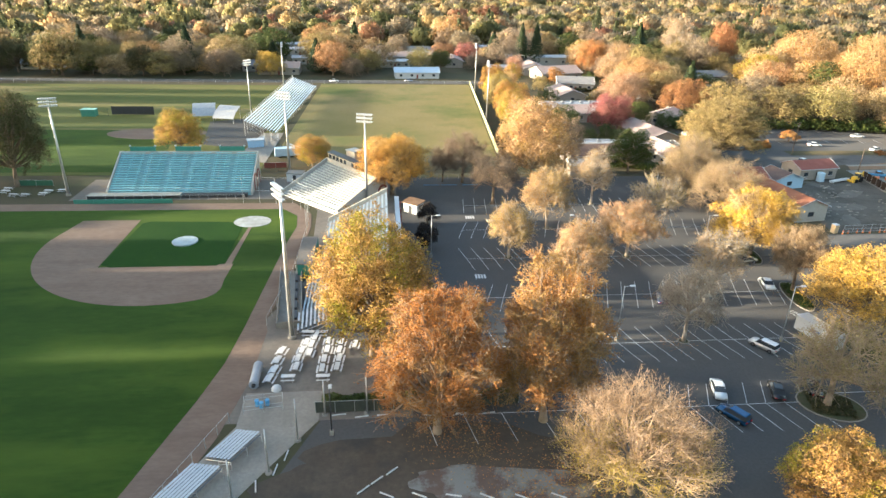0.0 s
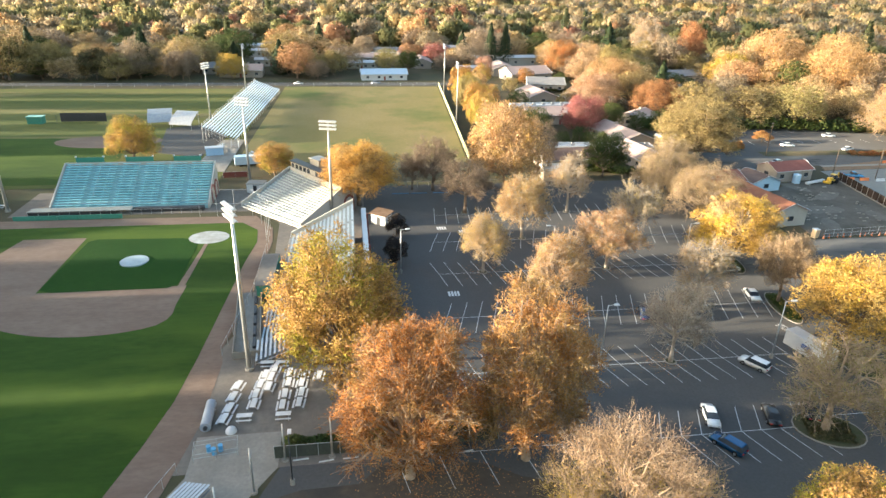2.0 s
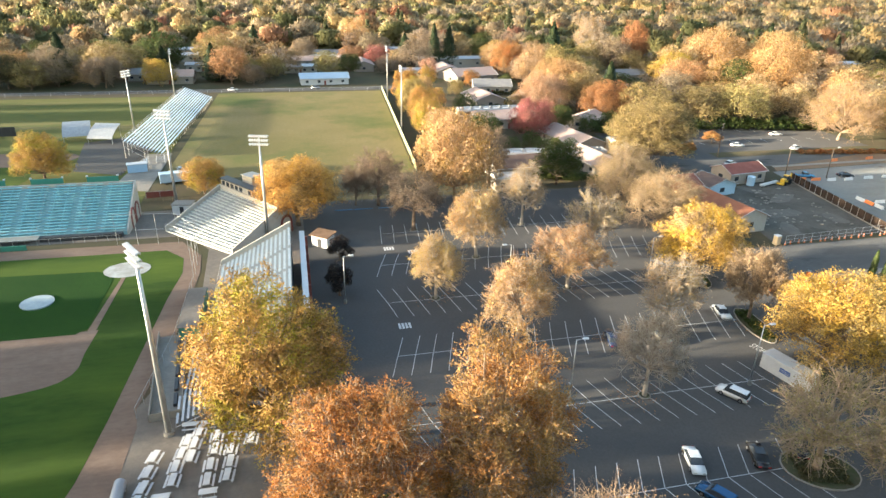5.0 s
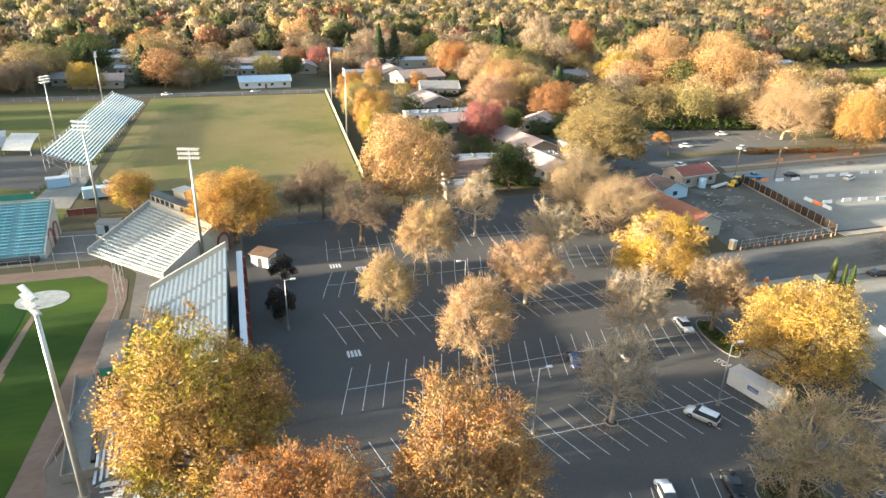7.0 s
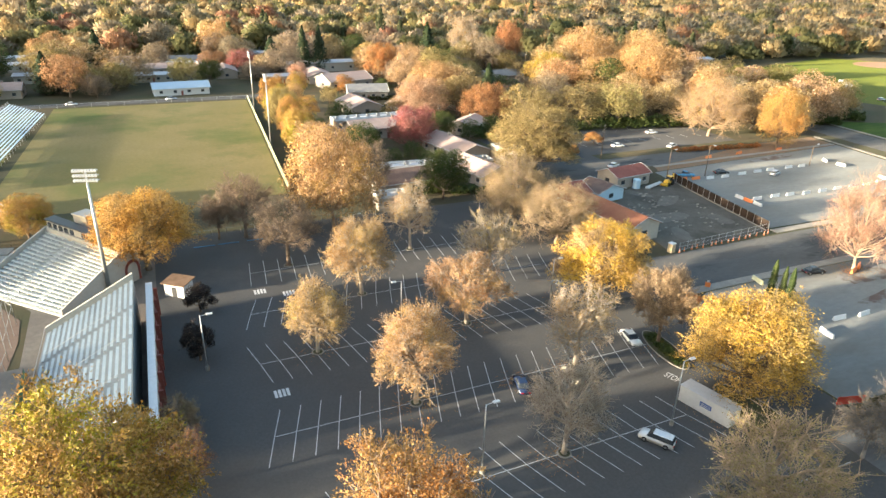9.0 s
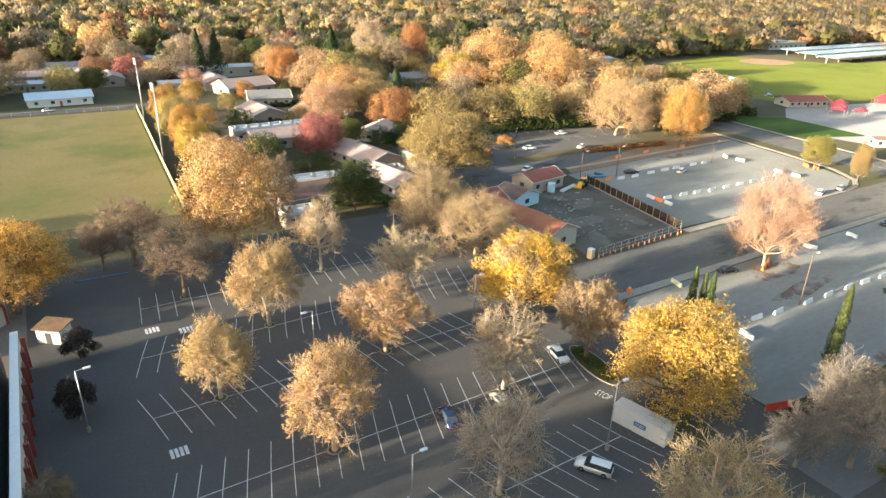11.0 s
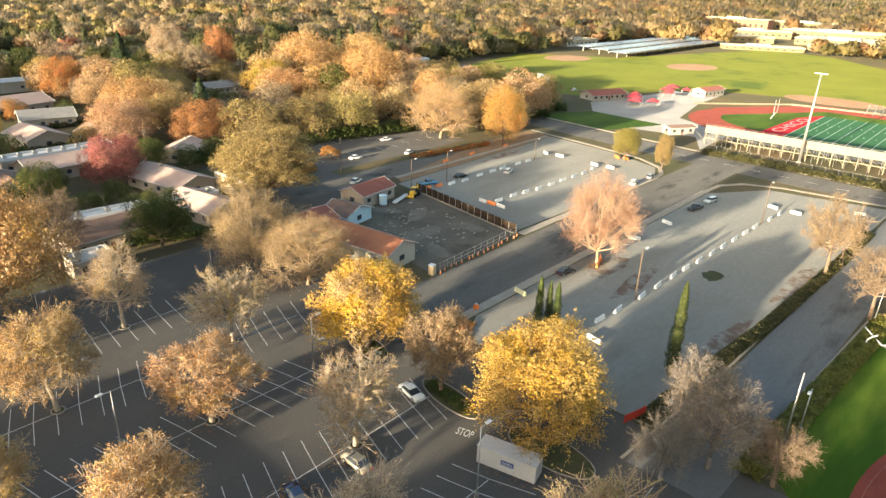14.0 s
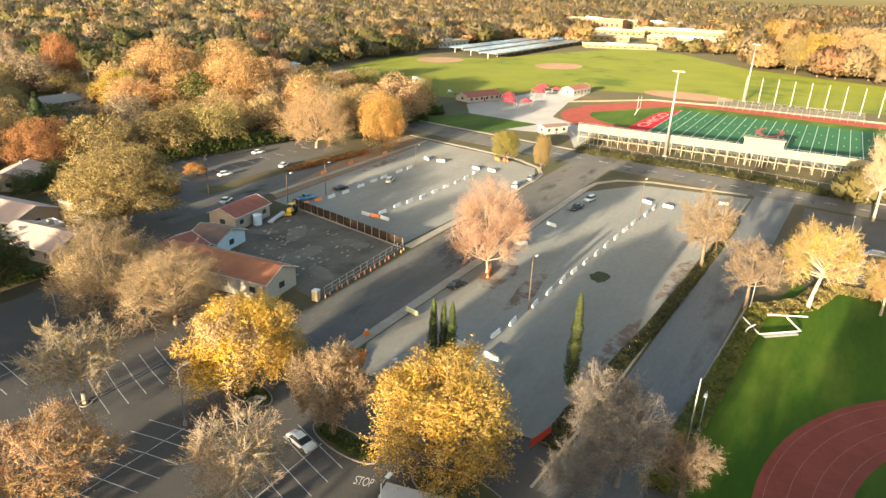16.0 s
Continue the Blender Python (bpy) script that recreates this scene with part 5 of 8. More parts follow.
for x, y, h, a in ((9.3, 112.6, 9.4, 0), (68.9, 111.7, 9.0, 0), (41.0, 114.9, 8.2, 180), (37.7, 78.0, 10.2, 0), (65.6, 76.3, 10.3, 0), (76.2, 155.2, 5.1, 0), (45.1, 157.1, 4.6, 0), (91.0, 93.5, 4.6, 0)):
    lamp_post(x, y, h, a)
for x, y, h, a in ((106.5, 52.0, 7.0, 180), (152.0, 51.0, 7.0, 180), (170.0, 47.5, 7.0, 180), (180.0, 20.0, 7.0, 0), (205.0, 35.0, 7.0, 0)):
    lamp_post(x, y, h, a)
for x, y, h, a in ((126.9, 86.9, 10.5, 0), (191.7, 83.6, 11.0, 0), (200.1, 161.2, 7.2, 0), (157.9, 164.0, 9.4, 0), (144.9, 166.1, 8.8, 0)):
    lamp_post(x, y, h, a, "dark wooden pole with a floodlight in the gravel lot", 1.6, False, WOODFENCE, 0.14)
# bare net poles beside the lower bleachers and the drive
for x, y, h in ((-9.0, 61.7, 5.6), (-3.3, 61.7, 6.3), (-12.1, 56.8, 6.5), (-14.9, 51.2, 6.6), (-18.5, 47.5, 5.6), (100.4, 52.6, 12.2)):
    t = thing("steel_post", "slender pale steel post on a round concrete foot", "post", x, y, 0, 0, "steel posts")
    part("pole", pipe((0, 0, 0), (0, 0, h), 0.13, 0.1, 10), GALV, t, smooth=True)
    part("foot", pipe((0, 0, 0), (0, 0, 0.22), 0.45, 0.42, 12), CONCRETE, t)
lamp_post(-7.8, 57.6, 6.8, 90, "dark lamp post on a tall white concrete base", 0.9, True, DARK)

# wheel stops
stop_me = None
for x, y, a in ((-0.8, 46.7, -30), (3.0, 46.4, -28), (7.0, 46.1, -14), (10.9, 45.7, -30), (15.0, 45.3, -30), (19.3, 45.2, -30), (-7.1, 61.6, 6), (-4.0, 61.0, 8), (-1.0, 61.2, 4),
                (13.4, 60.7, 8), (-3.5, 47.7, 42), (-1.9, 49.1, 42), (-0.1, 50.5, 42), (-13.2, 54.1, 82), (-14.2, 51.7, 82), (-16.1, 49.1, 100), (5.2, 60.9, 5), (9.8, 60.9, 5)):
    if stop_me is None:
        bm = bmesh.new()
        hull(bm, [(-0.95, -0.09, 0.03), (0.95, -0.09, 0.03), (0.95, 0.09, 0.03), (-0.95, 0.09, 0.03), (-0.9, -0.05, 0.16), (0.9, -0.05, 0.16), (0.9, 0.05, 0.16), (-0.9, 0.05, 0.16)])
        o = part("wheel_stop", bm, WHITE_LINE)
        stop_me = o.data
    else:
        o = new("wheel_stop", stop_me)
    o.matrix_basis = pose(x, y, 0, 0, 0, a)
    tagged(o, "pale concrete wheel stop on the asphalt", "wheel stop", "wheel stops")


def painted(text, x, y, size, turn, z=0.04):
    """Painted letters lying on the ground."""
    c = bpy.data.curves.new("painted_letters", "FONT")
    c.body, c.size, c.extrude, c.align_x, c.align_y = text, size, 0.003, "CENTER", "CENTER"
    o = new("painted_letters", c)
    o.matrix_basis = pose(x, y, z, 0, 0, turn) @ Matrix.Diagonal((1, 2.1, 1, 1))
    c.materials.append(WHITE_LINE)
    return tagged(o, "white letters painted on the asphalt", "road marking")


painted("STOP", 73.6, 84.9, 1.0, -72)
painted("STOP", 73.2, 57.2, 1.0, -85)
painted("STOP", 75.0, 118.6, 1.0, -80)


def plain_marks(x, y, turn):
    t = thing("road_marking", "white worn lettering bars on the asphalt", "road marking", x, y, 0, turn, "worn road markings")
    for i in range(4):
        part("paint_bar", block(-1.1 + i * 0.58, -0.7 + i * 0.58, -0.9, 0.9, 0.03, 0.038), WHITE_LINE, t)


for x, y, a in ((18.5, 102.9, 0), (20.6, 135.5, 0), (25.5, 133.0, 0)):
    plain_marks(x, y, a)


# ---- cars ----
def car_proto(kind):
    """Lower body, glazed cabin, wheels, lamps. Local +x is the nose. Returns the list of (name, mesh, material key, place)."""
    L, W, H = {"sedan": (4.75, 1.82, 1.45), "wagon": (4.6, 1.82, 1.62), "pickup": (5.6, 1.95, 1.78)}[kind]
    hl, hw = L / 2, W / 2
    cab = {"sedan": (-0.34, -0.2, 0.1, 0.27), "wagon": (-0.48, -0.43, 0.1, 0.26), "pickup": (-0.14, -0.1, 0.1, 0.2)}[kind]
    belt = H * 0.6
    bm = bmesh.new()
    prof = [(-hl, 0.42), (-hl + 0.05, belt * 0.93), (cab[0] * L, belt), (cab[3] * L, belt), (hl * 0.86, belt * 0.86), (hl, belt * 0.68), (hl, 0.36), (hl - 0.15, 0.24), (-hl + 0.15, 0.26)]
    sides = []
    for s, tuck in ((-1, 1.0), (1, 1.0)):
        sides.append([bm.verts.new((x, s * hw * (0.9 if abs(x) > hl * 0.95 else 1.0) * (0.94 if z > belt * 0.9 else 1.0), z)) for x, z in prof])
    n = len(prof)
    for i in range(n):
        j = (i + 1) % n
        bm.faces.new((sides[0][i], sides[0][j], sides[1][j], sides[1][i]))
    bm.faces.new(sides[0][::-1])
    bm.faces.new(sides[1])
    bmesh.ops.recalc_face_normals(bm, faces=bm.faces)
    bmesh.ops.bevel(bm, geom=bm.edges[:], offset=0.07, segments=2, affect="EDGES")
    body = bpy.data.meshes.new("body")
    bm.to_mesh(body)
    bm.free()
    body.shade_smooth()
    bm = bmesh.new()
    x0, x1, x2, x3 = (c * L for c in cab)
    a, b, zt = hw * 0.9, hw * 0.7, H
    hull(bm, [(x0, -a, belt - 0.03), (x3, -a, belt - 0.03), (x3, a, belt - 0.03), (x0, a, belt - 0.03), (x1, -b, zt - 0.06), (x2, -b, zt - 0.06), (x2, b, zt - 0.06), (x1, b, zt - 0.06)])
    cabin = bpy.data.meshes.new("window_glass")
    bmesh.ops.recalc_face_normals(bm, faces=bm.faces)
    bm.to_mesh(cabin)
    bm.free()
    bm = bmesh.new()
    hull(bm, [(x1 - 0.03, -b - 0.03, zt - 0.08), (x2 + 0.03, -b - 0.03, zt - 0.08), (x2 + 0.03, b + 0.03, zt - 0.08), (x1 - 0.03, b + 0.03, zt - 0.08),
              (x1 + 0.1, -b + 0.1, zt), (x2 - 0.12, -b + 0.1, zt), (x2 - 0.12, b - 0.1, zt), (x1 + 0.1, b - 0.1, zt)])
    roof = bpy.data.meshes.new("roof")
    bm.to_mesh(roof)
    bm.free()
    out = [("body", body, "paint"), ("window_glass", cabin, "glass"), ("roof", roof, "paint")]
    if kind == "pickup":
        bm = bmesh.new()
        box(bm, -hl + 0.2, x0 - 0.1, -hw * 0.8, hw * 0.8, belt - 0.02, belt + 0.012)
        bed = bpy.data.meshes.new("cargo_bed")
        bm.to_mesh(bed)
        bm.free()
        out.append(("cargo_bed", bed, "dark"))
    tyre = bpy.data.meshes.new("tyre")
    bm = bmesh.new()
    rod(bm, (0, -0.11, 0), (0, 0.11, 0), 0.33, 0.33, 14)
    bm.to_mesh(tyre)
    bm.free()
    rim = bpy.data.meshes.new("rim")
    bm = bmesh.new()
    rod(bm, (0, -0.12, 0), (0, 0.12, 0), 0.2, 0.2, 10)
    bm.to_mesh(rim)
    bm.free()
    lampm = bpy.data.meshes.new("headlight")
    bm = block(-0.06, 0.06, -0.19, 0.19, -0.07, 0.07, 0.02)
    bm.to_mesh(lampm)
    bm.free()
    return out, tyre, rim, lampm, (L, W, belt)


CAR = {k: car_proto(k) for k in ("sedan", "wagon", "pickup")}
SILVER_RIM = paint("alloy_rim", (0.5, 0.5, 0.5), 0.3, 0.8)
TAIL = paint("red_tail_lamp", (0.4, 0.02, 0.015), 0.2)
CAR_PAINT = {n: paint("car_paint_" + n, c, 0.22, m, 0.06) for n, c, m in (
    ("white", (0.75, 0.75, 0.73), 0), ("silver", (0.5, 0.51, 0.52), 0.5), ("black", (0.015, 0.015, 0.017), 0), ("blue", (0.02, 0.085, 0.19), 0.3),
    ("navy", (0.016, 0.028, 0.07), 0.2), ("tan", (0.42, 0.38, 0.3), 0.4), ("sky", (0.1, 0.3, 0.5), 0.2))}


def car(kind, x, y, turn, colour, label):
    shell, tyre, rim, lampm, (L, W, belt) = CAR[kind]
    t = thing("pickup_truck" if kind == "pickup" else "car", label, "pickup" if kind == "pickup" else "car", x, y, 0.03, turn, "parked cars")
    pm = CAR_PAINT[colour]

    def sub(name, me, m, parent, loc=(0, 0, 0)):
        if not me.materials:
            me.materials.append(m)
        o = new(name, me)
        o.parent, o.location = parent, loc
        o.material_slots[0].link = "OBJECT"
        o.material_slots[0].material = m
        return o
    for name, me, key in shell:
        sub(name, me, {"paint": pm, "glass": GLASS, "dark": DARK}[key], t)
    for sx in (-0.3, 0.3):
        for sy in (-1, 1):
            w = sub("wheel", tyre, RUBBER_TYRE, t, (sx * L, sy * (W / 2 - 0.09), 0.33))
            sub("rim", rim, SILVER_RIM, w)
    for sy in (-0.62, 0.62):
        sub("headlight", lampm, CREAM, t, (L / 2 - 0.02, sy * W / 2, belt * 0.62))
        sub("tail_light", lampm, TAIL, t, (-L / 2 + 0.01, sy * W / 2, belt * 0.75))


for kind, x, y, a, c, lab in (
    ("sedan", 47.9, 63.3, -105, "white", "white saloon car parked nose to the spine line"), ("wagon", 47.2, 57.6, 120, "blue", "blue estate car with roof bars"),
    ("sedan", 56.5, 62.5, 70, "black", "black saloon car in a bay"), ("sedan", 62.5, 62.9, 70, "black", "black car beside a planted island"),
    ("wagon", 61.4, 74.4, 122, "white", "white hatchback on the bay lines"), ("sedan", 51.0, 91.3, 75, "navy", "dark blue saloon car under a plane tree"),
    ("sedan", 59.5, 90.6, 88, "tan", "beige saloon car under a plane tree"), ("sedan", 74.6, 96.0, -101, "white", "white car with a dark roof hatch"),
    ("sedan", 76.3, 107.0, 190, "tan", "pale saloon car beside the yellow tree"), ("sedan", 66.0, 138.5, 90, "black", "dark car in the shaded end of the car park"),
    ("wagon", 180.5, 157.8, 20, "white", "white van-like car beside the barriers"), ("sedan", 165.0, 164.5, -15, "black", "black car on the gravel"),
    ("pickup", 151.9, 166.0, -20, "sky", "blue pickup truck on the gravel"), ("sedan", 137.3, 181.8, 20, "white", "white car on the side street"),
    ("sedan", 154.9, 202.3, -10, "white", "white car in the far car park"), ("sedan", 173.6, 195.8, 20, "white", "white car in the far car park"),
    ("sedan", 180.8, 215.0, -10, "white", "white car in the far car park"), ("wagon", 199.6, 123.9, 15, "white", "white car at the gravel edge"),
    ("sedan", 210.0, 123.6, 15, "silver", "silver car at the gravel edge"), ("wagon", 199.9, 100.2, 170, "white", "white sport utility car on the gravel"),
    ("pickup", 190.1, 100.6, 170, "black", "black pickup truck on the gravel"), ("sedan", 127.6, 103.1, -12, "black", "black car parked at the pavement"),
    ("wagon", 199.4, 29.6, 95, "silver", "silver car in the shaded car park"), ("wagon", 342.2, 254.5, 60, "white", "white car at the playing fields"),
    ("wagon", 348.0, 236.0, 0, "silver", "silver car at the playing fields"), ("sedan", -25, 334, 0, "white", "white car on the far street"), ("sedan", 14, 336, 0, "silver", "silver car on the far street"),
):
    car(kind, x, y, a, c, lab)


# ---- the white container with its sign ----
t = thing("storage_container", "white steel storage container with a blue sign", "container", 72.4, 76.7, 0, -76.5)
part("shell", block(-3.9, 3.9, -1.22, 1.22, 0.15, 2.7, 0.03), WHITE, t)
for i in range(26):
    for sy in (-1, 1):
        x = -3.7 + i * 0.29
        part("rib", block(x, x + 0.12, *sorted((sy * 1.22, sy * 1.25)), 0.3, 2.6), WHITE, t)
part("roof_sheet", block(-3.95, 3.95, -1.27, 1.27, 2.7, 2.76), WHITE, t)
sgn = part("sign", block(-0.6, 1.1, -1.3, -1.26, 1.25, 1.95), paint("blue_sign", (0.01, 0.06, 0.25), 0.4), t, "dark blue sign")
for i in range(2):
    part("lettering_bar", block(-0.45, 0.95, -1.315, -1.3, 1.42 + i * 0.24, 1.5 + i * 0.24), WHITE, sgn)
part("door", block(3.9, 3.95, -1.1, 1.1, 0.3, 2.55), WHITE, t)
for sy in (-0.5, 0.5):
    part("lock_rod", pipe((3.98, sy, 0.3), (3.98, sy, 2.5), 0.03), GALV, t)
for sx in (-3.5, 3.5):
    part("skid", block(sx - 0.2, sx + 0.2, -1.2, 1.2, 0.02, 0.15), DARK, t)


# ---- barriers in the gravel lots ----
def barrier_mesh():
    bm = bmesh.new()
    half = [(0.3, 0.0), (0.3, 0.12), (0.17, 0.4), (0.11, 0.85), (-0.11, 0.85), (-0.17, 0.4), (-0.3, 0.12), (-0.3, 0.0)]
    ends = [[bm.verts.new((sx * 1.45, y, z + 0.035)) for y, z in half] for sx in (-1, 1)]
    for i in range(8):
        j = (i + 1) % 8
        bm.faces.new((ends[0][i], ends[0][j], ends[1][j], ends[1][i]))
    bm.faces.new(ends[0])
    bm.faces.new(ends[1][::-1])
    bmesh.ops.recalc_face_normals(bm, faces=bm.faces)
    bmesh.ops.bevel(bm, geom=bm.edges[:], offset=0.03, segments=1, affect="EDGES")
    me = bpy.data.meshes.new("traffic_barrier")
    bm.to_mesh(me)
    bm.free()
    return me


BAR = barrier_mesh()


def barrier(x, y, turn, m, label):
    if not BAR.materials:
        BAR.materials.append(m)
    o = new("traffic_barrier", BAR)
    o.matrix_basis = pose(x, y, 0, 0, 0, turn)
    o.material_slots[0].link = "OBJECT"
    o.material_slots[0].material = m
    return tagged(o, label, "barrier", "traffic barriers")


WB, OB = "white plastic traffic barrier on the gravel", "orange plastic traffic barrier on the gravel"
for x, y in ((157.6, 161.6), (163.3, 161.2), (170.8, 161.6), (177.5, 161.7), (183.0, 161.8), (191.4, 161.8), (196.9, 161.5), (155.2, 142.0), (162.2, 142.1), (167.5, 141.6), (173.2, 140.9),
             (179.6, 140.7), (186.1, 140.7), (192.4, 140.6), (198.5, 140.6), (114.6, 87.7), (120.4, 87.1), (129.2, 86.6), (135.9, 86.4), (142.9, 86.2), (148.7, 85.9), (155.0, 85.5), (161.6, 85.1),
             (167.9, 84.9), (174.5, 84.5), (181.1, 84.2), (187.6, 83.9), (197.2, 83.1), (204.1, 82.7)):
    barrier(x, y, random.uniform(-6, 4), BARRIER, WB)
for x, y, a in ((151.5, 144.7, 85), (151.6, 138.6, 85), (210.6, 163.5, 60), (211.0, 157.9, 100), (210.1, 143.5, 80), (210.8, 137.9, 85), (108.1, 90.8, 80), (107.5, 84.8, 80), (208.2, 85.7, 70),
                (207.6, 79.6, 85), (173.3, 101.2, 75), (156.8, 102.1, 110), (220.5, 66.6, 110), (206.0, 141.5, 0)):
    barrier(x, y, a, BARRIER, WB)
for x, y, a in ((153.0, 162.6, 0), (148.7, 163.4, 0), (151.5, 141.7, 85), (136.3, 100.4, 20), (139.7, 101.6, 30), (225.6, 143.3, 60), (226.1, 140.2, 60), (175.3, 180.0, 10), (189.9, 180.6, 10), (208.5, 180.0, 10)):
    barrier(x, y, a, ORANGE, OB)
barrier(113.1, 104.3, 80, YELLOW_BARRIER, "faded yellow traffic barrier at the street edge")
t = thing("road_sign", "orange road works sign on a stand", "sign", 101.0, 105.6, 0, -50)
part("panel", block(-0.5, 0.5, -0.03, 0.03, 0.5, 1.5, 0.02), ORANGE, t)
part("topper", block(-0.25, 0.25, -0.03, 0.03, 1.5, 1.9), WHITE, t)
for sx in (-0.4, 0.4):
    part("leg", pipe((sx, 0.3, 0), (sx, 0, 0.6), 0.03), GALV, t)

# ---- ball park furniture ----
DULL_PLANK = surface("dull_foot_plank", (0.1, 0.11, 0.12), (0.14, 0.15, 0.16), 0.5, 3.0, 0.6)
SILVER = surface("bright_aluminium", (0.5, 0.54, 0.57), (0.42, 0.46, 0.5), 0.5, 4.0, 0.5, 0.1)


def bleachers(label, x, y, turn, length, rows, rise, run, z0, seat, group="", back=True, foot=None, plank=0.3):
    """Open metal bleachers: each seat and foot plank, each frame, posts and rails."""
    t = thing("bleachers", label, "bleachers", x, y, 0, turn, group)
    h = length / 2
    for i in range(rows):
        z = z0 + i * rise
        part("seat_plank", block(-h, h, i * run, i * run + plank, z + 0.4, z + 0.45), seat, t)
        part("foot_plank", block(-h, h, i * run + plank + 0.02, i * run + run - 0.05, z, z + 0.05), foot or DULL_PLANK, t)
    n = max(2, int(length / 3.5))
    top = z0 + rows * rise
    for k in range(n + 1):
        x0 = -h + length * k / n
        bm = bmesh.new()
        rod(bm, (x0, 0, z0 * 0.5), (x0, rows * run, top - rise * 0.7), 0.06, 0.06, 4)
        rod(bm, (x0, 0, 0), (x0, 0, z0 + 0.4), 0.05, 0.05, 4)
        rod(bm, (x0, rows * run, 0), (x0, rows * run, top + (1.0 if back else 0)), 0.06, 0.06, 4)
        rod(bm, (x0, rows * run * 0.5, 0), (x0, rows * run * 0.5, z0 + rows * rise * 0.5), 0.05, 0.05, 4)
        rod(bm, (x0, rows * run * 0.5, 0.1), (x0, rows * run, top * 0.7), 0.04, 0.04, 4)
        part("frame", bm, GALV, t)
    if back:
        for dz in (0.45, 0.95):
            part("back_rail", pipe((-h, rows * run, top + dz), (h, rows * run, top + dz), 0.035), GALV, t)
    return t


bleachers("small open aluminium bleachers on concrete", -21.5, 56.4, 240, 5.6, 7, 0.16, 0.58, 0.2, SILVER, back=False)
bleachers("small open aluminium bleachers on concrete", -26.2, 49.2, 242, 8.4, 8, 0.16, 0.58, 0.2, SILVER, back=False)
bleachers("low blue-grey bleachers beside the stand", -15.4, 86.0, -86, 6.0, 7, 0.26, 0.7, 0.3, SILVER)
bleachers("low blue-grey bleachers beside the stand", -14.6, 103.5, -86, 4.0, 6, 0.26, 0.7, 0.3, SILVER)
BLUE_PLANK = surface("pale_blue_plank", (0.56, 0.7, 0.82), (0.64, 0.77, 0.87), 0.3, 3.0, 0.5, 0.0)
bleachers("long pale blue bleachers beside the practice field", -34.9, 263.5, 86.6, 93.0, 13, 0.33, 0.85, 1.4, BLUE_PLANK, foot=surface("blue_grey_foot_plank", (0.42, 0.58, 0.72), (0.48, 0.64, 0.76), 0.3, 3.0, 0.6), plank=0.48)
bleachers("low grey bleachers near the dugout", -15.0, 95.0, -90, 12.0, 6, 0.3, 0.7, 0.3, ALU)
bleachers("low pale blue bleachers behind the grandstand", -43.5, 206.0, -80, 8.0, 5, 0.3, 0.7, 0.3, ALU)


def picnic_table():
    t = thing("picnic_table", "white picnic table with two fixed benches", "picnic table", 0, 0, 0, 0, "picnic tables")
    part("tabletop", block(-0.38, 0.38, -1.0, 1.0, 0.72, 0.77, 0.01), WHITE, t)
    for s in (-1, 1):
        part("bench", block(s * 0.72 - 0.13, s * 0.72 + 0.13, -1.0, 1.0, 0.42, 0.46, 0.01), WHITE, t)
        bm = bmesh.new()
        rod(bm, (-0.7, s * 0.7, 0.0), (-0.2, s * 0.7, 0.72), 0.03, 0.03, 5)
        rod(bm, (0.7, s * 0.7, 0.0), (0.2, s * 0.7, 0.72), 0.03, 0.03, 5)
        rod(bm, (-0.8, s * 0.7, 0.4), (0.8, s * 0.7, 0.4), 0.03, 0.03, 5)
        part("leg_frame", bm, GALV, t)
    return t


spots = [(-17.6, 69.9, -12), (-17.2, 72.1, -12), (-17.1, 74.6, -12), (-16.8, 77.2, -14), (-14.1, 72.7, -6), (-14.1, 74.9, -6), (-13.7, 77.2, -8), (-13.3, 79.5, -8), (-12.5, 76.4, -8), (-12.4, 78.8, -8),
         (-12.0, 81.0, -8), (-15.0, 70.1, 90), (-13.3, 82.5, 88), (-11.1, 82.4, 88), (-9.9, 69.9, 90), (-10.2, 72.0, -2), (-10.1, 74.5, -2), (-9.8, 77.2, -4), (-9.8, 79.6, -4), (-8.0, 72.3, -6), (-7.8, 74.6, -6),
         (-7.9, 76.9, -6), (-7.7, 79.4, -8), (-5.5, 78.4, -8)]
first = picnic_table()
first.matrix_basis = pose(spots[0][0], spots[0][1], 0.02, 0, 0, spots[0][2])
for x, y, a in spots[1:]:
    copy_thing(first, pose(x, y, 0.02, 0, 0, a))
for x, y in ((-98.6, 159.1), (-98.1, 156.8), (-94.8, 154.1), (-92.0, 154.0), (-87.9, 154.8), (-87.6, 157.0), (-84.3, 157.4)):
    copy_thing(first, pose(x, y, 0.02, 0, 0, 80))
t = thing("field_roller", "large grey roll on the ground beside the warning track", "tarp roll", -19.7, 70.7, 0, 2)
bm = pipe((0, -2.6, 0.75), (0, 2.6, 0.75), 0.68, 0.68, 20)
part("roll", bm, surface("grey_tarp", (0.3, 0.32, 0.35), (0.24, 0.26, 0.29), 0.8, 3.0, 0.5), t, smooth=False)
for s in (-1, 1):
    part("end_cap", pipe((0, s * 2.6, 0.75), (0, s * 2.9, 0.75), 0.3, 0.25, 12), DARK, t)
    part("cradle", block(-0.6, 0.6, s * 1.9 - 0.1, s * 1.9 + 0.1, 0.02, 0.12), GALV, t)
bm = bmesh.new()
prev = None
for k in range(5):
    r, z = 0.75 * math.cos(k * 0.36), 0.03 + 0.75 * math.sin(k * 0.36)
    ring = [bm.verts.new((r * math.cos(i * math.pi / 7), r * math.sin(i * math.pi / 7), z)) for i in range(14)]
    if prev:
        for i in range(14):
            bm.faces.new((prev[i], prev[(i + 1) % 14], ring[(i + 1) % 14], ring[i]))
    prev = ring
bm.faces.new(prev)
o = part("dome_cover", bm, WHITE, None, smooth=True)
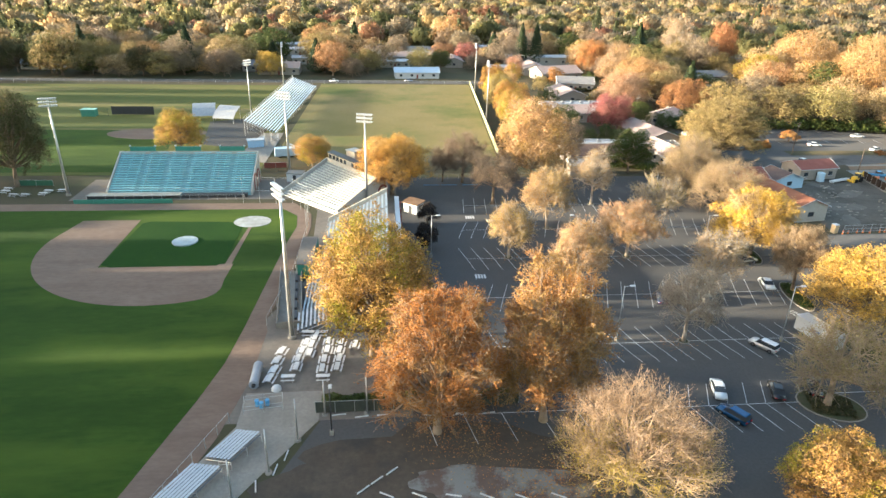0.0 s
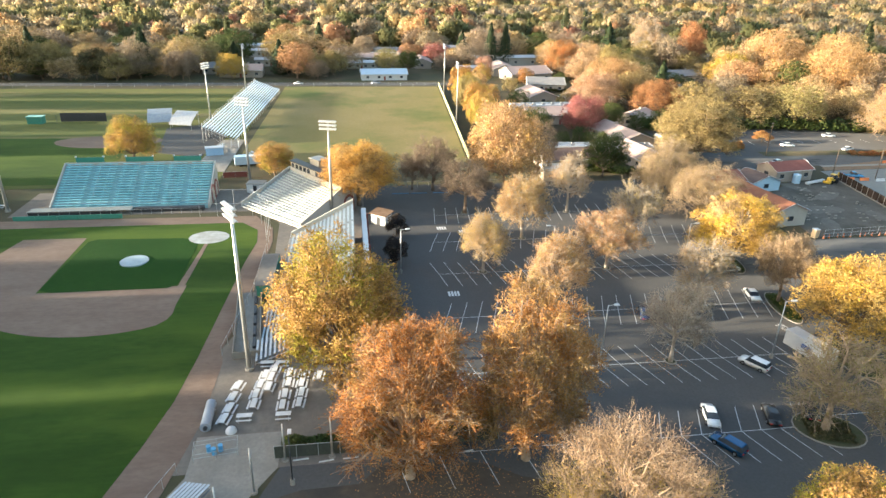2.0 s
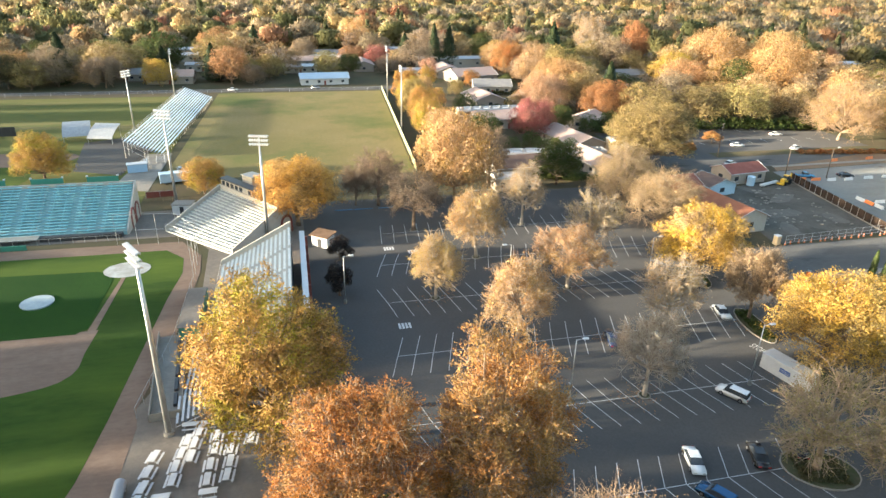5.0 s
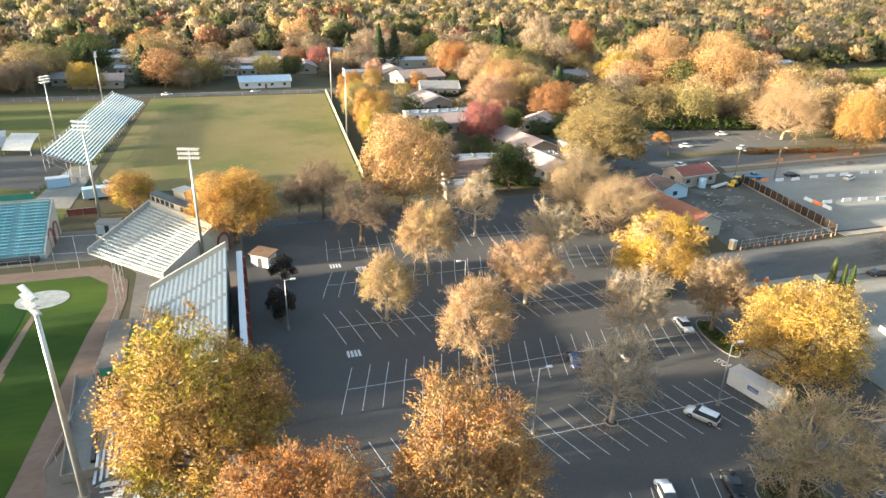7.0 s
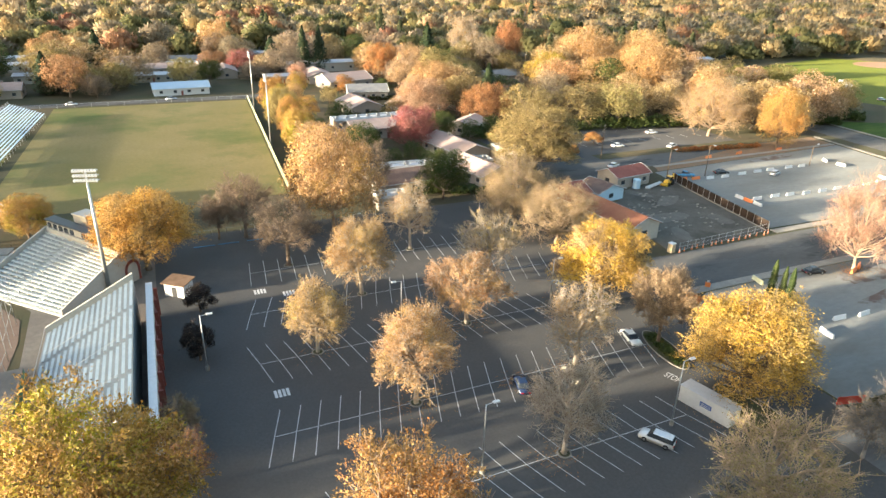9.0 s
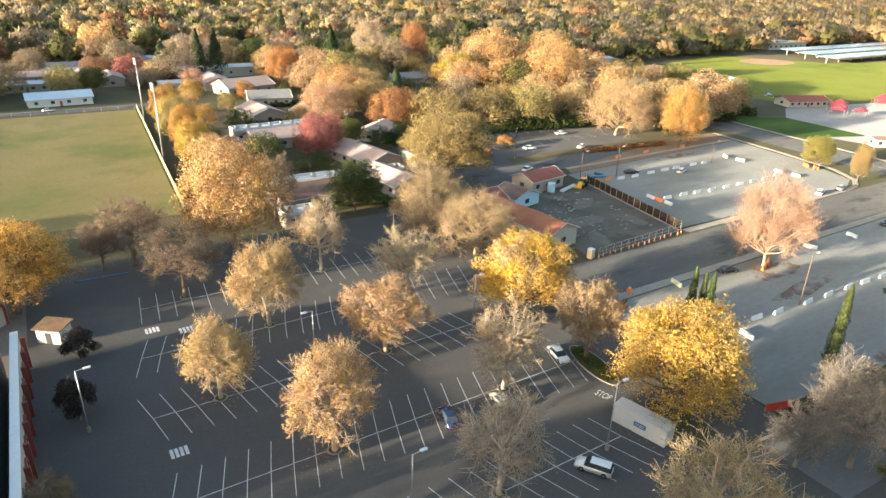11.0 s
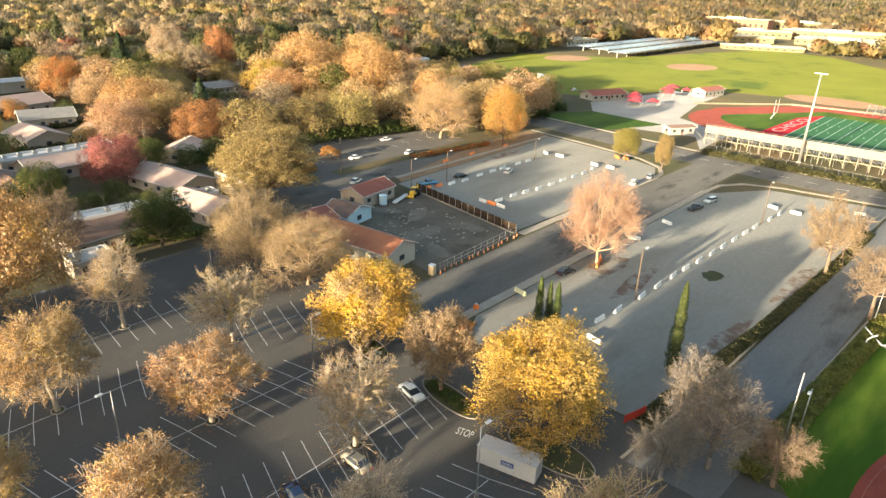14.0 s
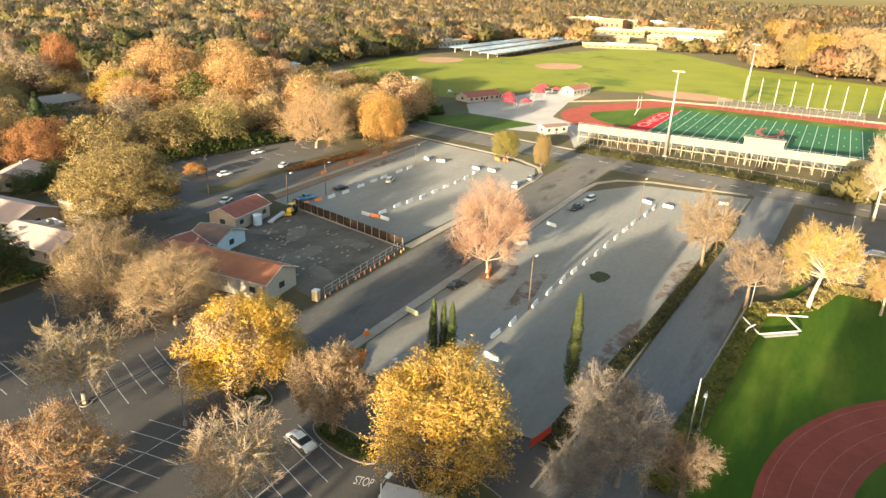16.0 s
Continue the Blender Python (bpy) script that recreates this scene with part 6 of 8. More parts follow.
o.location = (-16.4, 67.9, 0)
tagged(o, "white rounded cover on the concrete", "cover")


# dugouts: long low roofs on posts with a bench
def dugout(x, y, turn, length, label):
    t = thing("dugout", label, "dugout", x, y, 0, turn, "dugouts")
    h = length / 2
    part("roof", block(-h, h, -1.6, 1.6, 2.3, 2.45, 0.03), APRON, t)
    part("rear_wall", block(-h, h, 1.45, 1.6, 0, 2.3), GREEN_PAINT, t)
    for s in (-1, 1):
        part("end_wall", block(*sorted((s * h, s * (h - 0.15))), -1.3, 1.45, 0, 2.3), GREEN_PAINT, t)
    part("bench", block(-h + 0.3, h - 0.3, 0.9, 1.35, 0.4, 0.5), WOODFENCE, t)
    n = int(length / 3)
    for k in range(n + 1):
        xx = -h + 0.3 + (length - 0.6) * k / n
        part("post", pipe((xx, -1.5, 0), (xx, -1.5, 2.3), 0.05), GALV, t)
    part("front_rail", pipe((-h, -1.5, 1.0), (h, -1.5, 1.0), 0.04), GALV, t)


dugout(-16.3, 112.0, -90, 14, "long low dugout with a pale roof beside the grandstand")
t = thing("warmup_pen", "low walled pen with dark benches beside the warning track", "dugout", -17.9, 96.0, 0, -84)
part("wall", block(-11, 11, -2.1, -1.95, 0, 1.2), CONCRETE, t)
part("wall", block(-11, 11, 1.95, 2.1, 0, 1.0), CONCRETE, t)
part("wall", block(10.85, 11, -1.95, 1.95, 0, 1.2), CONCRETE, t)
part("floor_slab", block(-11, 10.85, -1.95, 1.95, 0, 0.08), CONCRETE, t)
for k in range(5):
    part("bench", block(-8.5 + k * 3.6, -5.8 + k * 3.6, 0.8, 1.3, 0.08, 0.55, 0.03), DARK, t)
t = thing("gear_pen", "low wire pen with blue barrels beside the path", "pen", -17.6, 64.1, 0, 8)
for sx in (-2.6, 0, 2.6):
    for sy in (-1.2, 1.2):
        part("post", pipe((sx, sy, 0), (sx, sy, 1.2), 0.04, 0.04, 6), GALV, t)
for sy in (-1.2, 1.2):
    for z in (0.6, 1.2):
        part("rail", pipe((-2.6, sy, z), (2.6, sy, z), 0.025, 0.025, 6), GALV, t)
for sx in (-2.6, 2.6):
    part("rail", pipe((sx, -1.2, 1.2), (sx, 1.2, 1.2), 0.025, 0.025, 6), GALV, t)
BARREL = paint("blue_barrel_plastic", (0.1, 0.32, 0.55), 0.4)
for k, (x, y) in enumerate(((-0.9, 0.2), (-0.2, -0.3), (0.5, 0.25))):
    b = thing("barrel", "blue plastic barrel standing in the wire pen", "barrel", -17.6 + x, 64.1 + y, 0.04, 0, "blue barrels")
    part("drum", pipe((0, 0, 0), (0, 0, 0.88), 0.29, 0.29, 14), BARREL, b)
    part("rim", pipe((0, 0, 0.86), (0, 0, 0.93), 0.31, 0.31, 14), BARREL, b)
# green boards and rails in front of the teal stand
t = thing("field_wall", "low green padded wall along the ball field", "wall", 0, 0, 0, 0)
for k in range(5):
    x = -77.6 + k * 4.8
    part("panel", block(x, x + 4.7, 148.0, 148.2, 0.02, 1.1, 0.02), GREEN_PAINT, t)
t = thing("dugout_rail", "dark dugout front with rails below the teal stand", "railing", 0, 0, 0, 0)
# solid dark block standing in for the shaded hollow of the dugout
part("recess", block(-52.4, -36, 151.9, 153.2, 0, 1.0), DARK, t)
part("netted_front", block(-75.5, -56.0, 150.6, 150.7, 0.02, 0.95), DARK, t)
part("roof", block(-75.5, -52.6, 150.8, 153.4, 0.98, 1.1), surface("weathered_dugout_roof", (0.13, 0.15, 0.14), (0.19, 0.2, 0.19), 0.5, 2.0, 0.8), t)
for k in range(18):
    part("post", pipe((-75.4 + k * 2.3, 150.4, 0), (-75.4 + k * 2.3, 150.4, 1.3), 0.04), GALV, t)
part("rail", pipe((-75.4, 150.4, 1.3), (-36.3, 150.4, 1.3), 0.04), GALV, t)


def arches(parent, xs, y0, y1, z, r, m_rim, m_in, axis):
    """Blind arches with a raised rim on a wall face."""
    for c in xs:
        bm, bi = bmesh.new(), bmesh.new()
        ring = [(c + r, 0.0)] + [(c + r * math.cos(a), z + r * math.sin(a)) for a in [math.pi * i / 12 for i in range(13)]] + [(c - r, 0.0)]
        q = r * 0.72
        inner = [(c + q, 0.0)] + [(c + q * math.cos(a), z + q * math.sin(a)) for a in [math.pi * i / 12 for i in range(13)]] + [(c - q, 0.0)]

        def at(u, w, d):
            return (u, d, w) if axis == "x" else (d, u, w)
        n = len(ring)
        vs = [[bm.verts.new(at(u, w, d)) for u, w in ln] for ln, d in ((ring, y0), (ring, y1), (inner, y1), (inner, y0))]
        for k in range(4):
            for i in range(n - 1):
                bm.faces.new((vs[k][i], vs[k][i + 1], vs[(k + 1) % 4][i + 1], vs[(k + 1) % 4][i]))
        part("arch", bm, m_rim, parent, "red-brown arch rim")
        mid = y0 + (y1 - y0) * 0.4
        f = [bi.verts.new(at(u, w, mid)) for u, w in inner]
        g = [bi.verts.new(at(u, w, y0)) for u, w in inner]
        bi.faces.new(f)
        for i in range(n - 1):
            bi.faces.new((f[i], f[i + 1], g[i + 1], g[i]))
        part("arch_panel", bi, m_in, parent)


# arches on the side walls and the long back wall
arches(tA, (5.6, 9.9), 18.45, 18.65, 2.6, 1.8, BARN, CREAM, "y")
part("rear_wing", block(6.8, 11.6, dB + 0.35, dB + 4.4, 0, 5.4), CREAM, tB)
arches(tB, (dB + 2.3,), 11.6, 11.8, 2.6, 1.9, BARN, CREAM, "y")
t = thing("boundary_wall", "cream stadium wall with red-brown arches along the car park", "wall", 0, 0, 0, 0)
part("wall", block(2.1, 2.9, 92.5, 131.5, 0, 6.9), CREAM, t)
part("coping", block(2.0, 3.0, 92.5, 131.5, 6.9, 7.05), WHITE, t)
arches(t, [95.5 + 4.4 * i for i in range(9)], 2.9, 3.1, 2.9, 1.7, BARN, CREAM, "y")
for i in range(9):
    part("buttress", block(2.9, 3.5, 97.5 + 4.4 * i, 97.9 + 4.4 * i, 0, 5.2), BARN, t)

# press box on the rim of the cream stand
box_t = thing("press_box", "low cream press box with dark windows on the stand's rim", "press box", 0, 0, 0, 0)
box_t.matrix_basis = tB.matrix_basis.copy()
zt = topB + 0.2
part("wall", block(-11.2, 2.6, dB + 0.45, dB + 2.2, 0.0, zt + 2.2), CREAM, box_t)
part("roof", block(-11.5, 2.9, dB + 0.2, dB + 2.4, zt + 2.2, zt + 2.4), DARK, box_t)
for x0 in (-10.8, -9.0, -7.2, -5.4, -3.6, 0.0, 1.5):
    w = part("window", block(x0, x0 + 1.15, dB + 0.36, dB + 0.45, zt + 0.7, zt + 1.85), GLASS, box_t)
    part("frame", block(x0 - 0.06, x0 + 1.21, dB + 0.4, dB + 0.448, zt + 0.62, zt + 0.7), WHITE, w)
tw = thing("stair_tower", "small cream stair tower behind the press box", "tower", -8.2, 163.6, 0, -50)
part("wall", block(-1.9, 1.9, -1.5, 1.5, 0, 9.3), CREAM, tw)
part("roof", block(-2.1, 2.1, -1.7, 1.7, 9.3, 9.5), CREAM, tw)
part("door", block(-0.45, 0.45, -1.54, -1.5, 0.02, 2.05), DARK, tw)
# rails of the stands
for st, hl, tp, dp in ((tA, 18.1, topA, dA), (tB, 11.25, topB, dB), (tC, 19.0, topC, dC)):
    for f in (-0.5, 0.0, 0.5):
        bm = bmesh.new()
        x0 = f * hl
        for k in range(6):
            u = 0.08 + 0.16 * k
            rod(bm, (x0, dp * u, 1.0 + (tp - 1.0) * u), (x0, dp * u, 2.0 + (tp - 1.0) * u), 0.03, 0.03, 5)
        rod(bm, (x0, dp * 0.08, 2.0 + (tp - 1.0) * 0.08), (x0, dp * 0.88, 2.0 + (tp - 1.0) * 0.88), 0.03, 0.03, 5)
        part("aisle_rail", bm, GALV, st)
    part("front_rail", pipe((-hl, 0.05, 2.0), (hl, 0.05, 2.0), 0.035), GALV, st)
# the cream stand is a skewed fan: its plan corners, front left, front right, rear right, rear left
FAN = [tB.matrix_basis.inverted() @ Vector((*p, 0)) for p in ((-27.2, 153.6), (-12.0, 138.0), (-2.4, 147.2), (-16.0, 165.8))]
for whole in (tB, box_t):
    for o in whole.children_recursive:
        for v in o.data.vertices:
            u, w = v.co.x / 22.5 + 0.5, v.co.y / dB
            p = (FAN[0] * (1 - u) + FAN[1] * u) * (1 - w) + (FAN[3] * (1 - u) + FAN[2] * u) * w
            v.co.x, v.co.y = p.x, p.y
for x in (-12.4, -0.4, 11.4):
    part("wind_board", block(x - 3.4, x + 3.4, dA + 0.4, dA + 0.5, topA + 0.2, topA + 1.6), GREEN_PAINT, tA)
    for s in (-1, 1):
        part("lamp_head", block(x + s * 3.3 - 0.22, x + s * 3.3 + 0.22, dA + 0.36, dA + 0.66, topA + 1.6, topA + 1.95, 0.04), WHITE, tA)

# small ticket hut
t = thing("hut", "small white hut with a brown lean-to roof", "hut", 6.9, 139.9, 0, -38)
part("wall", block(-2.0, 2.0, -1.4, 1.4, 0, 2.5), WHITE, t)
bm = bmesh.new()
hull(bm, [(-2.4, -1.8, 2.5), (2.4, -1.8, 2.5), (2.4, 1.8, 2.9), (-2.4, 1.8, 2.9), (-2.4, -1.8, 2.65), (2.4, -1.8, 2.65), (2.4, 1.8, 3.05), (-2.4, 1.8, 3.05)])
part("roof", bm, surface("brown_roofing", (0.16, 0.1, 0.06), (0.22, 0.14, 0.09), 0.8, 4.0, 0.9), t)
part("door", block(-0.5, 0.5, -1.44, -1.4, 0, 2.0), DARK, t)


def mesh_fence(label, pts, h, gap, rails=(1.0,), m=None, slat=None, group="fences"):
    """A fence along a line: posts, rails and, with slat, a filled panel between posts."""
    t = thing("fence", label, "fence", 0, 0, 0, 0, group)
    for (x0, y0), (x1, y1) in zip(pts, pts[1:]):
        n = max(1, int(math.hypot(x1 - x0, y1 - y0) / gap))
        for k in range(n + 1):
            x, y = x0 + (x1 - x0) * k / n, y0 + (y1 - y0) * k / n
            part("post", pipe((x, y, 0), (x, y, h), 0.045, 0.045, 6), m or GALV, t)
        for f in rails:
            part("rail", pipe((x0, y0, h * f - 0.02), (x1, y1, h * f - 0.02), 0.03, 0.03, 6), m or GALV, t)
        if slat:
            bm = bmesh.new()
            d = Vector((y0 - y1, x1 - x0, 0)).normalized() * 0.02
            hull(bm, [(x0 - d.x, y0 - d.y, 0.05), (x1 - d.x, y1 - d.y, 0.05), (x1 + d.x, y1 + d.y, 0.05), (x0 + d.x, y0 + d.y, 0.05),
                      (x0 - d.x, y0 - d.y, h - 0.08), (x1 - d.x, y1 - d.y, h - 0.08), (x1 + d.x, y1 + d.y, h - 0.08), (x0 + d.x, y0 + d.y, h - 0.08)])
            part("screen", bm, slat, t)
    return t


GREEN_SLAT = surface("green_fence_slats", (0.03, 0.11, 0.06), (0.045, 0.14, 0.08), 0.3, 3.0, 0.8)
DULL_SLAT = surface("fence_slats", (0.15, 0.165, 0.07), (0.21, 0.21, 0.1), 0.3, 3.0, 0.8)
mesh_fence("tall thin backstop fence round the home plate", [(-18.0, 126.0), (-18.6, 138.0), (-23.6, 146.4), (-36.0, 147.4)], 7.0, 4.0, (0.5, 1.0))
mesh_fence("low wire fence along the warning track", [(-20.6, 86.0), (-18.4, 105.0), (-18.0, 126.0)], 1.8, 3.0)
mesh_fence("low wire fence beside the small bleachers", [(-21.6, 61.0), (-27.2, 46.0)], 1.6, 2.5)
mesh_fence("tall sunlit screen fence along the practice field", [(37.2, 191.0), (45.8, 328.5)], 2.2, 3.0, (1.0,), None, DULL_SLAT)
mesh_fence("dark screened fence by the lower car park", [(-10.3, 62.2), (3.0, 62.2), (18.0, 62.6)], 1.9, 2.6, (1.0,), None, surface("dark_fence_mesh", (0.05, 0.055, 0.045), (0.08, 0.08, 0.06), 0.5, 3.0, 0.9))
mesh_fence("low green screen fence behind the picnic tables", [(-97.7, 163.1), (-89.0, 162.9)], 1.6, 3.0, (1.0,), None, GREEN_SLAT)
mesh_fence("low red-brown board fence beside the grandstand", [(-35.8, 178.2), (-29.2, 178.7)], 1.7, 2.4, (1.0,), None, BARN)
mesh_fence("wire fence behind the practice fields", [(-300, 325), (-36, 328.5), (45, 329.0)], 1.6, 6.0)
mesh_fence("wire fence at the north end of the car park", [(12, 166.5), (40, 167), (60, 166)], 1.5, 3.0)
for x in (13.0, 18.0, 24.0):
    t = thing("bay_block", "blue painted bay marker at the car park edge", "kerb", x, 160.8, 0, 0, "blue kerbs")
    part("kerb", block(-2.2, 2.2, -0.1, 0.1, 0.03, 0.17, 0.01), paint("blue_kerb_paint", (0.04, 0.16, 0.3), 0.6), t)

# batting nets and huts on the second field
for x, y, a in ((-69.0, 244.5, 10), (-59.6, 240.0, -15)):
    t = thing("band_shelter", "white curved shelter roof on posts", "shelter", x, y, 0, a, "white shelters")
    bm = bmesh.new()
    prev = None
    for k in range(9):
        u = -1 + k / 4
        ring = [bm.verts.new((sx * 4.2, 3.4 * u, 2.2 + 3.6 * ((u + 1) / 2) ** 0.8 - 0.3 * abs(sx * u) + dz)) for sx in (-1, 1) for dz in (0, 0.15)]
        if prev:
            for i, j in ((0, 1), (1, 3), (3, 2), (2, 0)):
                bm.faces.new((prev[i], prev[j], ring[j], ring[i]))
        else:
            bm.faces.new((ring[0], ring[2], ring[3], ring[1]))
        prev = ring
    bm.faces.new((prev[0], prev[1], prev[3], prev[2]))
    part("roof", bm, GALV, t)
    for sx in (-4, 4):
        for sy, hp in ((-3.0, 2.2), (3.0, 5.0)):
            part("post", pipe((sx, sy, 0), (sx, sy, hp), 0.08), GALV, t)
t = thing("hut", "small green equipment hut", "hut", -114.0, 250.0, 0, 0)
part("wall", block(-2.6, 2.6, -1.5, 1.5, 0, 2.6), GREEN_PAINT, t)
part("roof", block(-2.8, 2.8, -1.7, 1.7, 2.6, 2.75), paint("pale_green_roof", (0.2, 0.4, 0.32)), t)
t = thing("batting_cage", "dark netted batting cage", "batting cage", -98.5, 250.5, 0, 0)
for k in range(7):
    for sy in (-1.8, 1.8):
        part("post", pipe((-8 + k * 2.67, sy, 0), (-8 + k * 2.67, sy, 3.4), 0.06), DARK, t)
part("net", block(-8, 8, 1.75, 1.78, 0.1, 3.3), DARK, t)
t = thing("storage_shed", "pale blue box trailers behind the stands", "shed", -30.0, 191.0, 0, 12)
part("body", block(-4.5, 4.5, -1.3, 1.3, 0.5, 3.0, 0.05), paint("pale_blue_panel", (0.45, 0.58, 0.66)), t)
for sx in (-3, 3):
    part("wheel", pipe((sx, -1.2, 0.4), (sx, 1.2, 0.4), 0.4, 0.4, 12), RUBBER_TYRE, t)

slab("pavement", [(-60.5, 206), (-46.5, 200), (-42.5, 226), (-52.0, 246), (-66.0, 240)], 0.06, ASPHALT, "dark asphalt pad under the white shelters", category="pad")
slab("pavement", [(-46.5, 186), (-36.5, 184), (-36.0, 222), (-43.5, 222)], 0.055, CONCRETE, "pale concrete path between the bleachers and sheds", category="path")
t = thing("storage_shed", "small pale blue shed beside the bleachers", "shed", -42.5, 203.0, 0, 12)
part("body", block(-2.6, 2.6, -1.2, 1.2, 0.1, 2.4, 0.04), paint("shed_blue", (0.4, 0.56, 0.7)), t)
part("roof", block(-2.8, 2.8, -1.4, 1.4, 2.4, 2.55), WHITE, t)
t = thing("access_stair", "pale steel stair up to the bleachers", "stairs", -37.5, 210.0, 0, 5)
for k in range(7):
    part("step", block(-1.1, 1.1, 1.2 + k * 0.35, 1.5 + k * 0.35, 0.15 + k * 0.2, 0.2 + k * 0.2), GALV, t)
for sx in (-1.15, 1.15):
    part("handrail", pipe((sx, 1.2, 1.1), (sx, 3.7, 2.5), 0.05), WHITE, t)
    part("stringer", pipe((sx, 1.1, 0.05), (sx, 3.7, 1.5), 0.08), GALV, t)
    part("post", pipe((sx, 1.2, 0), (sx, 1.2, 1.1), 0.05), WHITE, t)
mesh_fence("brown wire fence beside the asphalt pad", [(-46.0, 199.5), (-42.0, 226.0)], 1.4, 2.2, (0.5, 1.0), WOODFENCE)
mesh_fence("brown wire fence behind the stands", [(-36.0, 176.0), (-24.0, 173.0), (-14.0, 170.0)], 1.5, 2.2, (0.5, 1.0), WOODFENCE)
for k, (x, y, a) in enumerate(((-33.0, 199.0, 10), (-31.0, 203.0, 25), (-34.5, 195.5, 80), (-29.0, 198.0, 60))):
    copy_thing(first, pose(x, y, 0.05, 0, 0, a))
t = thing("utility_shed", "white flat-roofed shed behind the grandstands", "shed", -25.0, 166.0, 0, -10)
part("wall", block(-2.2, 2.2, -1.6, 1.6, 0, 2.4), WHITE, t)
part("roof", block(-2.4, 2.4, -1.8, 1.8, 2.4, 2.55), CONCRETE, t)
part("door", block(-0.45, 0.45, -1.64, -1.6, 0.05, 2.05), DARK, t)

# ---- houses ----
ROOF = {
    "tan": surface("tan_shingles", (0.4, 0.295, 0.25), (0.47, 0.35, 0.3), 0.5, 5.0, 0.9, bump=0.3, bump_scale=6),
    "brown": surface("brown_shingles", (0.15, 0.1, 0.085), (0.2, 0.14, 0.11), 0.5, 5.0, 0.9, bump=0.3, bump_scale=6),
    "grey": surface("grey_shingles", (0.2, 0.2, 0.2), (0.26, 0.25, 0.24), 0.5, 5.0, 0.9, bump=0.3, bump_scale=6),
    "white": surface("white_roof_coating", (0.46, 0.45, 0.45), (0.54, 0.53, 0.52), 0.4, 3.0, 0.8),
    "blue": surface("pale_blue_metal_roof", (0.36, 0.46, 0.55), (0.42, 0.5, 0.58), 0.4, 3.0, 0.5),
    "red": surface("dull_red_shingles", (0.19, 0.075, 0.062), (0.24, 0.1, 0.08), 0.5, 5.0, 0.9, bump=0.3, bump_scale=6),
    "rust": surface("rust_red_shingles", (0.3, 0.12, 0.07), (0.36, 0.16, 0.09), 0.3, 4.0, 0.9, bump=0.3, bump_scale=6, c3=(0.6, 0.56, 0.5), third=0.12, third_at=(0.6, 0.66)),
}
STUCCO = surface("stucco_wall", (0.32, 0.275, 0.23), (0.37, 0.32, 0.27), 0.4, 3.0, 0.85)
BLUE_WALL = paint("pale_blue_wall", (0.4, 0.55, 0.66), 0.7)
GREY_WALL = surface("grey_board_wall", (0.26, 0.245, 0.22), (0.31, 0.29, 0.265), 0.4, 3.0, 0.85)


def house(x, y, length, width, turn, h, roof, wall, label, pitch=0.38, over=0.6, chimney=False, windows=4, units=0):
    """A gabled house: the ridge along local x."""
    t = thing("house", label, "house", x, y, 0, turn, "houses of the neighbourhood")
    a, b = length / 2, width / 2
    rise = b * pitch
    bm = bmesh.new()
    box(bm, -a, a, -b, b, 0, h)
    part("wall", bm, wall, t)
    for s in (-1, 1):
        bm = bmesh.new()
        p, q = s * (a - 0.02), s * (a - 0.3)
        v = [bm.verts.new(c) for c in ((p, -b, h), (p, b, h), (p, 0, h + rise), (q, -b, h), (q, b, h), (q, 0, h + rise))]
        for f in ((0, 1, 2), (5, 4, 3), (0, 3, 4, 1), (1, 4, 5, 2), (2, 5, 3, 0)):
            bm.faces.new([v[i] for i in f])
        part("gable", bm, wall, t)
        bm = bmesh.new()
        e = b + over
        ze = h - over * pitch
        hull(bm, [(-a - over, 0, h + rise), (a + over, 0, h + rise), (a + over, s * e, ze), (-a - over, s * e, ze),
                  (-a - over, 0, h + rise + 0.22), (a + over, 0, h + rise + 0.22), (a + over, s * e, ze + 0.2), (-a - over, s * e, ze + 0.2)])
        r = part("roof", bm, roof, t)
        part("gutter", block(-a - over, a + over, *sorted((s * e, s * (e + 0.12))), ze + 0.02, ze + 0.16), WHITE, r)
        for k in range(windows):
            wx = -a + length * (k + 0.5) / windows
            w = part("window", block(wx - 0.7, wx + 0.7, *sorted((s * b, s * (b + 0.04))), h * 0.35, h * 0.35 + 1.2), GLASS, t)
            part("frame", block(wx - 0.8, wx + 0.8, *sorted((s * b, s * (b + 0.06))), h * 0.35 - 0.1, h * 0.35), WHITE, w)
        part("window", block(*sorted((s * a, s * (a + 0.04))), -0.8, 0.8, h * 0.35, h * 0.35 + 1.2), GLASS, t)
        part("rake_board", pipe((s * (a + over), 0, h + rise + 0.2), (s * (a + over), b + over, ze + 0.18), 0.08, 0.08, 4), WHITE, t)
        part("rake_board", pipe((s * (a + over), 0, h + rise + 0.2), (s * (a + over), -b - over, ze + 0.18), 0.08, 0.08, 4), WHITE, t)
    part("door", block(-0.5, 0.5, -b - 0.04, -b, 0, 2.05), BARN, t)
    if chimney:
        part("chimney", block(a * 0.3, a * 0.3 + 0.8, -0.4, 0.4, h, h + rise + 0.9), STUCCO, t)
    return t


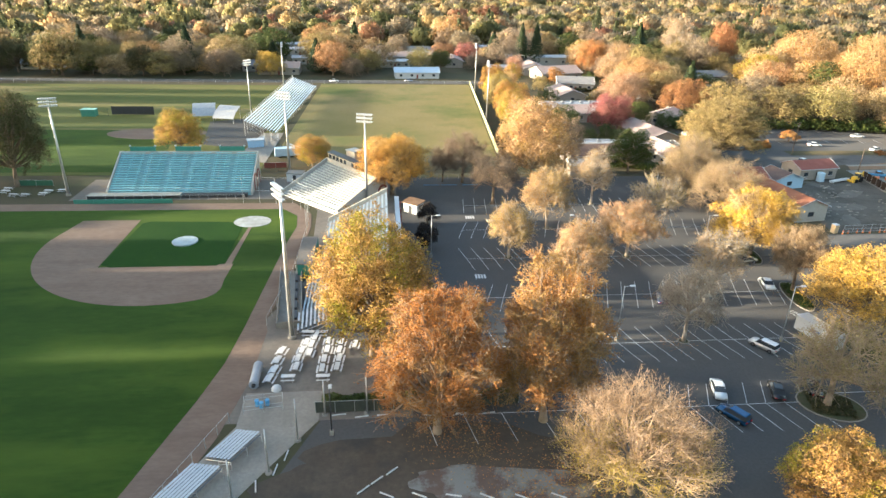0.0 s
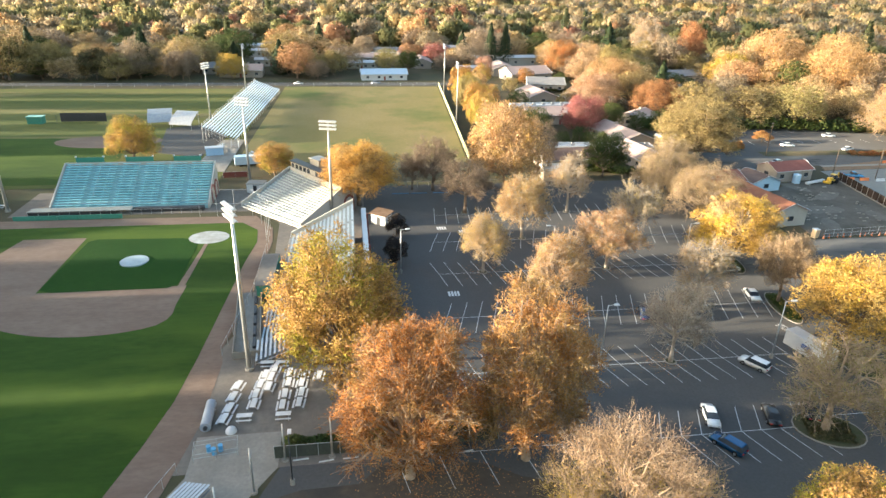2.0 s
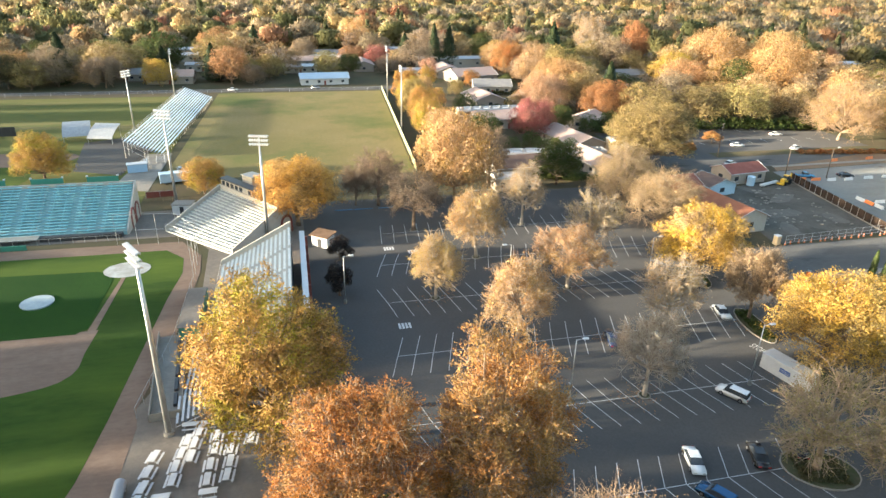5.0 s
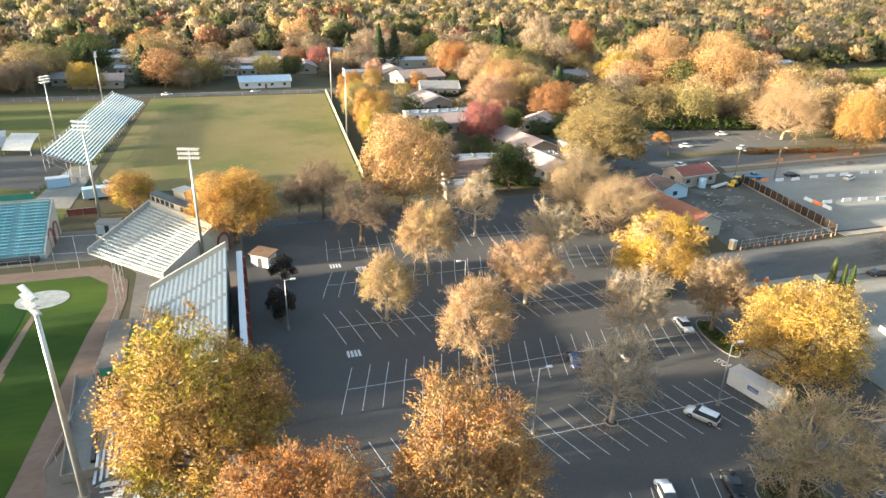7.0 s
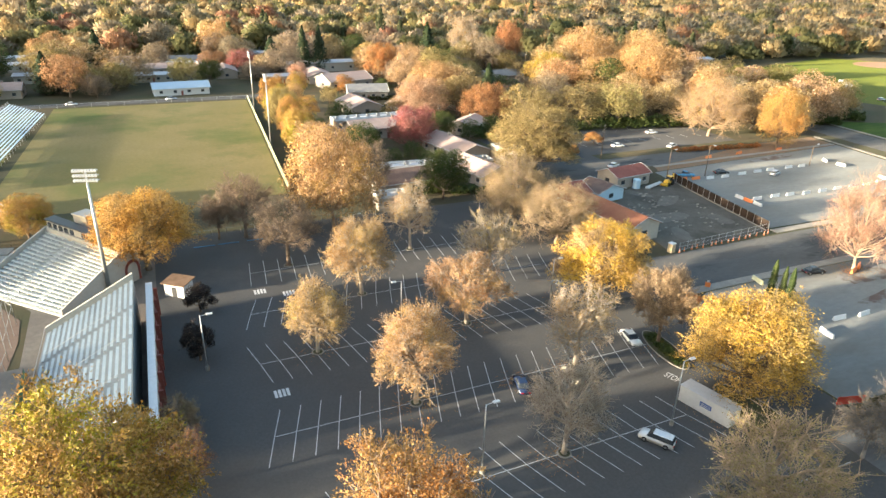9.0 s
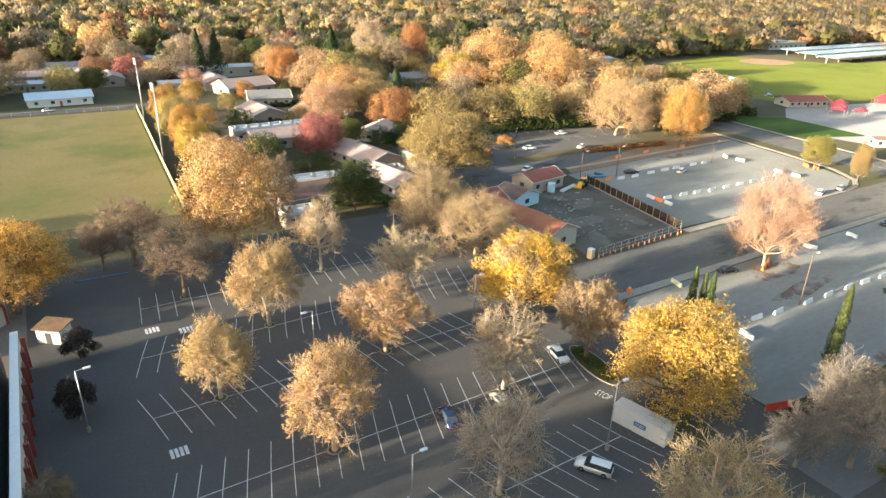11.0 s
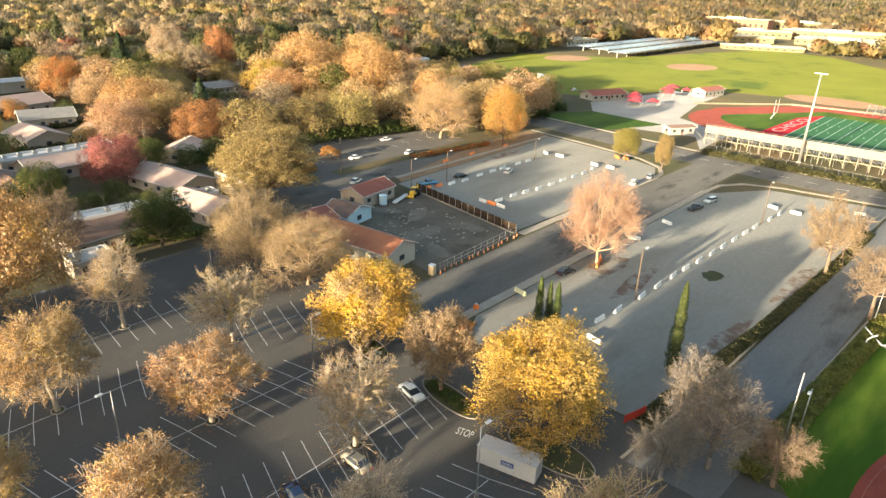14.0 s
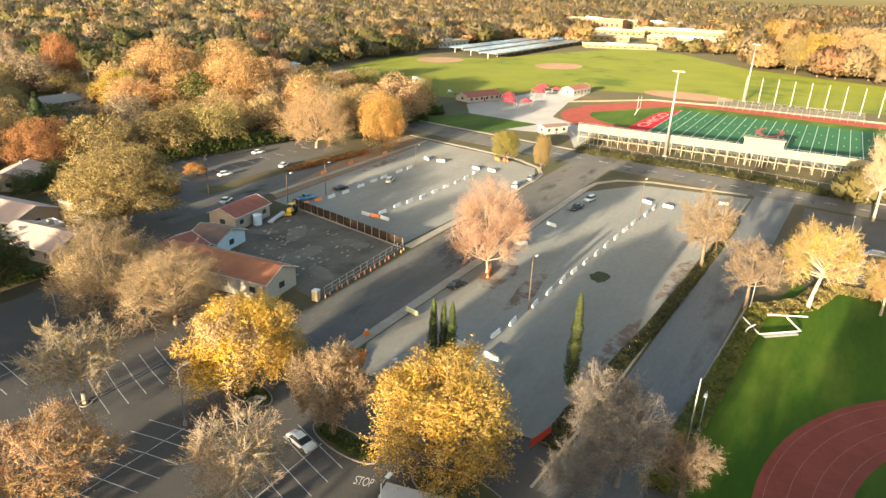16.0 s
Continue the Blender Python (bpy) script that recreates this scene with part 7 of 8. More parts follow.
def flat_block(x, y, length, width, turn, h, label, units=6):
    """A flat-roofed wing with a white parapet and rooftop air units."""
    t = thing("apartment_wing", label, "apartment house", x, y, 0, turn, "apartment wings")
    a, b = length / 2, width / 2
    part("wall", block(-a, a, -b, b, 0, h), STUCCO, t)
    for s in (-1, 1):
        part("parapet", block(-a, a, *sorted((s * b, s * (b - 0.3))), h, h + 0.7), WHITE, t)
        part("parapet", block(*sorted((s * a, s * (a - 0.3))), -b + 0.3, b - 0.3, h, h + 0.7), WHITE, t)
        for k in range(int(length / 4)):
            wx = -a + 2 + k * 4
            part("window", block(wx - 0.6, wx + 0.6, *sorted((s * b, s * (b + 0.04))), h * 0.35, h * 0.35 + 1.2), GLASS, t)
    part("roof_sheet", block(-a + 0.3, a - 0.3, -b + 0.3, b - 0.3, h, h + 0.1), ROOF["white"], t)
    for k in range(units):
        ux = -a + 1.8 + (length - 3.6) * k / max(1, units - 1)
        u = part("air_unit", block(ux - 0.6, ux + 0.6, -0.5, 0.5, h + 0.1, h + 1.25, 0.04), GALV, t)
        part("fan_grille", pipe((ux, 0, h + 1.25), (ux, 0, h + 1.3), 0.4, 0.4, 12), DARK, u)


WALLS = {"tan": STUCCO, "brown": STUCCO, "grey": GREY_WALL, "white": CREAM, "blue": WHITE}
WORDS = {"tan": "stucco house with a tan shingle roof", "brown": "stucco house with a brown shingle roof", "grey": "grey house with a grey shingle roof",
         "white": "pale house with a white coated roof", "blue": "white house with a pale blue metal roof"}
for i, (x, y, a, b, turn, h, key) in enumerate(HOUSES):
    house(x, y, a, b, turn, h, ROOF[key], WALLS[key], WORDS[key], 0.36 if key != "white" else 0.12, 0.6, i % 3 == 0)
flat_block(77, 191, 40, 5, -4, 4.2, "low apartment wing with a white parapet and air units", 7)
flat_block(82, 256, 32, 6, 3, 4.4, "low apartment wing with a white parapet and air units", 8)
flat_block(108, 196, 6, 14, 8, 4.6, "white-edged apartment end with air units", 2)
flat_block(59, 171.0, 8, 5, 0, 3.2, "pale apartment end wall facing the car park", 2)
# the buildings round the dirt yard
house(103.8, 143.0, 27.0, 9.0, 97, 3.9, ROOF["rust"], CREAM, "long cream building with a worn rust-red roof", 0.42, 0.5)
house(103.0, 157.5, 9.0, 9.0, 7, 3.9, ROOF["red"], CREAM, "cream annexe with a dull red roof", 0.4, 0.5)
house(115.0, 159.0, 8.0, 9.5, 100, 2.9, ROOF["brown"], BLUE_WALL, "pale blue shed with a dark brown roof", 0.35, 0.5, False, 2)
house(129.5, 167.4, 13.0, 8.0, 8, 3.4, ROOF["red"], STUCCO, "beige outbuilding with a dull red roof", 0.4, 0.4, False, 3)
t = thing("water_tank", "pale blue upright water tank beside the outbuilding", "tank", 130.0, 162.0)
part("tank", pipe((0, 0, 0), (0, 0, 2.6), 1.1, 1.1, 18), BLUE_WALL, t, smooth=False)
part("lid", pipe((0, 0, 2.6), (0, 0, 2.85), 1.0, 0.3, 18), BLUE_WALL, t)
t = thing("pipe_rack", "stack of pale pipes on a low rack", "pipes", 135.5, 160.5, 0, 20)
for k in range(6):
    part("pipe", pipe((-4, (k % 3) * 0.35, 0.5 + (k // 3) * 0.3), (4, (k % 3) * 0.35, 0.5 + (k // 3) * 0.3), 0.14), WHITE, t)
for sx in (-3, 3):
    part("trestle", block(sx - 0.1, sx + 0.1, -0.2, 1.0, 0.02, 0.36), GALV, t)

# pale rubble and dusty patches on the yard
PALE_DUST = surface("pale_dust", (0.15, 0.138, 0.118), (0.115, 0.106, 0.09), 0.5, 2.0, 0.95, bump=0.4)
for k, (x, y, rx, ry) in enumerate(((122, 140, 7, 3.0), (131, 150, 6, 2.2), (117, 130, 5, 2.0), (134, 134, 4, 2.4), (127, 158, 5, 1.8))):
    blotch("dust_patch", x, y, rx, ry, 30 * k, 0.036, PALE_DUST, "pale dusty patch on the dirt yard", 50 + k, "dust patch")
bm = bmesh.new()
rk = random.Random(12)
for k in range(90):
    x, y = rk.uniform(112, 137), rk.uniform(128, 158)
    if x < 112 + (y - 128) * 0.2:
        continue
    a, b = rk.uniform(0.12, 0.5), rk.uniform(0.08, 0.25)
    box(bm, x - a, x + a, y - b, y + b, 0.03, rk.uniform(0.1, 0.3))
tagged(part("rubble", bm, CONCRETE), "pale broken rubble scattered over the yard", "rubble", "", "stuff")

# yellow digger
t = thing("wheel_loader", "yellow wheeled digger with a cab at the yard fence", "digger", 140.8, 161.0, 0, 200)
YEL = paint("machine_yellow", (0.65, 0.4, 0.03), 0.4)
part("chassis", block(-1.6, 1.5, -0.7, 0.7, 0.7, 1.3, 0.06), YEL, t)
part("bonnet", block(0.3, 1.6, -0.6, 0.6, 1.3, 1.8, 0.08), YEL, t)
cabp = part("cab", block(-1.0, 0.3, -0.65, 0.65, 1.3, 2.6, 0.05), GLASS, t)
part("cab_roof", block(-1.1, 0.4, -0.75, 0.75, 2.6, 2.75, 0.03), YEL, cabp)
for sx, r in ((-1.0, 0.75), (1.1, 0.55)):
    for sy in (-0.85, 0.85):
        part("wheel", pipe((sx, sy - 0.2, r), (sx, sy + 0.2, r), r, r, 16), RUBBER_TYRE, t)
part("boom", pipe((-1.5, 0, 1.2), (-2.6, 0, 3.0), 0.16, 0.14, 6), YEL, t)
part("stick", pipe((-2.6, 0, 3.0), (-3.1, 0, 1.3), 0.13, 0.1, 6), YEL, t)
part("bucket", block(-3.4, -2.8, -0.4, 0.4, 0.7, 1.3, 0.05), DARK, t)
part("loader_bucket", block(1.9, 2.6, -1.0, 1.0, 0.25, 0.85, 0.06), YEL, t)

# dark board fence of the yard
t = thing("board_fence", "dark weathered board fence round the dirt yard", "fence", 0, 0, 0, 0)
p0, p1 = Vector((138.9, 124.2, 0)), Vector((145.7, 164.9, 0))
nb = 118
bm_me = None
for k in range(nb):
    p = p0.lerp(p1, k / nb)
    if bm_me is None:
        o = part("board", block(-0.02, 0.02, 0.0, 0.33, 0.02, 2.25, 0.004), surface("fence_board", (0.035, 0.024, 0.018), (0.055, 0.038, 0.028), 0.8, 4.0, 0.85, vary=0.3), t)
        bm_me = o.data
    else:
        o = new("board", bm_me)
        o.parent = t
    o.matrix_basis = pose(p.x + random.uniform(-0.01, 0.01), p.y, random.uniform(-0.03, 0.03), 0, 0, -9.5)
for k in range(17):
    p = p0.lerp(p1, k / 16)
    part("post", block(p.x - 0.12, p.x - 0.04, p.y, p.y + 0.08, 0, 2.35), GALV, t)
t = thing("sill_kerb", "pale concrete kerb along the board fence", "kerb", 0, 0, 0, 0)
bm = bmesh.new()
hull(bm, [(138.1, 124.2, 0), (138.4, 124.2, 0), (145.2, 164.9, 0), (144.9, 164.9, 0), (138.1, 124.2, 0.25), (138.4, 124.2, 0.25), (145.2, 164.9, 0.25), (144.9, 164.9, 0.25)])
part("kerb", bm, CONCRETE, t)
mesh_fence("wire gate fence along the yard's street side", [(109.5, 122.4), (139.0, 124.2)], 1.8, 2.4, (0.05, 0.5, 1.0))
# orange cones and drums along the fence
cone_me = None
for i in range(16):
    x = 108.5 + i * 1.9 + random.uniform(-0.4, 0.4)
    y = 121.6 + i * 0.06 + random.uniform(-0.25, 0.25)
    t = thing("traffic_cone", "orange and white traffic cone at the fence", "traffic cone", x, y, 0.03, 0, "traffic cones")
    part("cone", pipe((0, 0, 0.05), (0, 0, 0.95), 0.2, 0.05, 10), ORANGE, t)
    part("band", pipe((0, 0, 0.45), (0, 0, 0.62), 0.14, 0.11, 10), WHITE, t)
    part("foot", block(-0.25, 0.25, -0.25, 0.25, 0, 0.06), DARK, t)
t = thing("portable_toilet", "cream portable toilet with a white roof", "toilet cabin", 106.9, 122.2, 0, 10)
part("cabin", block(-0.6, 0.6, -0.6, 0.6, 0.1, 2.1, 0.04), paint("beige_plastic", (0.62, 0.48, 0.28), 0.5), t)
part("roof", block(-0.65, 0.65, -0.65, 0.65, 2.1, 2.3, 0.06), WHITE, t)
part("door", block(-0.45, 0.45, -0.63, -0.6, 0.2, 2.0), paint("beige_door", (0.55, 0.42, 0.25), 0.5), t)
part("skid", block(-0.6, 0.6, -0.6, 0.6, 0.02, 0.1), DARK, t)

# utility poles with cross arms and wires
WP = []
for x, y, h in ((139.0, 190.6, 11.4), (100.0, 235.0, 12.0), (205.0, 352.0, 14.0)):
    t = thing("utility_pole", "brown wooden utility pole with cross arms", "utility pole", x, y, 0, 40, "utility poles")
    part("pole", pipe((0, 0, 0), (0, 0, h), 0.17, 0.12, 8), WOODFENCE, t)
    for dz in (0.4, 1.4):
        arm = part("cross_arm", block(-1.3, 1.3, -0.06, 0.06, h - dz - 0.1, h - dz), WOODFENCE, t)
        for k in (-1.2, -0.4, 0.4, 1.2):
            part("insulator", pipe((k, 0, h - dz), (k, 0, h - dz + 0.18), 0.05), WHITE, arm)
    WP.append((x, y, h))
for dz, off in ((0.4, -0.8), (0.4, 0.8), (1.4, 0.0)):
    t = thing("overhead_wire", "thin dark overhead wire between poles", "wire", 0, 0, 0, 0, "overhead wires")
    bm = bmesh.new()
    (xa, ya, ha), (xb, yb, hb) = WP[0], WP[1]
    prev = None
    for k in range(13):
        u = k / 12
        p = Vector((xa + (xb - xa) * u + off, ya + (yb - ya) * u + off, ha - dz + (hb - ha) * u - 2.2 * u * (1 - u)))
        if prev:
            rod(bm, prev, p, 0.022, 0.022, 3)
        prev = p
    part("wire", bm, DARK, t)


# ---- hedges ----
def hedge(label, pts, width, height, leaf, per, size=0.2, seed=3):
    rng = np.random.default_rng(seed)
    cs = []
    for (x0, y0), (x1, y1) in zip(pts, pts[1:]):
        L = math.hypot(x1 - x0, y1 - y0)
        n = int(L * per)
        u = rng.uniform(size=n)
        w = rng.uniform(-1, 1, size=n)
        nx, ny = -(y1 - y0) / L, (x1 - x0) / L
        lump = 0.75 + 0.25 * np.sin(u * L * 1.3) * np.sin(u * L * 0.37 + 1)
        z = height * lump * np.sqrt(np.maximum(0.02, 1 - w * w * 0.8)) * rng.uniform(0.35, 1.0, size=n)
        cs.append(np.stack([x0 + (x1 - x0) * u + nx * w * width / 2, y0 + (y1 - y0) * u + ny * w * width / 2, z], axis=1))
    cs = np.concatenate(cs)
    up = np.tile(np.array([0, 0, 0.8]), (len(cs), 1))
    me = quads_mesh("hedge", leaf_quads(rng, cs, size, up))
    me.materials.append(LEAF[leaf])
    return tagged(new("hedge", me), label, "hedge", "", "stuff")


hedge("low dark green hedge along the drive", [(92, 68.6), (106, 67.7), (133, 65.0), (180, 62.2), (205, 61.4)], 2.6, 1.4, "deep", 170)
hedge("yellow-green ivy bank beside the sports field", [(92, 54.6), (110, 53.0), (137, 50.6), (153, 49.4)], 3.6, 1.3, "ivy", 230)
hedge("yellow-green ivy bank at the end of the sports field", [(152, 49.4), (160, 42.0), (172, 38.0), (176, 10.0)], 5.0, 1.3, "olive", 220)
hedge("dark hedge behind the screened fence", [(-9.5, 64.0), (2, 64.2), (17, 64.0)], 2.4, 1.7, "green", 190)
hedge("low shrubs on the long island", [(77.5, 87.0), (78.6, 96.0)], 2.4, 0.8, "green", 160)
hedge("low shrubs on the island by the yellow tree", [(78.6, 107.0), (79.6, 114.0)], 2.4, 0.7, "green", 160)
hedge("ivy on the planted island", [(60.0, 60.2), (65.6, 58.3)], 5.0, 0.4, "deep", 300)
hedge("olive-green shrubs below the stadium", [(258, 125), (256, 60), (250, 28)], 7.0, 2.0, "deep", 120, 0.3)
hedge("dark shrubs by the plaza lawn", [(262, 200), (272, 225), (290, 205)], 10.0, 5.0, "green", 160, 0.45)
hedge("reddish weeds at the street edge", [(90, 101), (97, 104)], 3.0, 0.8, "rust", 120)
hedge("dark shrubs among the apartments", [(62, 182), (76, 178), (88, 172)], 5.0, 2.6, "green", 130, 0.3)
hedge("orange low hedge at the far car park", [(128, 200), (136, 201)], 5.0, 3.0, "orange", 220, 0.3)
hedge("orange-brown shrubs along the side street", [(170, 190.5), (205, 186)], 3.5, 1.6, "rust", 120, 0.25)

hedge("dark green shrubs along the far car park", [(112, 228), (150, 232), (206, 222)], 9.0, 5.5, "green", 130, 0.4)
hedge("low green shrubs before the houses", [(74, 279), (100, 281)], 4.0, 2.4, "green", 110, 0.3, 11)
hedge("low olive shrubs before the houses", [(86, 309), (110, 311)], 4.0, 2.2, "deep", 110, 0.3, 12)
hedge("low green shrubs before the wide house", [(84, 340), (112, 341)], 4.0, 2.2, "green", 110, 0.3, 13)
hedge("low olive shrubs by the apartment wing", [(66, 251), (98, 252)], 3.0, 1.8, "deep", 110, 0.3, 14)
# fallen leaves: small drifts on the asphalt
rng0 = np.random.default_rng(77)
cs = []
for cx, cy, r, n in ((10, 56, 11, 900), (20, 45, 14, 2200), (51, 93, 4, 260), (60, 93, 5, 260), (48, 77, 6, 200), (62, 60, 6, 260), (78, 92, 5, 260), (35, 93, 7, 220), (137, 101, 7, 900), (26, 112, 6, 160),
                     (52, 111, 6, 160), (75, 112, 8, 300), (75, 76, 8, 400)):
    a, rr = rng0.uniform(0, 6.283, n), r * np.sqrt(rng0.uniform(0, 1, n)) * rng0.uniform(0.3, 1, n)
    cs.append(np.stack([cx + rr * np.cos(a), cy + rr * np.sin(a) * 0.8, np.full(n, 0.06)], axis=1))
cs = np.concatenate(cs)
q = leaf_quads(rng0, cs, 0.09, np.tile(np.array([0, 0, 4.0]), (len(cs), 1)))
me = quads_mesh("fallen_leaves", q)
me.materials.append(LEAF["orange"])
tagged(new("fallen_leaves", me), "scattered orange fallen leaves on the asphalt", "leaf litter", "", "stuff")

# ---- entrance sign of the drive, goal and small field things ----
t = thing("banner_sign", "red banner sign on two posts under the trees", "sign", 91.6, 69.4, 0, -15)
part("panel", block(-2.2, 2.2, -0.05, 0.05, 1.0, 2.3, 0.02), paint("red_banner", (0.5, 0.05, 0.03), 0.6), t)
for sx in (-1.8, 1.8):
    part("post", pipe((sx, 0.1, 0), (sx, 0.1, 2.4), 0.06), WOODFENCE, t)
t = thing("football_goal", "white fallen football goal lying on the grass", "goal", 144.0, 45.0, 0.05, -48)
r = 0.14
part("crossbar", pipe((-4.2, 0, 0.5), (4.2, 0, 0.5), r), WHITE, t)
part("upright", pipe((-4.2, 0, 0.5), (-4.2, 5.0, 1.2), r), WHITE, t)
part("upright", pipe((4.2, 0, 0.5), (4.2, 4.0, 1.2), r), WHITE, t)
part("side_bar", pipe((1.0, 5.2, 1.3), (8.4, 3.6, 1.2), r), WHITE, t)
bm = bmesh.new()
for k in range(6):
    a0, a1 = k * math.pi / 10, (k + 1) * math.pi / 10
    rod(bm, (-4.2 - 2.4 * math.sin(a0), 1.6 - 0.2 * k, 0.3 + 1.2 * math.cos(a0)), (-4.2 - 2.4 * math.sin(a1), 1.6 - 0.2 * (k + 1), 0.3 + 1.2 * math.cos(a1)), r, r, 8)
part("gooseneck", bm, WHITE, t)
part("pad", block(-3.6, 3.4, -0.7, 0.3, 0.0, 0.3, 0.08), GALV, t)
LANE_PAINT = surface("faded_lane_paint", (0.3, 0.18, 0.16), (0.22, 0.1, 0.085), 0.6, 3.0, 0.85)
for i, (rx, ry) in enumerate(((45.4, 0), (42.9, 0), (40.4, 0), (37.9, 0))):
    t = thing("lane_line", "thin white lane line on the red track", "lane line", 0, 0, 0, 0, "lane lines")
    bm = bmesh.new()
    o, q2 = arc(97, -2.5, rx, -20, 200, 60), arc(97, -2.5, rx - 0.05, -20, 200, 60)
    vo, vi = [bm.verts.new((*p, 0.078)) for p in o], [bm.verts.new((*p, 0.078)) for p in q2]
    for k in range(60):
        bm.faces.new((vo[k], vo[k + 1], vi[k + 1], vi[k]))
    part("line", bm, LANE_PAINT, t)


# ---- the stadium ----
STADIUM = surface("weathered_cream_steel", (0.2, 0.175, 0.12), (0.245, 0.215, 0.15), 0.4, 3.0, 0.7)
t = bleachers("long stadium bleachers seen from behind on steel columns", 287.5, 79.0, 92.5, 105.0, 14, 0.42, 0.9, 1.2, ALU)
part("rear_panel", block(-52.5, 52.5, 12.6, 12.75, 4.7, 7.5), STADIUM, t)
for k in range(27):
    x0 = -52 + k * 4
    part("column", block(x0 - 0.14, x0 + 0.14, 12.2, 12.6, 0, 4.7), STADIUM, t)
    part("brace", pipe((x0, 12.3, 1.2), (x0 + 4, 12.3, 4.3), 0.09, 0.09, 4), STADIUM, t)
part("beam", block(-52.5, 52.5, 12.2, 12.6, 2.4, 2.7), STADIUM, t)
t = thing("press_box", "cream press box above the stadium bleachers", "press box", 277.0, 63.5, 0, 92.5)
part("wall", block(-6.5, 6.5, -1.6, 1.6, 7.0, 10.2), STADIUM, t)
part("roof", block(-7.0, 7.0, -2.0, 2.0, 10.2, 10.5), STADIUM, t)
for s in (-5, 0, 5):
    part("support", pipe((s, 0, 0), (s, 0, 7.0), 0.2, 0.2, 8), GALV, t)
for k in range(5):
    part("window", block(-6 + k * 2.5, -4.2 + k * 2.5, -1.66, -1.6, 8.2, 9.4), GLASS, t)
mesh_fence("tall wire fence along the cross street", [(262, 126), (259, 60), (256, 28)], 2.4, 4.0)
t = thing("yard_lines", "white yard lines of the football field", "field lines", 0, 0, 0, 0)
for k in range(22):
    y = 113.0 - k * 4.572
    part("yard_line", block(314.0, 384.0 - k * 0.05, y - 0.12, y + 0.12, 0.075, 0.083), WHITE_LINE, t)
    for hx in (338, 358):
        part("hash_mark", block(hx, hx + 2.4, y - 2.4, y - 2.1, 0.075, 0.083), WHITE_LINE, t)
slab("end_zone", [(308, 123.4), (366, 121.4), (383.5, 113.3), (312, 113.3)], 0.095, paint("red_end_zone", (0.34, 0.012, 0.02), 0.92), "red painted end zone", category="end zone")
o = painted("CHICO", 347, 117.8, 6.0, 0, 0.1)
o.matrix_basis = pose(345, 117.9, 0.1, 0, 0, 180 + 178) @ Matrix.Diagonal((2.3, 1.15, 1, 1))
o.data.materials[0] = CREAM
tagged(o, "pale letters painted on the red end zone", "field lettering")
t = thing("field_emblem", "red and white ring painted at midfield", "field lettering", 0, 0, 0, 0)
bm = bmesh.new()
o1, i1 = arc(350, 67, 12, 40, 320, 30, 6), arc(350, 67, 9, 40, 320, 30, 4)
vo, vi = [bm.verts.new((*p, 0.1)) for p in o1], [bm.verts.new((*p, 0.1)) for p in i1]
for k in range(30):
    bm.faces.new((vo[k], vo[k + 1], vi[k + 1], vi[k]))
part("ring", bm, paint("red_turf_paint", (0.45, 0.06, 0.05), 0.8), t)
t = thing("goal_post", "white football goal post behind the end zone", "goal", 352, 128, 0, 0)
part("crossbar", pipe((-2.8, 0, 3.2), (2.8, 0, 3.2), 0.12), WHITE, t)
part("stem", pipe((0, 1.5, 0), (0, 0, 3.2), 0.16), WHITE, t)
for s in (-2.8, 2.8):
    part("upright", pipe((s, 0, 3.2), (s, 0, 9.5), 0.08), WHITE, t)
t = thing("stadium_wall", "pale low wall on the far side of the stadium", "wall", 0, 0, 0, 0)
for (x0, y0), (x1, y1) in zip([(363, 172), (405, 135), (412, 97), (413, 20), (412, -60)], [(405, 135), (412, 97), (413, 20), (412, -60), (411, -90)]):
    bm = bmesh.new()
    hull(bm, [(x0, y0, 0), (x1, y1, 0), (x1 + 0.5, y1, 0), (x0 + 0.5, y0, 0), (x0, y0, 0.8), (x1, y1, 0.8), (x1 + 0.5, y1, 0.8), (x0 + 0.5, y0, 0.8)])
    part("wall", bm, STADIUM, t)
bleachers("far stadium bleachers in cream metal", 405.0, 65.0, -90, 70.0, 7, 0.4, 0.9, 0.8, STADIUM)
for k in range(14):
    t = thing("net_pole", "tall pale net pole beyond the stadium", "post", 444 - k * 1.2, 91 - k * 8.5, 0, 0, "net poles")
    part("pole", pipe((0, 0, 0), (0, 0, 14.0), 0.28, 0.2, 8), CREAM, t)
    part("collar", pipe((0, 0, 0), (0, 0, 0.6), 0.4, 0.4, 8), CONCRETE, t)
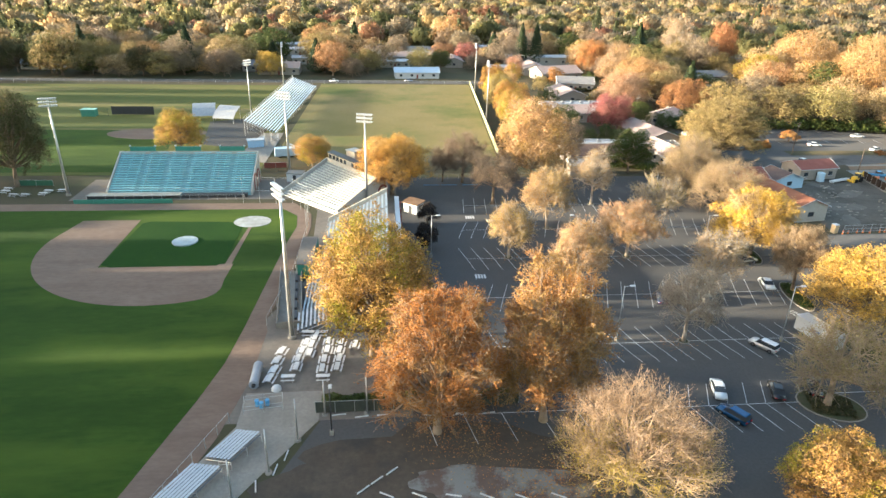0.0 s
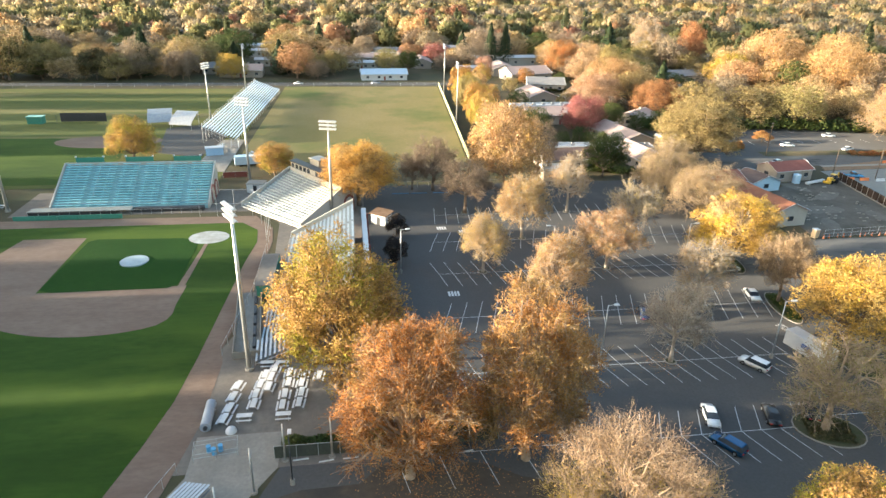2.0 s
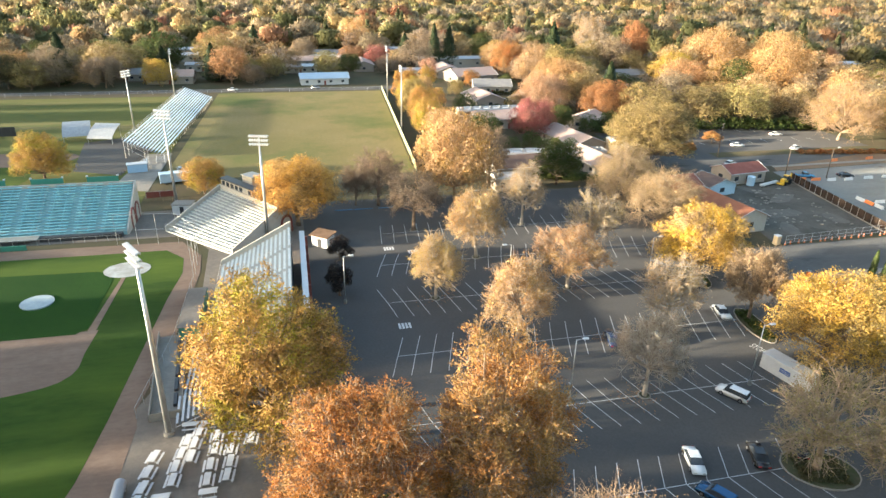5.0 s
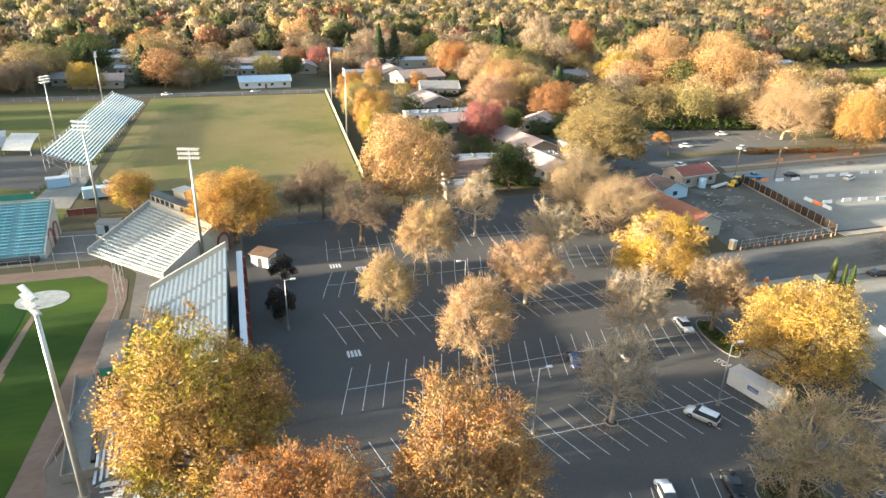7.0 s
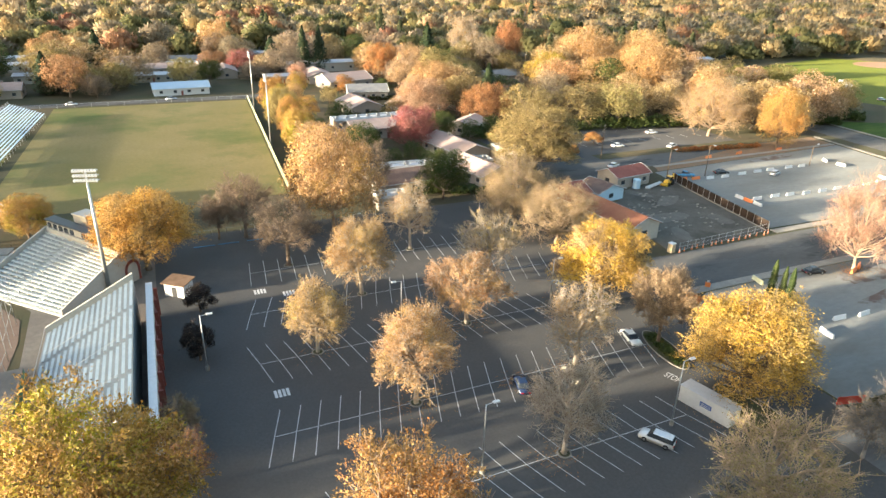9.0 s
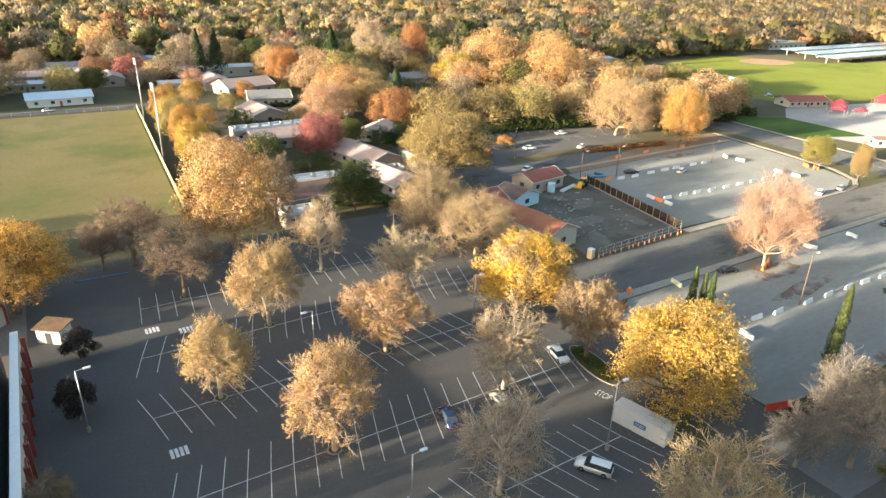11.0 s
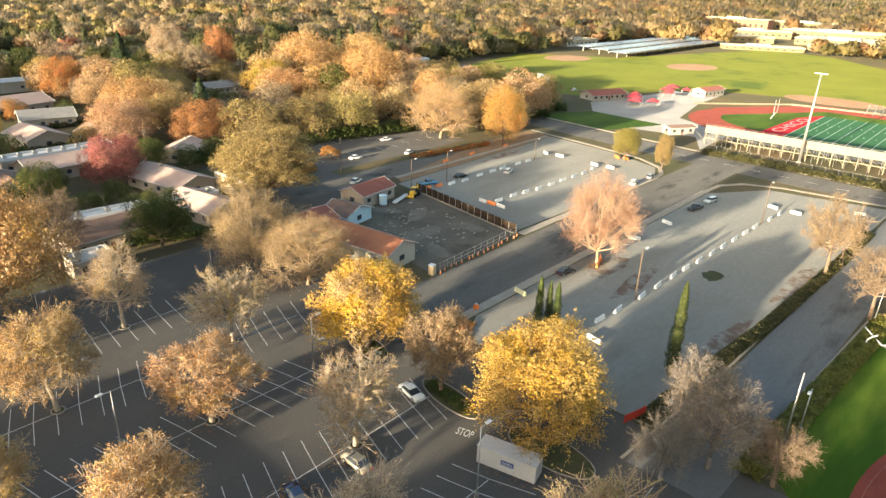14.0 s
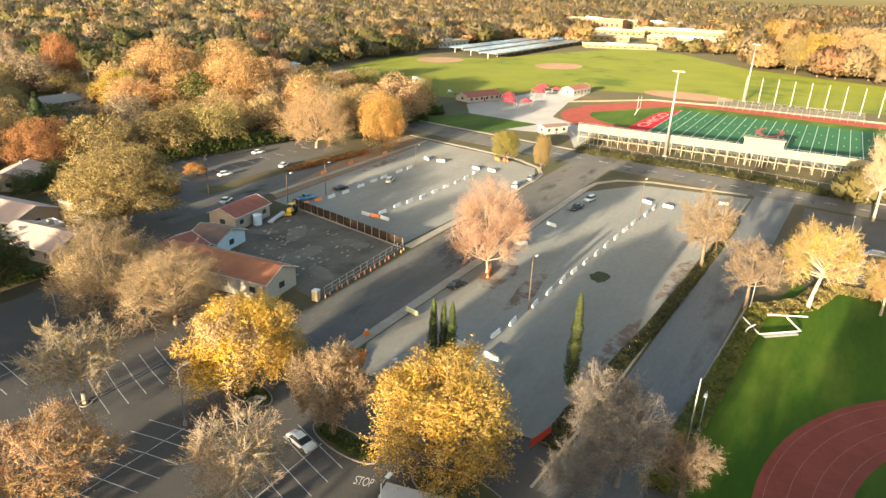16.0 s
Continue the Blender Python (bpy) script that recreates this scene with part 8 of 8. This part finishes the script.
# plaza: kiosk, tents, small buildings
house(338.0, 212.0, 22.0, 11.0, -20, 3.2, ROOF["red"], CREAM, "plaza building with a broad dull red roof", 0.3, 1.5, False, 6)
house(399.0, 178.0, 20.0, 8.0, -10, 3.6, ROOF["red"], CREAM, "cream field house with a red roof", 0.35, 0.6, False, 5)
house(284.0, 146.0, 12.0, 5.0, -30, 3.0, ROOF["brown"], CREAM, "small ticket building at the plaza", 0.2, 0.8, False, 3)
RED_TENT = paint("red_canvas", (0.55, 0.05, 0.06), 0.7)
for x, y, s in ((332, 190, 7), (343, 196, 8), (385, 196, 8), (398, 199, 8), (372, 190, 6), (352, 200, 6), (338, 183, 6), (392, 188, 5)):
    t = thing("canopy_tent", "red canopy tent on the plaza", "canopy", x, y, 0, 15, "red canopies")
    bm = bmesh.new()
    v = [bm.verts.new(p) for p in ((-s / 2, -s / 2, 2.6), (s / 2, -s / 2, 2.6), (s / 2, s / 2, 2.6), (-s / 2, s / 2, 2.6), (0, 0, 4.2), (0, 0, 2.9))]
    for i in range(4):
        bm.faces.new((v[i], v[(i + 1) % 4], v[4]))
        bm.faces.new((v[(i + 1) % 4], v[i], v[5]))
    part("canopy", bm, RED_TENT, t)
    for sx in (-1, 1):
        for sy in (-1, 1):
            part("leg", pipe((sx * s / 2.1, sy * s / 2.1, 0), (sx * s / 2.1, sy * s / 2.1, 2.7), 0.06), WHITE, t)
t = thing("box_trailer", "long white box trailer at the playing fields", "trailer", 364.0, 268.0, 0, 52)
part("body", block(-8, 8, -1.4, 1.4, 0.9, 4.0, 0.05), WHITE, t)
for sx in (-6, -4.8, 5):
    part("wheel", pipe((sx, -1.3, 0.5), (sx, 1.3, 0.5), 0.5, 0.5, 12), RUBBER_TYRE, t)
# school: long solar carports and flat buildings
SOLAR = surface("solar_panel_roof", (0.22, 0.27, 0.34), (0.28, 0.33, 0.4), 0.1, 1.0, 0.25)
for k, (xa, ya, xb, yb) in enumerate(((540, 312, 790, 318), (552, 336, 800, 342), (565, 360, 810, 366))):
    t = thing("solar_carport", "long carport roofed with pale blue solar panels", "carport", (xa + xb) / 2, (ya + yb) / 2, 0, 1.4, "solar carports")
    hl = (xb - xa) / 2
    part("roof", block(-hl, hl, -8.5, 8.5, 4.4, 4.7), SOLAR, t)
    part("fascia", block(-hl - 0.1, hl + 0.1, -8.8, -8.5, 4.2, 4.9), WHITE, t)
    for j in range(14):
        part("column", block(-hl + 2 + j * (2 * hl - 4) / 13 - 0.25, -hl + 2 + j * (2 * hl - 4) / 13 + 0.25, -0.3, 0.3, 0, 4.4), CREAM, t)
YEL_WALL = surface("sunny_stucco", (0.22, 0.175, 0.1), (0.26, 0.21, 0.125), 0.1, 1.0, 0.85)
YEL_ROOF = surface("sunny_roof_coating", (0.4, 0.35, 0.24), (0.48, 0.42, 0.3), 0.05, 1.0, 0.9)
BRICK = surface("brick_wall", (0.34, 0.16, 0.1), (0.4, 0.2, 0.13), 0.2, 2.0, 0.85)
SCHOOL = ((838, 190, 88, 44, 4.5, -80, YEL_WALL, "long flat-roofed cream school building"), (762, 262, 78, 22, 3.8, -62, YEL_WALL, "low cream classroom wing beside the playing field"),
          (930, 215, 110, 60, 7, -82, YEL_WALL, "broad cream school block with a pale roof"), (1050, 250, 130, 70, 10, -85, YEL_WALL, "large sunlit school gymnasium"),
          (1118, 408, 92, 40, 17, -85, BRICK, "tall brick school hall with a pale roof"), (985, 340, 90, 40, 8, -75, YEL_WALL, "cream school wing among the trees"),
          (868, 318, 70, 24, 6, -70, YEL_WALL, "low cream school wing with windows"), (620, 400, 60, 16, 5, 0, CREAM, "low white school wing beside the carports"),
          (1190, 330, 110, 50, 14, -85, YEL_WALL, "large pale school theatre block"))
for x, y, a, b, h, turn, m, lab in SCHOOL:
    t = thing("school_building", lab, "school", x, y, 0, turn, "school buildings")
    part("wall", block(-a / 2, a / 2, -b / 2, b / 2, 0, h), m, t)
    part("roof", block(-a / 2 - 0.8, a / 2 + 0.8, -b / 2 - 0.8, b / 2 + 0.8, h, h + 0.8), YEL_ROOF, t)
    for k in range(int(a / 8)):
        part("window", block(-a / 2 + 2 + k * 8, -a / 2 + 5 + k * 8, -b / 2 - 0.1, -b / 2, h * 0.4, h * 0.65), GLASS, t)
    part("roof_plant", block(-a * 0.2, a * 0.1, -b * 0.2, b * 0.2, h + 0.8, h + 2.4), GALV, t)
